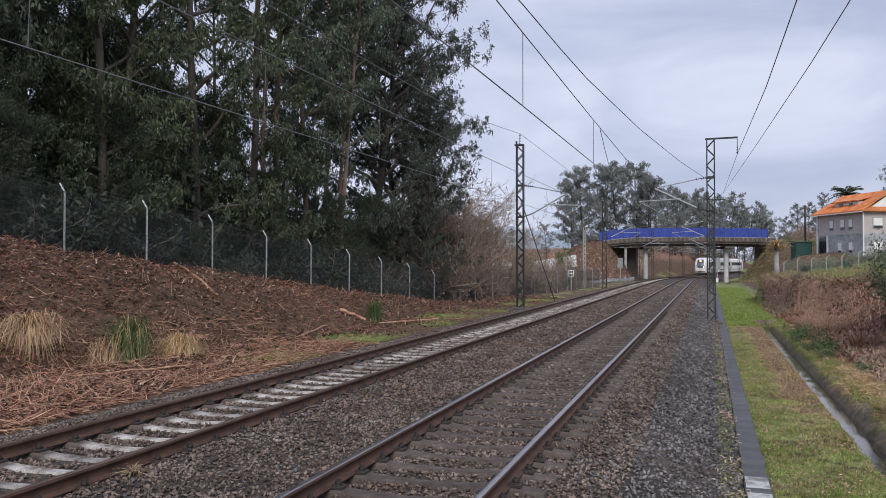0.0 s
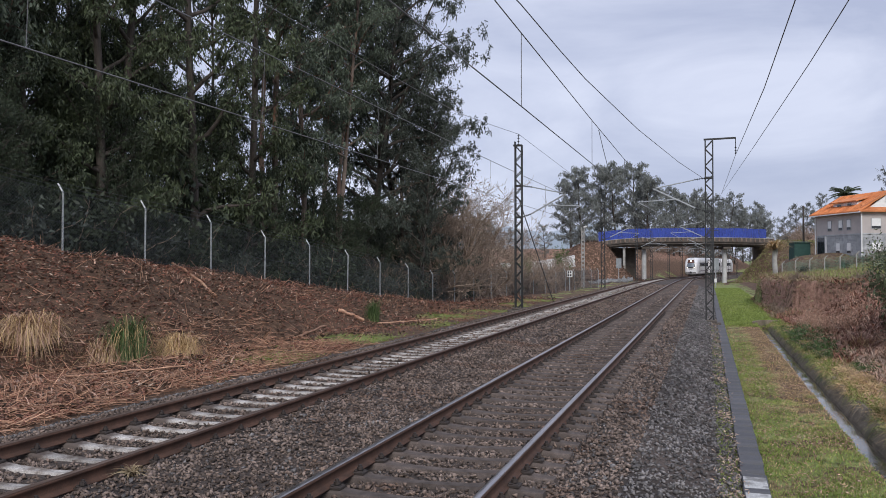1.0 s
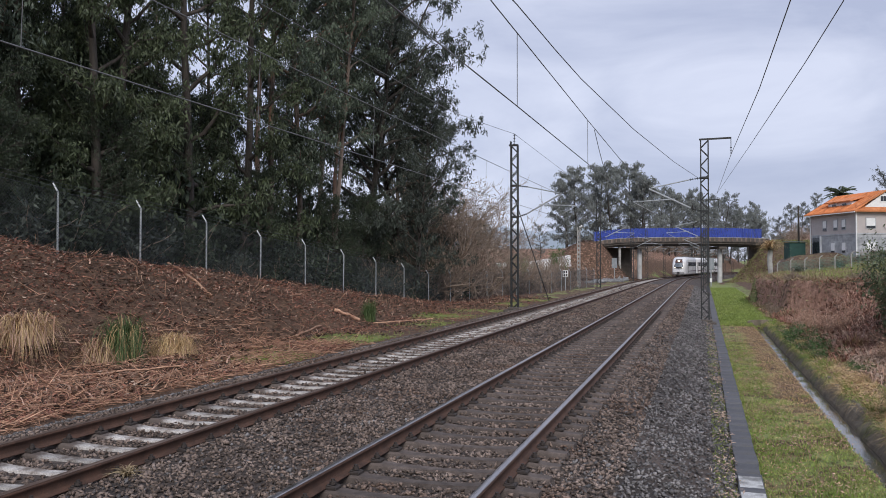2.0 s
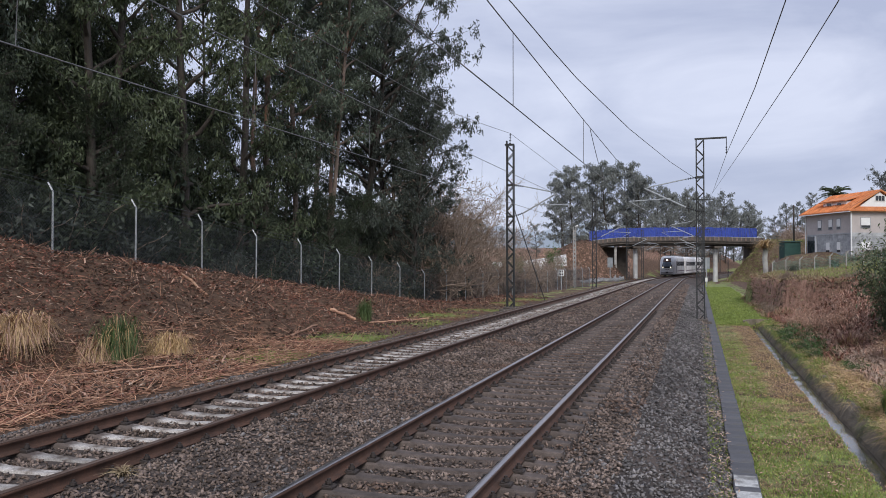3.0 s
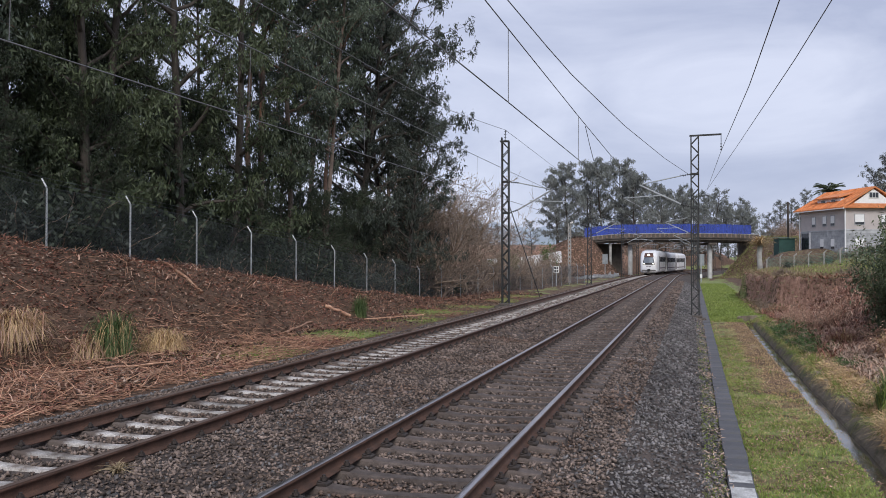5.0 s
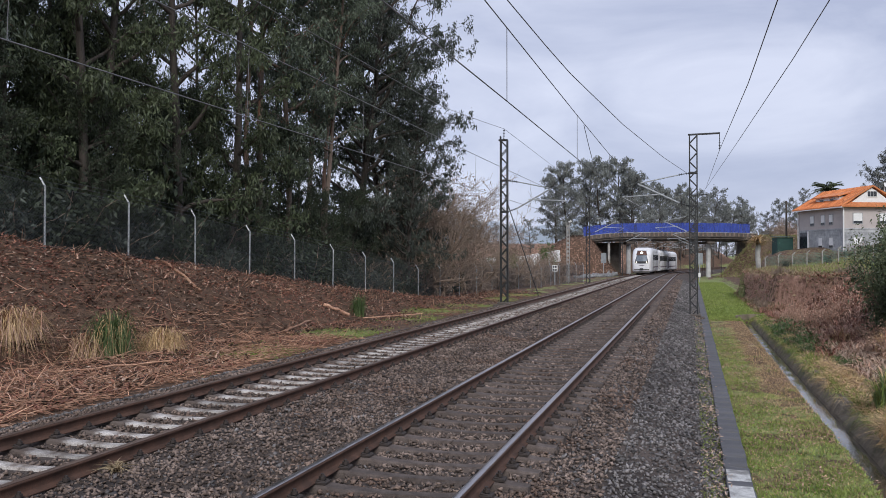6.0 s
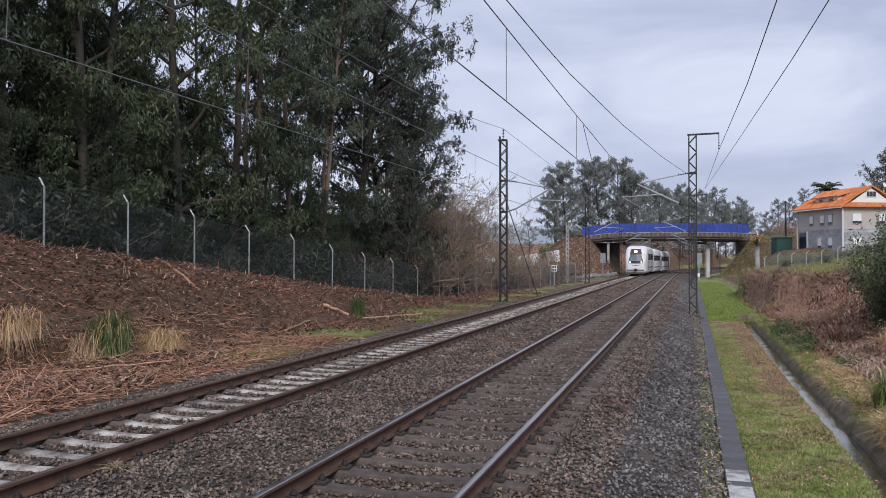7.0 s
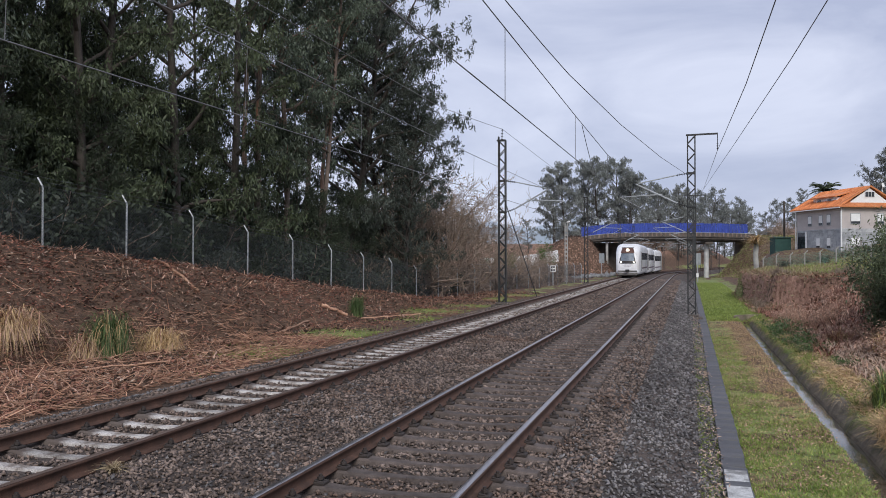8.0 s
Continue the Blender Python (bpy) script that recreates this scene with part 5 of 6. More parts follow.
# ---- house on the rise ----
def build_house():
    ux, uy = Vector((-4.15, 9.2, 0)).normalized(), Vector((9.2, 4.15, 0)).normalized()
    m = Matrix.Identity(4)
    m.col[0], m.col[1], m.col[2] = (*uy, 0), (*ux, 0), (0, 0, 1, 0)
    m.translation = (18.66, 115.3, 0)
    th = thing("house", "beige and granite house with an orange tile roof on the rise", "house", m)
    Wd, L = 7.8, 10.2
    Z0, Z1, Z2 = 0.2, 5.95, 8.75
    part("stone_wall", box(bmesh.new(), 0, Wd, 0, L, Z0, Z1), M_STONE, th, "coursed grey granite lower walls")
    # granite courses on the two walls that show
    z = 1.7
    row = 0
    while z < Z1 - 0.3:
        hgt = 0.38
        for side in (0, 1):
            t = -0.3 if row % 2 else 0.0
            end = L if side == 0 else Wd
            while t < end:
                w = random.uniform(0.9, 1.5)
                a, b = max(t, 0.0) + 0.015, min(t + w, end) - 0.015
                if b - a > 0.1:
                    bm = box(bmesh.new(), -0.03, 0.02, a, b, z + 0.015, z + hgt - 0.015) if side == 0 else box(bmesh.new(), a, b, -0.03, 0.02, z + 0.015, z + hgt - 0.015)
                    part("stone", bm, M_STONE, th)
                t += w
        z += hgt
        row += 1
    part("plaster_wall", box(bmesh.new(), -0.02, Wd + 0.02, -0.02, L + 0.02, Z1, Z2), M_PLASTER, th, "beige plastered upper walls")
    part("string_course", box(bmesh.new(), -0.08, Wd, -0.08, L, Z1 - 0.1, Z1 + 0.06), M_STONE, th)
    # roof: ridge along the long wall, pent skirt under the front gable
    ov = 0.7
    rz = 11.35
    mid = Wd / 2
    for s in (-1, 1):
        e = mid + s * (mid + ov)
        bm = bmesh.new()
        a = [(e, -ov, Z2 - 0.05), (mid, 0.2, rz), (mid, L + ov, rz), (e, L + ov, Z2 - 0.05)]
        lo = [bm.verts.new(p) for p in a]
        hi = [bm.verts.new((p[0], p[1], p[2] + 0.16)) for p in a]
        bm.faces.new(lo)
        bm.faces.new(hi)
        for i in range(4):
            bm.faces.new((lo[i], lo[(i + 1) % 4], hi[(i + 1) % 4], hi[i]))
        roof = part("roof_slope", bm, M_ROOF, th, "orange clay tile slope")
        # rolled tile rows
        n = 30
        for i in range(n):
            bm = bmesh.new()
            y = -ov + 0.25 + i * (L + 2 * ov - 0.3) / n
            f = 1.0 if y > 0.2 else 0.0
            top = Vector((mid + s * 0.05, max(y, 0.25), rz + 0.16)) if y > 0.2 else Vector((mid + s * 1.2, 0.1, rz - 0.6))
            bar(bm, (e, y, Z2 + 0.1), top, 0.09, 6)
            part("ridge_of_tile", bm, M_ROOF, roof)
    bm = bmesh.new()
    a = [(-ov, -ov, Z2 - 0.05), (Wd + ov, -ov, Z2 - 0.05), (Wd - 0.6, 0.75, Z2 + 1.0), (0.6, 0.75, Z2 + 1.0)]
    lo = [bm.verts.new(p) for p in a]
    hi = [bm.verts.new((p[0], p[1], p[2] + 0.16)) for p in a]
    bm.faces.new(lo)
    bm.faces.new(hi)
    for i in range(4):
        bm.faces.new((lo[i], lo[(i + 1) % 4], hi[(i + 1) % 4], hi[i]))
    part("pent_roof", bm, M_ROOF, th)
    bm = bmesh.new()
    v = [bm.verts.new(p) for p in ((1.0, -0.02, Z2 + 0.5), (Wd - 1.0, -0.02, Z2 + 0.5), (mid, -0.02, rz - 0.1), (1.0, 0.3, Z2 + 0.5), (Wd - 1.0, 0.3, Z2 + 0.5), (mid, 0.3, rz - 0.1))]
    for f in ((0, 1, 2), (5, 4, 3), (0, 3, 4, 1), (1, 4, 5, 2), (2, 5, 3, 0)):
        bm.faces.new([v[i] for i in f])
    part("gable", bm, M_WHITEPAINT, th, "white gable")
    for s in (-1, 1):
        part("barge_tile", flat(bmesh.new(), (mid, -0.1, rz + 0.12), (mid + s * 4.0, -0.1, Z2 + 0.45), 0.45, 0.18), M_ROOF, th)
    # dormer strip on the slope over the long wall
    part("dormer", box(bmesh.new(), 0.9, 2.9, 2.4, 7.6, Z2 + 0.4, Z2 + 1.5), M_WHITEPAINT, th, "white dormer box")
    bm = flat(bmesh.new(), (0.5, 5.0, Z2 + 1.55), (3.3, 5.0, Z2 + 2.3), 6.0, 0.16)
    part("dormer_roof", bm, M_ROOF, th)

    def window(wall, a, b, z0, z1, shut=False):
        fr = 0.09
        if wall == "long":
            bm = box(bmesh.new(), -0.07, 0.05, a, b, z0, z1, 0.01)
        else:
            bm = box(bmesh.new(), a, b, -0.07, 0.05, z0, z1, 0.01)
        win = part("window", bm, M_STONE, th, "stone-framed window")
        ins = (-0.085, -0.02, a + fr, b - fr) if wall == "long" else (a + fr, b - fr, -0.085, -0.02)
        part("shutter" if shut else "pane", box(bmesh.new(), *ins, z0 + fr, z1 - fr), M_WHITEPAINT if shut else M_GLASS_DARK, win)
        if not shut:
            m0 = (a + b) / 2
            ins = (-0.1, -0.08, m0 - 0.04, m0 + 0.04) if wall == "long" else (m0 - 0.04, m0 + 0.04, -0.1, -0.08)
            part("mullion", box(bmesh.new(), *ins, z0 + fr, z1 - fr), M_WHITEPAINT, win)
        else:
            ins = (-0.09, -0.03, a + fr, b - fr) if wall == "long" else (a + fr, b - fr, -0.09, -0.03)
            part("pane", box(bmesh.new(), *ins, z0 + fr, z0 + fr + 0.3), M_GLASS_DARK, win)
    for a in (2.2, 4.0, 6.5):
        window("long", a, a + 0.95, 6.5, 7.95, True)
    for a in (2.2, 4.6):
        window("long", a, a + 0.95, 3.45, 4.95, True)
    for a in (2.4, 4.9):
        window("long", a, a + 0.9, 1.75, 2.3)
    for a, b in ((1.2, 2.6), (4.9, 5.9)):
        window("short", a, b, 6.55, 8.0, True)
    window("short", 1.2, 2.6, 3.4, 4.9, True)
    window("short", 4.9, 5.9, 3.4, 4.9, False)
    for a in (3.3, 5.6):
        bm = box(bmesh.new(), 0.83, 0.95, a, a + 1.1, Z2 + 0.72, Z2 + 1.4, 0.01)
        win = part("window", bm, M_WHITEPAINT, th)
        part("pane", box(bmesh.new(), 0.81, 0.86, a + 0.1, a + 1.0, Z2 + 0.8, Z2 + 1.32), M_GLASS_DARK, win)
    bm = box(bmesh.new(), mid - 0.7, mid + 0.7, -0.08, 0.05, Z2 + 1.25, Z2 + 2.1, 0.01)
    win = part("window", bm, M_WHITEPAINT, th)
    for k in range(3):
        part("pane", box(bmesh.new(), mid - 0.62 + k * 0.43, mid - 0.24 + k * 0.43, -0.1, -0.06, Z2 + 1.35, Z2 + 2.0), M_GLASS_DARK, win)
    part("downpipe", bar(bmesh.new(), (-0.12, -0.12, Z0), (-0.12, -0.12, Z2 + 0.05), 0.09, 8), M_WHITEPAINT, th)
    part("downpipe", bar(bmesh.new(), (-0.12, L + 0.1, Z0), (-0.12, L + 0.1, Z2), 0.08, 8), M_WHITEPAINT, th)
    part("gutter", box(bmesh.new(), -ov - 0.1, -ov + 0.06, -ov, L + ov, Z2 - 0.14, Z2 - 0.02), M_WHITEPAINT, th)
    # No recess is cut; a dark panel paints its shade on the wall.
    part("porch", box(bmesh.new(), -0.06, 0.3, L - 2.3, L - 0.3, 2.4, Z1 - 0.25), M_GLASS_DARK, th, "dark panel that paints the shade of a porch recess")
    part("porch_column", box(bmesh.new(), -0.16, 0.1, L - 2.45, L - 2.2, 1.0, Z1 - 0.1), M_WHITEPAINT, th)
    bm = bmesh.new()
    bar(bm, (6.0, 0.4, rz - 1.8), (6.0, 0.4, rz + 0.3), 0.03)
    bar(bm, (5.95, 0.3, rz + 0.3), (5.98, 0.22, rz + 0.32), 0.05, 14, 0.3)
    part("satellite_dish", bm, M_WHITEPAINT, th)
    return th


build_house()


# ---- palm behind the house ----
def build_palm(x, y, z, h, r, label):
    rs = np.random.RandomState(5)
    th = thing("palm_tree", label, "palm tree", pose(x, y, z))
    part_mesh("trunk", np_mesh("trunk", *tubes_np(tubes_along(limb_path(rs, (0, 0, -1), (0, 0, 1), h + 1, 5, 0.03), 0.35, 0.28), 8)), M_BARK_DARK, th)
    for k in range(26):
        az, el = k * 2.4, rs.uniform(0.3, 1.7)
        pts = limb_path(rs, (0, 0, h), (math.cos(az), math.sin(az), el), r, 7, 0.03, -0.16)
        segs = tubes_along(pts, 0.04, 0.01)
        P, D = [], []
        for a, b in zip(pts, pts[1:]):
            ax = (b - a) / np.linalg.norm(b - a)
            side = np.cross(ax, (0, 0, 1))
            for q in np.linspace(0, 1, 5):
                for s in (-1, 1):
                    P.append(a + (b - a) * q)
                    D.append((side * s * 0.8 + ax * 0.5 + np.array([0, 0, -0.35])) * 0.55)
        v1, f1 = tubes_np(segs, 4)
        v2, f2 = blades_np(np.array(P), np.array(D), np.full(len(P), 0.09), rs)
        part_mesh("frond", np_mesh("frond", *join_np([(v1, f1), (v2, f2)])), M_LEAF_B, th)
    return th


build_palm(19.9, 137, 3.2, 9.3, 2.4, "palm tree with arching fronds behind the house")
# ---- cable trough beside the track ----
def build_trough():
    th = thing("cable_trough", "grey concrete cable trough with flat cover slabs", "cable trough", kind="structure")
    part("channel_body", box(bmesh.new(), 0.44, 0.76, -6, 118, -1.15, -0.905), M_TROUGH, th)
    me = {}
    for key, mat in (("plain", M_TROUGH), ("white", M_SIGN)):
        bm = box(bmesh.new(), -0.165, 0.165, -0.295, 0.295, -0.04, 0.04, 0.008)
        m = bpy.data.meshes.new("slab")
        bm.to_mesh(m)
        bm.free()
        m.materials.append(mat)
        me[key] = m
    y = -5.3
    while y < 110:
        s = part_mesh("slab", me["plain"], None, th)
        s.matrix_local = pose(0.6 + random.uniform(-0.008, 0.008), y, -0.865 + random.uniform(-0.006, 0.006) + float(line_z(y)), random.uniform(-0.4, 0.4), random.uniform(-0.4, 0.4), random.uniform(-0.6, 0.6))
        y += 0.6
    for y, d in ((11.9, 0.3), (11.05, 0.3)):
        part("paint_patch", box(bmesh.new(), 0.45, 0.75, y - d, y + d, -0.83, -0.8205, 0.001), M_WORNWHITE, th, "worn white paint patch")
    return th


build_trough()


# ---- drainage channel ----
M_WETWALL = material("damp_earthy_concrete", (0.115, 0.095, 0.072), (0.23, 0.19, 0.14), 0.85, scale=2.5, fine=22, bump=0.8, bump_dist=0.03, c=(0.055, 0.07, 0.025))
def build_channel():
    th = thing("drain_channel", "mossy concrete drainage channel with shallow running water", "channel", kind="structure")
    y = -13.0
    while y < 43.5:
        end = min(y + 3.0, 43.8) - 0.01
        part("channel_wall", box(bmesh.new(), 2.30, 2.37, y + 0.01, end, -1.6, -0.97 + random.uniform(-0.015, 0.015), 0.02), M_MOSSCONC, th)
        bm = bmesh.new()
        rings = []
        for yy in np.linspace(y + 0.01, end, 9):
            k, q = 0.05 * float(wob(1.0, yy, 1.7, 4)) + random.uniform(-0.02, 0.02), 0.05 * float(wob(3.0, yy, 2.3, 9)) + random.uniform(-0.025, 0.02)
            rings.append([bm.verts.new(v) for v in ((2.78, yy, -1.3), (3.1, yy, -1.3), (3.24 + k, yy, -0.84 + q), (3.07 + k, yy, -0.83 + q), (2.97 + k, yy, -0.93 + q), (2.86 + k * 0.6, yy, -1.1))])
        for a, b in zip(rings, rings[1:]):
            for m in range(6):
                bm.faces.new((a[m], a[(m + 1) % 6], b[(m + 1) % 6], b[m]))
        bm.faces.new(rings[0])
        bm.faces.new(rings[-1])
        part("channel_wall", bm, M_WETWALL, th, "dark damp channel wall")
        y += 3.0
    # curved head wall where the channel turns into the culvert
    bm = bmesh.new()
    for i in range(10):
        a0, a1 = radians(180 - i * 16), radians(180 - (i + 1) * 16)
        flat(bm, (3.3 + 1.15 * math.cos(a0), 43.6 + 1.6 * math.sin(a0), -1.1), (3.3 + 1.15 * math.cos(a1), 43.6 + 1.6 * math.sin(a1), -1.1), 0.12, 0.7)
    part("head_wall", bm, M_MOSSCONC, th)
    water = sheet(2.36, 2.98, -13.0, 45.0, 0.06, 0.25, -1.16, 0.005)
    part_mesh("water_surface", water, M_WATER, th, "shallow brown running water")
    return th


def sheet(x0, x1, y0, y1, dx, dy, z, rough):
    xs, ys = np.arange(x0, x1 + dx, dx), np.arange(y0, y1 + dy, dy)
    X, Y = np.meshgrid(xs, ys)
    Z = z + rough * wob(X, Y, 3.0)
    i = np.arange(X.size).reshape(X.shape)
    me = np_mesh("water_surface", np.stack([X, Y, Z], -1).reshape(-1, 3), np.stack([i[:-1, :-1], i[:-1, 1:], i[1:, 1:], i[1:, :-1]], -1).reshape(-1, 4))
    me.polygons.foreach_set("use_smooth", np.ones(len(me.polygons), bool))
    return me


build_channel()
rs = np.random.RandomState(77)


def stuff(name, geo, mat, label, category):
    return tagged(part_mesh(name, np_mesh(name, *geo), mat), label, category, kind="stuff")


# ---- leaf litter, cut stems and fallen sticks on the bank ----
def on_ground(x, y, lift=0.0):
    z = ground_z(x, y)
    shoulder = np.interp(x, [p[0] for p in BED], [p[1] for p in BED]) + line_z(y)
    return np.stack([x, y, np.where((x > -1) & (x < 0.6), np.maximum(z, shoulder), z) + lift], 1)


def litter(n, x0, x1, y0, y1, size, flatness=0.35, power=1.6, keep=None):
    y = y0 + (y1 - y0) * rs.uniform(0, 1, n) ** power
    x = rs.uniform(x0, x1, n)
    if keep is not None:
        ok = keep(x, y) > rs.uniform(0, 1, n)
        x, y = x[ok], y[ok]
        n = len(x)
    P = on_ground(x, y, 0.02)
    P[:, 2] += rs.uniform(0, 0.09, n)
    D = rs.normal(size=(n, 3)) * np.array([1, 1, flatness])
    D = D / np.linalg.norm(D, axis=1)[:, None] * (size * rs.uniform(0.5, 1.5, n))[:, None]
    return P, D


def litter_geo(n, x0, x1, y0, y1, size, wide=0.45, **kw):
    P, D = litter(n, x0, x1, y0, y1, size, **kw)
    return blades_np(P, D, wide * np.linalg.norm(D, axis=1), rs)


def stick_geo(n, x0, x1, y0, y1, size, r, flatness=0.2, power=1.6):
    P, D = litter(n, x0, x1, y0, y1, size, flatness, power)
    D[:, 0] *= 0.8
    return tubes_np([(p, p + d, r * q, r * q * 0.6) for p, d, q in zip(P, D, rs.uniform(0.5, 1.4, n))], 3)


def verge(x, y):
    return sstep(x, -13.0, -11.8) * sstep(y, 17, 22) * (0.55 + 0.6 * wob(x, y, 0.6, 3))


stuff("leaf_litter", litter_geo(46000, -19.6, -10.6, 9, 62, 0.085, keep=lambda x, y: 0.55 + 0.55 * wob(x, y, 0.55, 1) - verge(x, y)), M_LITTER, "brown dead leaves covering the bank", "leaf litter")
stuff("dark_litter", litter_geo(40000, -19.6, -10.8, 9, 62, 0.11, wide=0.5, keep=lambda x, y: 0.6 - 0.5 * wob(x, y, 0.55, 1) - verge(x, y)), M_DARKLITTER, "dark rotting leaves covering the bank", "leaf litter")
stuff("pale_litter", litter_geo(13000, -19.6, -10.8, 9, 62, 0.10, wide=0.3, keep=lambda x, y: 0.5 + 0.6 * wob(x, y, 0.9, 8) - verge(x, y)), M_PALELITTER, "pale dry leaves strewn on the bank", "leaf litter")
def frond_geo(n, x0, x1, y0, y1, size, rise, wide, power=1.6, keep=None):
    """Curled strips and fronds lying on the ground."""
    P, D = litter(n, x0, x1, y0, y1, size, 0.0, power, keep)
    k = len(P)
    return arcs_np(P, D, rise * rs.uniform(0.2, 1.4, k), wide * rs.uniform(0.5, 1.4, k), rs, 3, (1.6, 2.9))


stuff("bark_strips", frond_geo(27000, -19.6, -10.6, 9, 60, 0.26, 0.08, 0.045, keep=lambda x, y: 0.55 + 0.6 * wob(x, y, 0.7, 1) - verge(x, y)), M_LITTER, "curled reddish bark strips and leaves on the bank", "leaf litter")
stuff("dark_fronds", frond_geo(9000, -19.6, -12.0, 9, 60, 0.40, 0.05, 0.05, keep=lambda x, y: 0.55 - 0.6 * wob(x, y, 0.7, 1)), M_DARKLITTER, "dark dead fronds heaped on the bank", "leaf litter")
stuff("brown_fronds", frond_geo(5000, -19.6, -11.0, 9, 60, 0.40, 0.20, 0.04, keep=lambda x, y: 0.3 + 0.6 * wob(x, y, 0.5, 6) - verge(x, y)), M_FERN, "brown dry fronds on the bank", "leaf litter")
stuff("cut_stems", stick_geo(6500, -15.0, -10.4, 9, 25, 0.42, 0.010), M_STICK, "pale cut stems strewn below the bank", "cut stems")
stuff("fallen_twigs", stick_geo(3000, -19.5, -10.8, 12, 60, 0.42, 0.008, 0.6), M_STICK, "thin fallen twigs on the bank", "twigs")


def log(a, b, r, label):
    pts = [Vector(a).lerp(Vector(b), t) + Vector((random.uniform(-0.04, 0.04), random.uniform(-0.04, 0.04), random.uniform(-0.02, 0.03))) for t in np.linspace(0, 1, 7)]
    pts = [Vector((p.x, p.y, max(p.z, float(ground_z(p.x, p.y)) + r))) for p in pts]
    me = np_mesh("fallen_branch", *tube_path_np(pts, r, 7))
    return tagged(part_mesh("fallen_branch", me, M_STICK), label, "branch", group="fallen branches")


def ground_log(x0, y0, x1, y1, r, label):
    log((x0, y0, float(ground_z(x0, y0)) + 0.12), (x1, y1, float(ground_z(x1, y1)) + 0.1), r, label)


log((-18.6, 25.4, 2.15), (-15.6, 23.7, 1.05), 0.05, "long fallen grey branch lying down the bank")
ground_log(-13.0, 24.6, -13.7, 28.0, 0.035, "pale broken branch at the foot of the bank")
ground_log(-14.3, 30.5, -13.6, 31.4, 0.07, "dark fallen branch on the bank")
ground_log(-13.2, 32.0, -11.6, 35.0, 0.028, "long fallen branch at the foot of the bank")
ground_log(-14.2, 15.8, -12.9, 18.0, 0.022, "long pale cut stem below the bank")
ground_log(-13.4, 14.6, -12.0, 17.0, 0.02, "long pale cut stem below the bank")


# ---- tufts of tall grass ----
def tuft(name, x, y, n, r, h, mats, label, bow=(1.15, 2.35)):
    th = tagged(new(name), label, "grass tuft", group="grass tufts")
    th.matrix_world = pose(x, y, float(ground_z(x, y)) - 0.03)
    for mat, share, nm in mats:
        k = int(n * share)
        az = rs.uniform(0, 2 * math.pi, k)
        D = np.stack([np.cos(az), np.sin(az), np.zeros(k)], 1) * (r * rs.uniform(0.25, 1.1, k))[:, None]
        P = np.stack([rs.normal(size=k) * r * 0.2, rs.normal(size=k) * r * 0.2, np.zeros(k)], 1)
        part_mesh(nm, np_mesh(nm, *arcs_np(P, D, h * rs.uniform(0.55, 1.15, k), rs.uniform(0.014, 0.034, k), rs, 6, bow)), mat, th)
    return th


MOP = (1.75, 2.75)
tuft("dry_grass_tuft", -15.1, 15.25, 1500, 1.0, 1.05, ((M_STRAW, 0.6, "dry_foliage"), (M_FERN, 0.4, "brown_foliage")), "straw-coloured dry tuft of tall grass on the bank", MOP)
tuft("green_grass_tuft", -13.85, 17.15, 800, 0.75, 1.6, ((M_REED, 0.8, "green_foliage"), (M_STRAW, 0.2, "dry_foliage")), "green tuft of tall drooping grass on the bank", (1.6, 2.6))
tuft("dry_grass_tuft", -14.25, 16.75, 500, 0.7, 1.0, ((M_FERN, 0.6, "brown_foliage"), (M_STRAW, 0.4, "dry_foliage")), "brown withered tuft beside the green grass", MOP)
tuft("dry_grass_tuft", -13.5, 18.75, 1100, 0.75, 1.25, ((M_STRAW, 0.85, "dry_foliage"), (M_FERN, 0.15, "brown_foliage")), "pale straw-coloured mop of bent grass on the bank", (1.9, 2.9))
tuft("green_grass_tuft", -13.5, 32.2, 350, 0.5, 1.0, ((M_REED, 1.0, "green_foliage"),), "small green tuft at the foot of the bank")
tuft("reed_tuft", 3.62, 17.2, 800, 0.6, 0.85, ((M_REED, 0.5, "green_foliage"), (M_GRASS, 0.3, "fresh_foliage"), (M_STRAW, 0.2, "dry_foliage")), "green reed tuft beside the drainage channel")
tuft("dry_grass_tuft", 3.45, 15.0, 1300, 0.8, 0.42, ((M_STRAW, 0.9, "dry_foliage"), (M_LITTER, 0.1, "brown_foliage")), "dry straw tuft hanging over the channel wall")
tuft("dry_grass_tuft", 5.2, 25.0, 500, 0.7, 0.6, ((M_STRAW, 0.6, "dry_foliage"), (M_LITTER, 0.4, "brown_foliage")), "dry bracken tuft on the bank over the channel")
tuft("dry_grass_tuft", 4.6, 29.0, 500, 0.7, 0.6, ((M_STRAW, 0.4, "dry_foliage"), (M_LITTER, 0.6, "brown_foliage")), "brown bracken tuft on the bank over the channel")


weed = tuft("dry_weed", -5.98, 7.5, 110, 0.11, 0.13, ((M_STRAWDULL, 1.0, "dry_foliage"),), "small dead weed beside the rail")
weed.location.z = -0.19


# ---- grass of the path, the verge and the mound ----
def turf(n, x0, x1, y0, y1, h, wd, keep=None, power=1.7):
    y = y0 + (y1 - y0) * rs.uniform(0, 1, n) ** power
    x = rs.uniform(x0, x1, n)
    if keep is not None:
        ok = keep(x, y) > rs.uniform(0, 1, n)
        x, y = x[ok], y[ok]
    n = len(x)
    P = on_ground(x, y, -0.01)
    D = rs.normal(size=(n, 3)) * np.array([0.6, 0.6, 0.1]) + np.array([0, 0, 0.75])
    D = D / np.linalg.norm(D, axis=1)[:, None] * (h * rs.uniform(0.5, 1.5, n))[:, None]
    return blades_np(P, D, np.full(n, wd), rs)


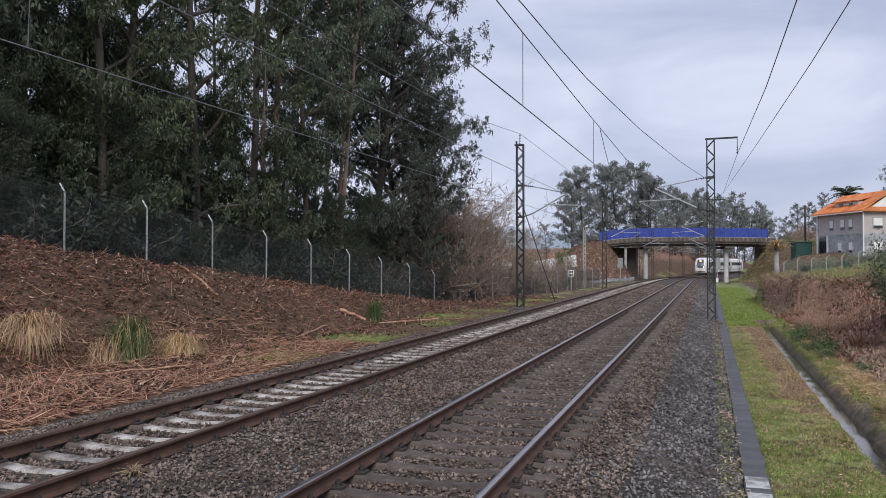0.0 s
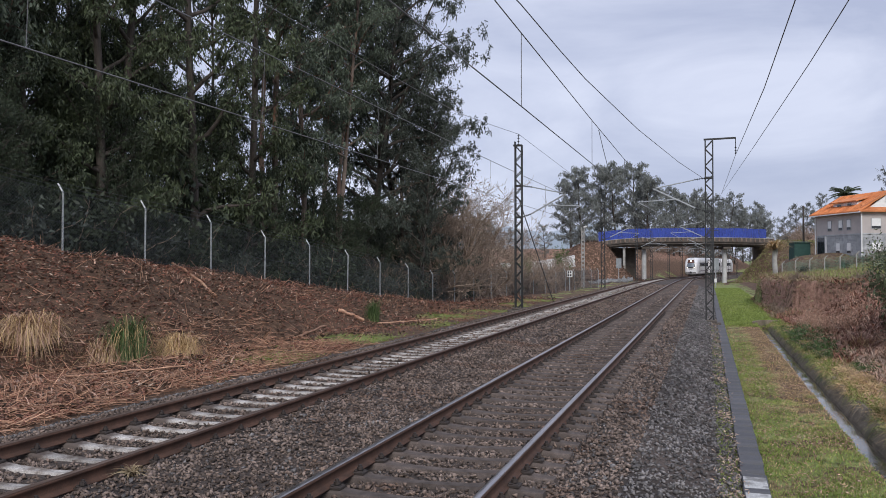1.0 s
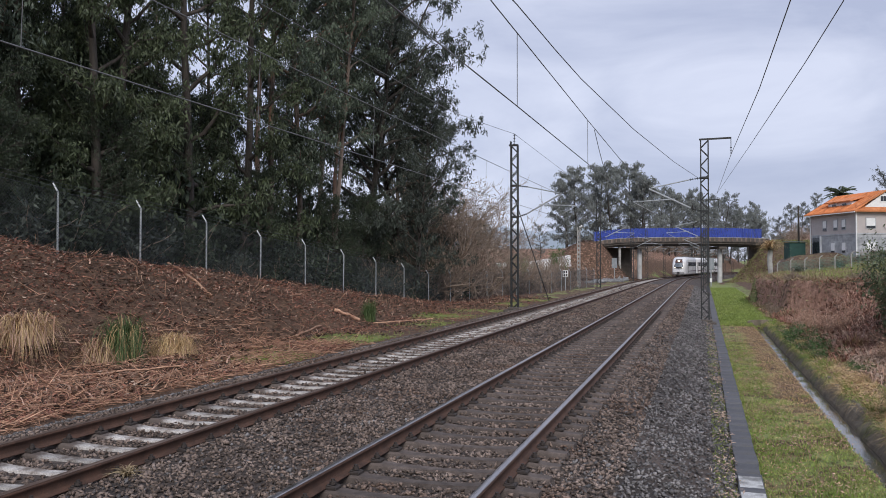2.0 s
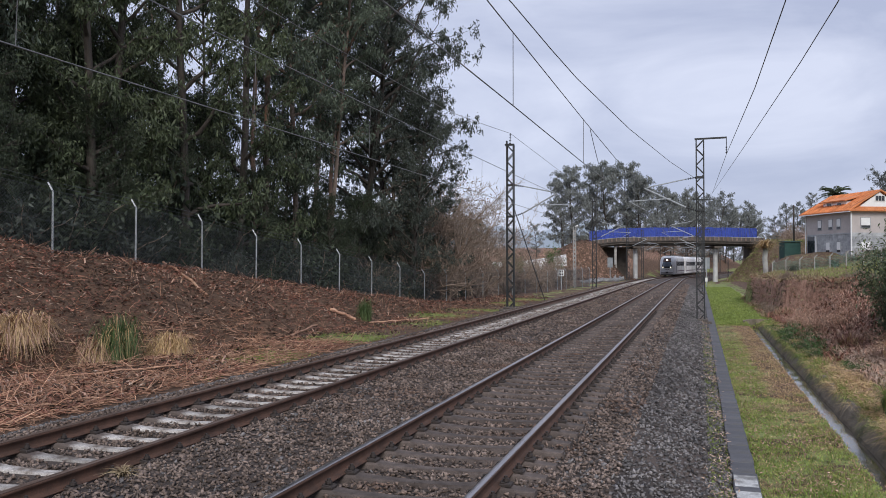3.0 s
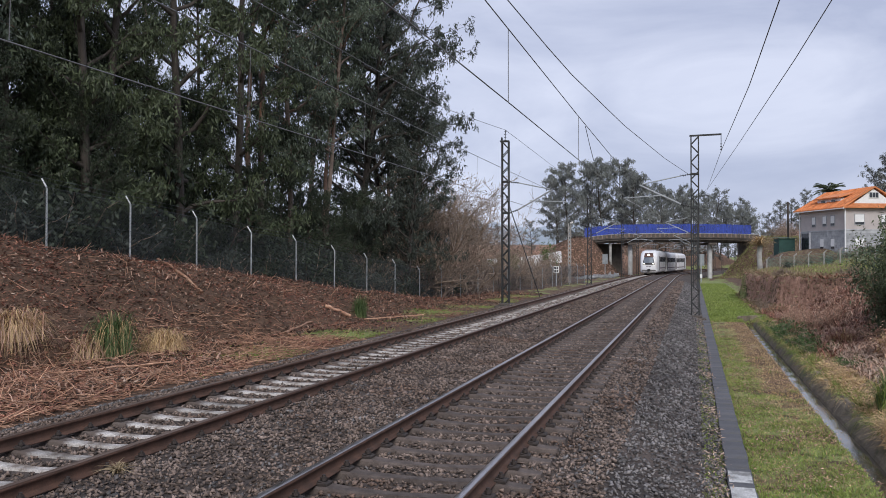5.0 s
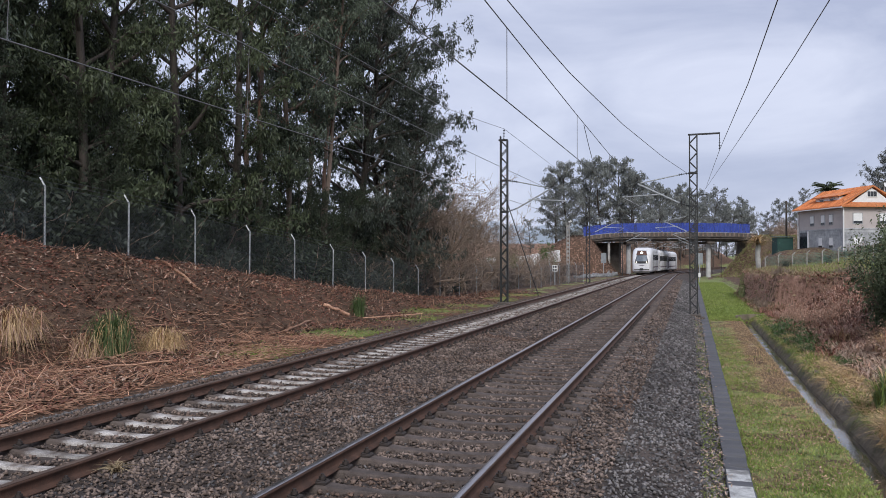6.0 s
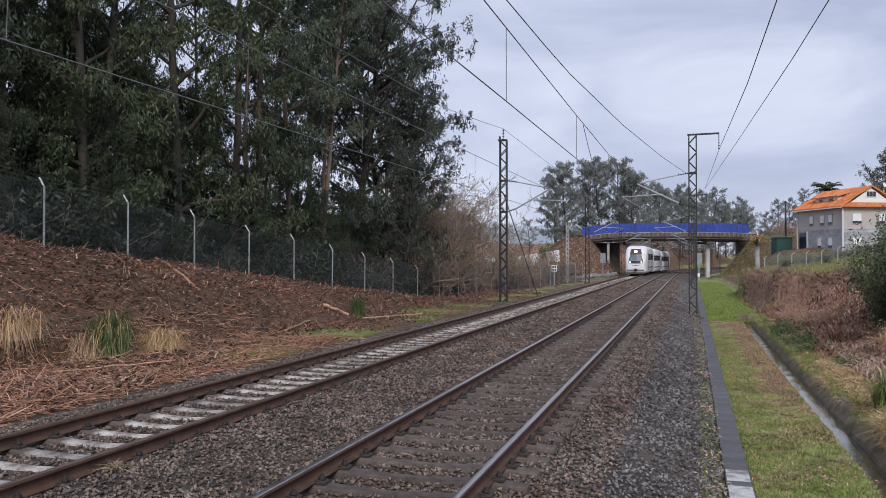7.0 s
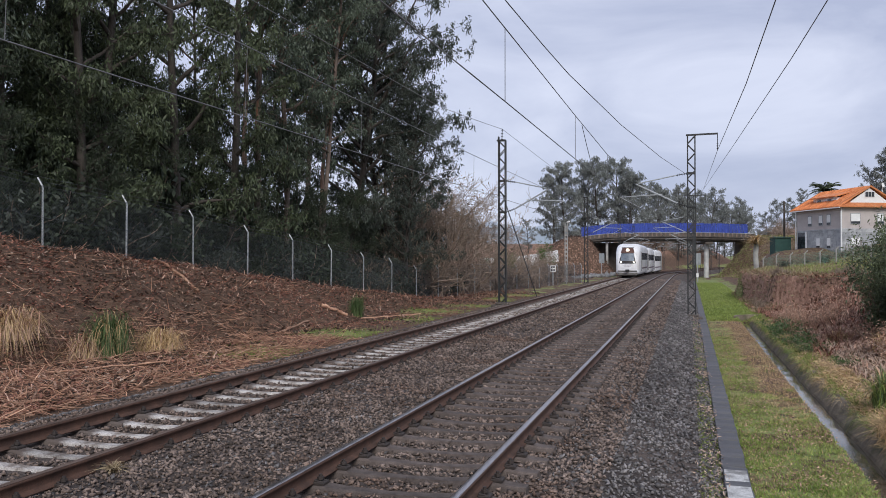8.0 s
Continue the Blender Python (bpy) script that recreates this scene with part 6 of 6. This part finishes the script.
stuff("path_grass", turf(52000, 0.78, 2.4, 8.5, 34, 0.062, 0.015, lambda x, y: 0.6 + 0.5 * wob(x, y, 2.4) - 0.75 * sstep(x, 1.3, 1.8) * sstep(y, 14, 22)), M_GRASS, "short green grass on the path", "grass")
stuff("dry_path_grass", turf(36000, 0.78, 2.42, 8.5, 42, 0.045, 0.013, lambda x, y: 0.25 + 0.75 * sstep(x, 1.2, 1.7) * sstep(y, 13, 20)), M_STRAW, "short dry grass on the path", "grass")
stuff("edge_grass", turf(7000, 0.12, 0.50, 8.5, 40, 0.06, 0.011), M_GRASS, "grass fringe along the cable trough", "grass")
stuff("mound_grass", turf(22000, 0.8, 3.8, 42, 110, 0.12, 0.03, None, 1.5), M_GRASS, "bright grass beyond the channel", "grass")
stuff("terrace_grass", turf(20000, 3.6, 20.0, 58, 112, 0.26, 0.04, lambda x, y: terrace_edge(x, y, 0.7) * 0.9, 1.0), M_GRASS, "rough grass on the garden terrace", "grass")
stuff("terrace_straw", turf(26000, 3.6, 20.0, 58, 112, 0.34, 0.045, lambda x, y: terrace_edge(x, y, 0.2) * (0.5 + 0.5 * wob(x, y, 0.3, 9)), 1.0), M_STRAWDULL, "dry grass on the garden terrace", "grass")
stuff("verge_grass", turf(20000, -13.0, -10.5, 16, 62, 0.10, 0.022, lambda x, y: 0.18 + 0.8 * wob(x, y, 0.6, 3), 1.3), M_GRASS, "patches of green grass on the verge", "grass")
stuff("channel_grass", turf(12000, 3.1, 4.6, 12, 40, 0.10, 0.02, lambda x, y: 0.5 + 0.6 * wob(x, y, 0.9, 7)), M_GRASS, "grass along the channel wall", "grass")
stuff("path_fringe", turf(6000, 0.70, 0.86, 8.5, 42, 0.07, 0.012, lambda x, y: 0.5 + 0.8 * wob(x, y, 1.9, 31)), M_GRASS, "grass growing over the edge of the cable trough", "grass")
stuff("path_leaves", litter_geo(15000, 0.78, 2.4, 9, 42, 0.042, wide=0.3, keep=lambda x, y: 0.4 + 0.6 * wob(x, y, 1.3, 5)), M_FERN, "fallen brown leaves on the path", "leaf litter")
stuff("path_straw", turf(30000, 0.80, 2.42, 8.5, 40, 0.05, 0.016, lambda x, y: 0.4 + 0.9 * wob(x, y, 1.7, 15)), M_STRAWDULL, "dull dry grass on the path", "grass")
stuff("channel_moss", turf(12000, 3.05, 3.45, 9, 43, 0.13, 0.022, lambda x, y: 0.5 + 0.7 * wob(x, y, 1.2, 21)), M_GRASS, "moss and grass hanging over the channel edge", "grass")
def overhang(n, y0, y1, reach, wide, keep):
    """Blades that hang over the channel wall."""
    y = y0 + (y1 - y0) * rs.uniform(0, 1, n) ** 1.4
    y = y[keep(y) > rs.uniform(0, 1, n)]
    k = len(y)
    P = np.stack([rs.uniform(3.0, 3.3, k), y, rs.uniform(-0.88, -0.80, k)], 1)
    D = np.stack([-rs.uniform(0.1, 1.0, k) * reach, rs.normal(size=k) * reach * 0.6, np.zeros(k)], 1)
    return arcs_np(P, D, rs.uniform(0.02, 0.16, k), np.full(k, wide), rs, 4, (2.2, 4.6))


stuff("overhanging_grass", overhang(9000, 12, 44, 0.2, 0.016, lambda y: 0.15 + 0.7 * sstep(y, 20, 30) + 0.3 * wob(1.0, y, 1.1, 2)), M_GRASS, "green grass hanging over the channel wall", "grass")
stuff("overhanging_straw", overhang(6500, 10, 44, 0.24, 0.014, lambda y: 0.3 + 0.15 * sstep(y, 15, 20) + 0.5 * wob(2.0, y, 0.9, 5)), M_STRAW, "dry grass hanging over the channel wall", "grass")
stuff("flattened_straw", frond_geo(15000, 3.2, 5.2, 11, 25, 0.26, 0.05, 0.024, 1.2, lambda x, y: 0.65 + 0.5 * wob(x, y, 0.8, 13)), M_STRAW, "flattened dry grass beside the channel", "grass")
stuff("channel_edge_litter", litter_geo(6500, 3.0, 3.8, 9, 43, 0.06, wide=0.35, flatness=0.6), M_FERN, "brown leaves caught along the channel edge", "leaf litter")
stuff("trough_leaves", litter_geo(9000, -0.02, 0.5, 9, 45, 0.055, wide=0.3, keep=lambda x, y: (0.25 + 0.9 * wob(x, y, 1.6, 44)) * sstep(x, 0.0, 0.3)), M_PALELITTER, "fallen pale leaves along the cable trough", "leaf litter")

# ---- scrub on the bank over the channel ----
stuff("channel_straw", turf(34000, 3.1, 5.4, 11, 42, 0.13, 0.018, lambda x, y: 0.6 + 0.6 * wob(x, y, 0.7, 12)), M_STRAW, "dry straw-coloured grass over the channel", "grass")
stuff("pink_fronds", frond_geo(5500, 4.0, 7.0, 20, 27.5, 0.30, 0.22, 0.04, 1.0), M_PALELITTER, "pale dead leaves on the bank over the channel", "leaf litter")
stuff("bracken_fronds", frond_geo(14000, 3.9, 10.5, 19, 46, 0.36, 0.28, 0.04, 1.0), M_FERN, "dead brown bracken on the bank over the channel", "leaf litter")
stuff("rusty_fronds", frond_geo(10000, 3.6, 11.0, 26, 52, 0.40, 0.28, 0.05, 1.0), M_LITTER, "rust-brown dead fronds on the far bank", "leaf litter")
stuff("bracken_dark_litter", litter_geo(6000, 3.9, 10.5, 20, 50, 0.12, wide=0.5, flatness=0.6), M_DARKLITTER, "dark rotting bracken on the bank over the channel", "leaf litter")
stuff("bracken_stems", stick_geo(1500, 3.8, 10, 16, 50, 0.5, 0.008, 0.9), M_STICK, "dead stems on the bank over the channel", "twigs")

SCRUB = [tagged(make_shrub("bramble_bush", 51, 0.9, 0.7, 1500, 0.10, M_IVY), "low green bramble by the channel wall", "bush", group="brambles"),
         tagged(make_shrub("dead_bracken", 52, 1.1, 1.0, 2000, 0.10, M_FERN, -0.6), "clump of dead brown bracken on the bank", "bracken", group="dead bracken")]
spots = [(0, 3.5, 30, 0, 0.9), (0, 3.4, 33.5, 80, 0.9), (0, 3.6, 27.5, 50, 0.7), (0, 3.6, 36, 10, 0.9), (0, 4.0, 24, 130, 0.6)]
for i in range(34):
    spots.append((1, rs.uniform(4.2, 9.5), rs.uniform(20, 48), rs.uniform(0, 360), rs.uniform(0.45, 0.85)))
scatter(SCRUB, spots)

for x, y, k in ((12.5, 141, 0.55), (14.5, 146, 0.65), (17.0, 150, 0.7), (11.0, 149, 0.5)):
    c = copy_thing(BARE[0], pose(x, y, float(ground_z(x, y)), 0, 0, 70 * x))
    c.scale = (k, k, k)
BUSH = [tagged(make_shrub("evergreen_bush", 61, 1.35, 3.0, 11500, 0.14, M_LEAF_BUSH, -0.45), "large dark evergreen bush on the bank", "bush", group="evergreen bushes")]
scatter(BUSH, [(0, 5.75, 27.4, 0, 0.92), (0, 6.1, 25.4, 90, 0.9), (0, 6.7, 29.2, 200, 1.05), (0, 7.6, 28.4, 250, 1.05)])
BRUSH = [tagged(make_bare("thorn_brush", 33, 1.9, 0.5, 3, 9, 0), "bare thorny brush on the red soil bank", "brush", group="thorn brush")]
spots = [(0, rs.uniform(3.6, 10.5), rs.uniform(49, 56), rs.uniform(0, 360), rs.uniform(0.3, 0.6)) for _ in range(14)]
scatter(BRUSH, spots)
for i in range(24):
    y = 176 + i * 5.0
    p, a = track_point(-15 - rs.uniform(0, 8), y)
    c = copy_thing(BARE[1], pose(p.x, p.y, float(ground_z(p.x, p.y)), 0, 0, rs.uniform(0, 360)))
    s = rs.uniform(0.9, 1.5)
    c.scale = (s, s, s)
for i in range(16):
    p, a = track_point(8 + rs.uniform(0, 12), 168 + i * 5)
    c = copy_thing(BARE[1], pose(p.x, p.y, float(ground_z(p.x, p.y)), 0, 0, rs.uniform(0, 360)))
    s = rs.uniform(0.7, 1.1)
    c.scale = (s, s, s)


# ---- ballast stones ----
def bed_z(u):
    return np.interp(u, [p[0] for p in BED], [p[1] for p in BED])


def ballast(x0, x1, y0, y1, dens, size):
    n = int((x1 - x0) * (y1 - y0) * dens)
    x, y = rs.uniform(x0, x1, n), rs.uniform(y0, y1, n)
    ok = (x > -1.12 * y - 1.0) | (y < 4.5)
    for off, ph in ((LEFT_X, 0.1), (RIGHT_X, 0.35)):
        du = np.abs(x - off)
        ds = np.abs((y - 2.0 - ph + 0.3) % 0.6 - 0.3)
        if off == LEFT_X:
            ok &= ~((du < 1.0) & (ds < 0.15))
        else:
            ok &= ~((du < 1.33) & (ds < np.where(du < 0.74, 0.075, 0.13)))
        ok &= ~(np.abs(du - GAUGE) < 0.11)
    x, y = x[ok], y[ok]
    n = len(x)
    s = size * rs.uniform(0.6, 1.35, n)
    z = bed_z(x) + rs.uniform(-0.02, 0.034, n)
    return stones_np(np.stack([x, y, z], 1), s, rs)


stuff("ballast_stones", join_np([ballast(-9.0, -0.9, -6, 4.5, 130, 0.075), ballast(-9.0, -0.9, 4.5, 13, 520, 0.062), ballast(-9.0, -0.9, 13, 24, 290, 0.076), ballast(-9.0, -0.9, 24, 50, 80, 0.105), ballast(-9.0, -0.9, 50, 95, 24, 0.16)]), M_BALLAST, "rust-dusted crushed stone ballast", "ballast")
stuff("grey_ballast_stones", join_np([ballast(-0.9, 0.42, -6, 4.5, 150, 0.075), ballast(-0.9, 0.42, 4.5, 16, 340, 0.066), ballast(-0.9, 0.42, 16, 50, 190, 0.085), ballast(-0.9, 0.42, 50, 95, 50, 0.14), ballast(-10.3, -9.0, 8, 26, 240, 0.08), ballast(-10.3, -9.0, 26, 46, 120, 0.095), ballast(-6.5, -3.5, 4.5, 14, 40, 0.066), ballast(-1.8, -0.9, 4.5, 30, 50, 0.07)]), M_BALLAST_G, "grey crushed stone ballast on the shoulders", "ballast")


# ---- rough growth on the bridge embankments ----
def slope_spots(n, a0, a1, d0, d1):
    a, d = rs.uniform(a0, a1, n), rs.uniform(d0, d1, n)
    return BRIDGE_C.x + BRIDGE_T.x * a + BRIDGE_N.x * d, BRIDGE_C.y + BRIDGE_T.y * a + BRIDGE_N.y * d


def slope_cover(n, a0, a1, d0, d1, size, wide):
    x, y = slope_spots(n, a0, a1, d0, d1)
    P = on_ground(x, y, 0.02)
    D = rs.normal(size=(n, 3)) * np.array([1, 1, 0.7]) + np.array([0, 0, 0.3])
    D = D / np.linalg.norm(D, axis=1)[:, None] * (size * rs.uniform(0.4, 1.4, n))[:, None]
    return blades_np(P, D, wide * np.linalg.norm(D, axis=1), rs)


stuff("embankment_litter", slope_cover(2500, -34, -8, -17, -3, 0.3, 0.15), M_LITTER, "brown dead growth on the red embankment", "leaf litter")
stuff("embankment_dark_litter", slope_cover(14000, -34, -8, -17, -3, 0.3, 0.25), M_DARKLITTER, "dark rotting growth on the red embankment", "leaf litter")
stuff("embankment_straw", slope_cover(16000, 7.5, 24, -19, -3, 0.4, 0.2), M_STRAWDULL, "dry straw growth on the embankment by the pier", "grass")
stuff("embankment_green", slope_cover(11000, 7.5, 24, -21, -3, 0.35, 0.2), M_GRASS, "rough grass on the embankment by the pier", "grass")
stuff("cutting_roots", frond_geo(2200, 3.4, 8.5, 46, 72, 0.35, 0.15, 0.05, 1.0), M_LITTER, "rusty dead growth hanging on the soil bank", "leaf litter")
stuff("cutting_straw", litter_geo(9000, 3.4, 8.0, 48, 74, 0.2, wide=0.3, flatness=0.9), M_STRAWDULL, "dry growth on the red soil bank", "grass")
for i in range(16):
    f = i / 15
    x, y = 8.8 + 12.0 * f + rs.uniform(-0.6, 0.6), 113.5 - 6.0 * f + rs.uniform(-1, 1)
    c = copy_thing(BARE[1] if i % 3 else UNDER[1], pose(x, y, float(ground_z(x, y)), 0, 0, rs.uniform(0, 360)))
    k = rs.uniform(0.35, 0.55) if i % 3 else rs.uniform(0.6, 0.9)
    c.scale = (k, k, k)
# ---- smaller things along the line ----
def post_sign(name, x, y, z, h, w, hs, mat, label, bars=False, post=0.05):
    th = thing(name, label, "sign", pose(x, y, z, 0, 0, 12))
    part("post", bar(bmesh.new(), (0, 0, -0.4), (0, 0, h), post, 8), M_GALV, th)
    part("panel", box(bmesh.new(), -w / 2, w / 2, -0.08, -0.05, h - hs, h, 0.008), mat, th)
    if bars:
        for i, (a, b) in enumerate(((0.58, 0.9), (0.12, 0.42))):
            part("mark", box(bmesh.new(), -w * 0.32, -w * 0.06, -0.087, -0.075, h - hs + hs * a, h - hs + hs * b), M_BLACK, th)
            part("mark", box(bmesh.new(), w * 0.06, w * 0.32, -0.087, -0.075, h - hs + hs * a, h - hs + hs * b), M_BLACK, th)
    return th


post_sign("marker_sign", -12.6, 78.5, float(ground_z(-12.6, 78.5)), 1.9, 0.52, 0.6, M_SIGN, "square white marker sign with black bars on a post", True)
post_sign("signal_board", -12.86, 126.7, float(ground_z(-12.86, 126.7)), 3.6, 0.8, 1.5, M_SIGNGREY, "grey board on a post by the bridge")
post_sign("signal_board", 1.1, 125.8, float(ground_z(1.1, 125.8)), 4.0, 0.9, 1.7, M_SIGNGREY, "grey cabinet board on a post by the bridge pier", post=0.09)
post_sign("marker_sign", 0.95, 112.0, float(ground_z(0.95, 112)), 1.2, 0.3, 0.5, M_SIGN, "small white marker by the cable trough")


def build_pierced_pole(x, y, h):
    """A concrete pole pierced by a row of holes."""
    th = thing("concrete_pole", "pierced concrete pole beside the line", "pole", pose(x, y, float(ground_z(x, y))))
    for s in (-1, 1):
        part("flange", box(bmesh.new(), s * 0.13 - 0.04, s * 0.13 + 0.04, -0.1, 0.1, -0.5, h, 0.01), M_CONC, th)
    for i in range(int(h / 0.45)):
        part("web", box(bmesh.new(), -0.1, 0.1, -0.08, 0.08, i * 0.45, i * 0.45 + 0.22), M_CONC, th)
    part("lamp", bar(bmesh.new(), (0.1, 0, h), (0.35, -0.1, h + 0.12), 0.1, 8), M_SIGN, th)
    return th


build_pierced_pole(-12.7, 88.1, 6.4)


def build_utility_pole(x, y, z, h):
    th = thing("utility_pole", "dark wooden utility pole beside the house", "pole", pose(x, y, z))
    part("shaft", bar(bmesh.new(), (0, 0, -1), (0, 0, h), 0.17, 10, 0.12), M_BARK_DARK, th)
    return th


build_utility_pole(13.05, 127.1, 3.2, 7.2)


def build_shed():
    th = thing("garden_shed", "dark green sheet-metal shed beside the house", "shed", pose(12.6, 124.2, 3.2, 0, 0, 14))
    part("wall", box(bmesh.new(), -1.1, 1.1, 0, 2.2, -1.5, 1.85, 0.03), M_GREENMESH, th)
    part("roof", flat(bmesh.new(), (0, -0.2, 1.91), (0, 2.4, 2.05), 2.5, 0.08), M_GREENMESH, th)
    return th


build_shed()


def build_dead_palm(x, y):
    z = float(ground_z(x, y))
    r = np.random.RandomState(8)
    th = thing("dead_palm", "dead palm stump with hanging dry fronds", "palm", pose(x, y, z))
    part_mesh("trunk", np_mesh("trunk", *tube_path_np([(0, 0, -0.6), (0.05, 0, 1.2), (-0.05, 0, 2.6), (0.1, 0, 3.9)], 0.3, 9)), M_CONC, th)
    for k in range(22):
        az = k * 2.4
        n = 26
        D = np.stack([np.cos(az) + r.normal(size=n) * 0.2, np.sin(az) + r.normal(size=n) * 0.2, np.zeros(n)], 1) * r.uniform(0.7, 2.3, (n, 1))
        P = np.tile(np.array([[0.05, 0, 3.8]]), (n, 1))
        part_mesh("frond", np_mesh("frond", *arcs_np(P, D, r.uniform(-0.2, 1.3, n), np.full(n, 0.13), r, 5)), M_STRAW if k % 3 else M_STRAWDULL, th)
    return th


build_dead_palm(7.6, 104.8)


def build_garden_fence():
    th = thing("garden_fence", "concrete-post garden fence with green mesh below the house", "fence")
    a, b = Vector((8.3, 103.5, 0)), Vector((21.0, 84.0, 0))
    n = 11
    pts = [a.lerp(b, i / (n - 1)) for i in range(n)]
    for p in pts:
        z = float(ground_z(p.x, p.y))
        bm = bmesh.new()
        flat(bm, (p.x, p.y, z - 0.3), (p.x, p.y, z + 1.5), 0.11, 0.11, up=(0, 1, 0))
        flat(bm, (p.x, p.y, z + 1.46), (p.x + 0.28, p.y - 0.1, z + 1.75), 0.1, 0.1)
        part("post", bm, M_CONC, th, "bent concrete post")
    for p, q in zip(pts, pts[1:]):
        segs = []
        L = (q - p).length
        for i in range(int(L / 0.16)):
            f = i * 0.16 / L
            c = p.lerp(q, f)
            z = float(ground_z(c.x, c.y))
            segs.append(((c.x, c.y, z), (c.x, c.y, z + 1.4), 0.01, 0.01))
        za, zb = float(ground_z(p.x, p.y)), float(ground_z(q.x, q.y))
        for h in np.arange(0.15, 1.45, 0.16):
            segs.append(((p.x, p.y, za + h), (q.x, q.y, zb + h), 0.01, 0.01))
        part_mesh("mesh_panel", np_mesh("mesh_panel", *tubes_np(segs, 3)), M_PALEGREEN, th, "pale green mesh")
    return th


M_PALEGREEN = material("pale_green_mesh", (0.16, 0.30, 0.22), (0.22, 0.38, 0.28), 0.6, bump=0)
build_garden_fence()
for x, y, k in ((9.4, 92.0, 0.55), (14.0, 96.0, 0.5)):
    c = copy_thing(UNDER[1], pose(x, y, float(ground_z(x, y)), 0, 0, 60 * x))
    c.scale = (k, k, k)


def build_road_wall():
    th = thing("road_wall", "low white wall along the road beyond the fence", "wall")
    pts = [(-31.5, 125), (-26, 131), (-21.5, 139)]
    for (xa, ya), (xb, yb) in zip(pts, pts[1:]):
        za, zb = 1.2, 2.6
        bm = flat(bmesh.new(), (xa, ya, za if ya < 130 else 1.6), (xb, yb, 1.6 if ya < 130 else 2.6), 0.3, 1.9)
        part("wall_length", bm, M_WHITEPAINT, th)
    return th


build_road_wall()
TOPI = tagged(make_shrub("clipped_tree", 71, 1.5, 4.2, 2600, 0.28, M_LEAF_FRESH, 0.0), "young light-green tree beside the road", "tree")
TOPI.matrix_world = pose(-19.0, 111.0, float(ground_z(-19.0, 111)) + 0.2)
HEDGE = [tagged(make_shrub("hedge_shrub", 72, 2.2, 3.4, 3000, 0.3, M_LEAF_FRESH, -0.1), "light-green shrub beyond the fence", "shrub", group="green shrubs")]
scatter(HEDGE, [(0, -16.2, 72, 0, 0.75), (0, -18.0, 78, 80, 0.9), (0, -19.0, 90, 150, 0.9)])


# stones heaped at the foot of the embankment
def build_riprap():
    r = np.random.RandomState(9)
    n = 260
    x = r.uniform(-14.5, -11.6, n)
    y = 118 + (x + 14.5) * 4.5 + r.uniform(-9, 9, n)
    P = on_ground(x, y, 0.12)
    return stuff("heaped_stones", stones_np(P, r.uniform(0.5, 1.1, n), r), M_RUBBLE, "grey stones heaped at the foot of the embankment", "stones")


build_riprap()


# far hill, a plain ridge at the horizon, its haze painted by a faint glow
def build_hill():
    xs = np.linspace(-1500, -60, 60)
    V = []
    for x in xs:
        y = 1650 - x * 0.2
        h = 98 + 16 * math.sin(x * 0.006 + 1.0) + 9 * math.sin(x * 0.023) + 3 * math.sin(x * 0.11)
        h *= float(1 - sstep(x, -230, -70))
        V += [(x, y, -20), (x, y + 60, h * 0.7), (x, y + 160, h), (x, y + 500, -20)]
    Fc = [(i * 4 + j, i * 4 + j + 4, i * 4 + j + 5, i * 4 + j + 1) for i in range(len(xs) - 1) for j in range(3)]
    me = np_mesh("backdrop_hill", V, Fc)
    me.polygons.foreach_set("use_smooth", np.ones(len(me.polygons), bool))
    m = glow("haze_glow", (0.30, 0.36, 0.46), 0.75)
    m.node_tree.nodes["Principled BSDF"].inputs["Base Color"].default_value = (0.05, 0.06, 0.07, 1)
    return tagged(part_mesh("backdrop_hill", me, m), "blue-grey hill far away in the haze", "hill", kind="structure")


build_hill()
build_track(LEFT_X, M_SLEEPER_PALE, M_RAILTOP_DULL, "railway track with pale concrete sleepers and rusty rails", 0.1)
build_track(RIGHT_X, M_SLEEPER_OLD, M_RAILTOP, "railway track with brown dusty sleepers and shiny rails", 0.35)


def motions():
    for i, car in enumerate(TRAIN):
        walk(car, train_rows(i))


motions()
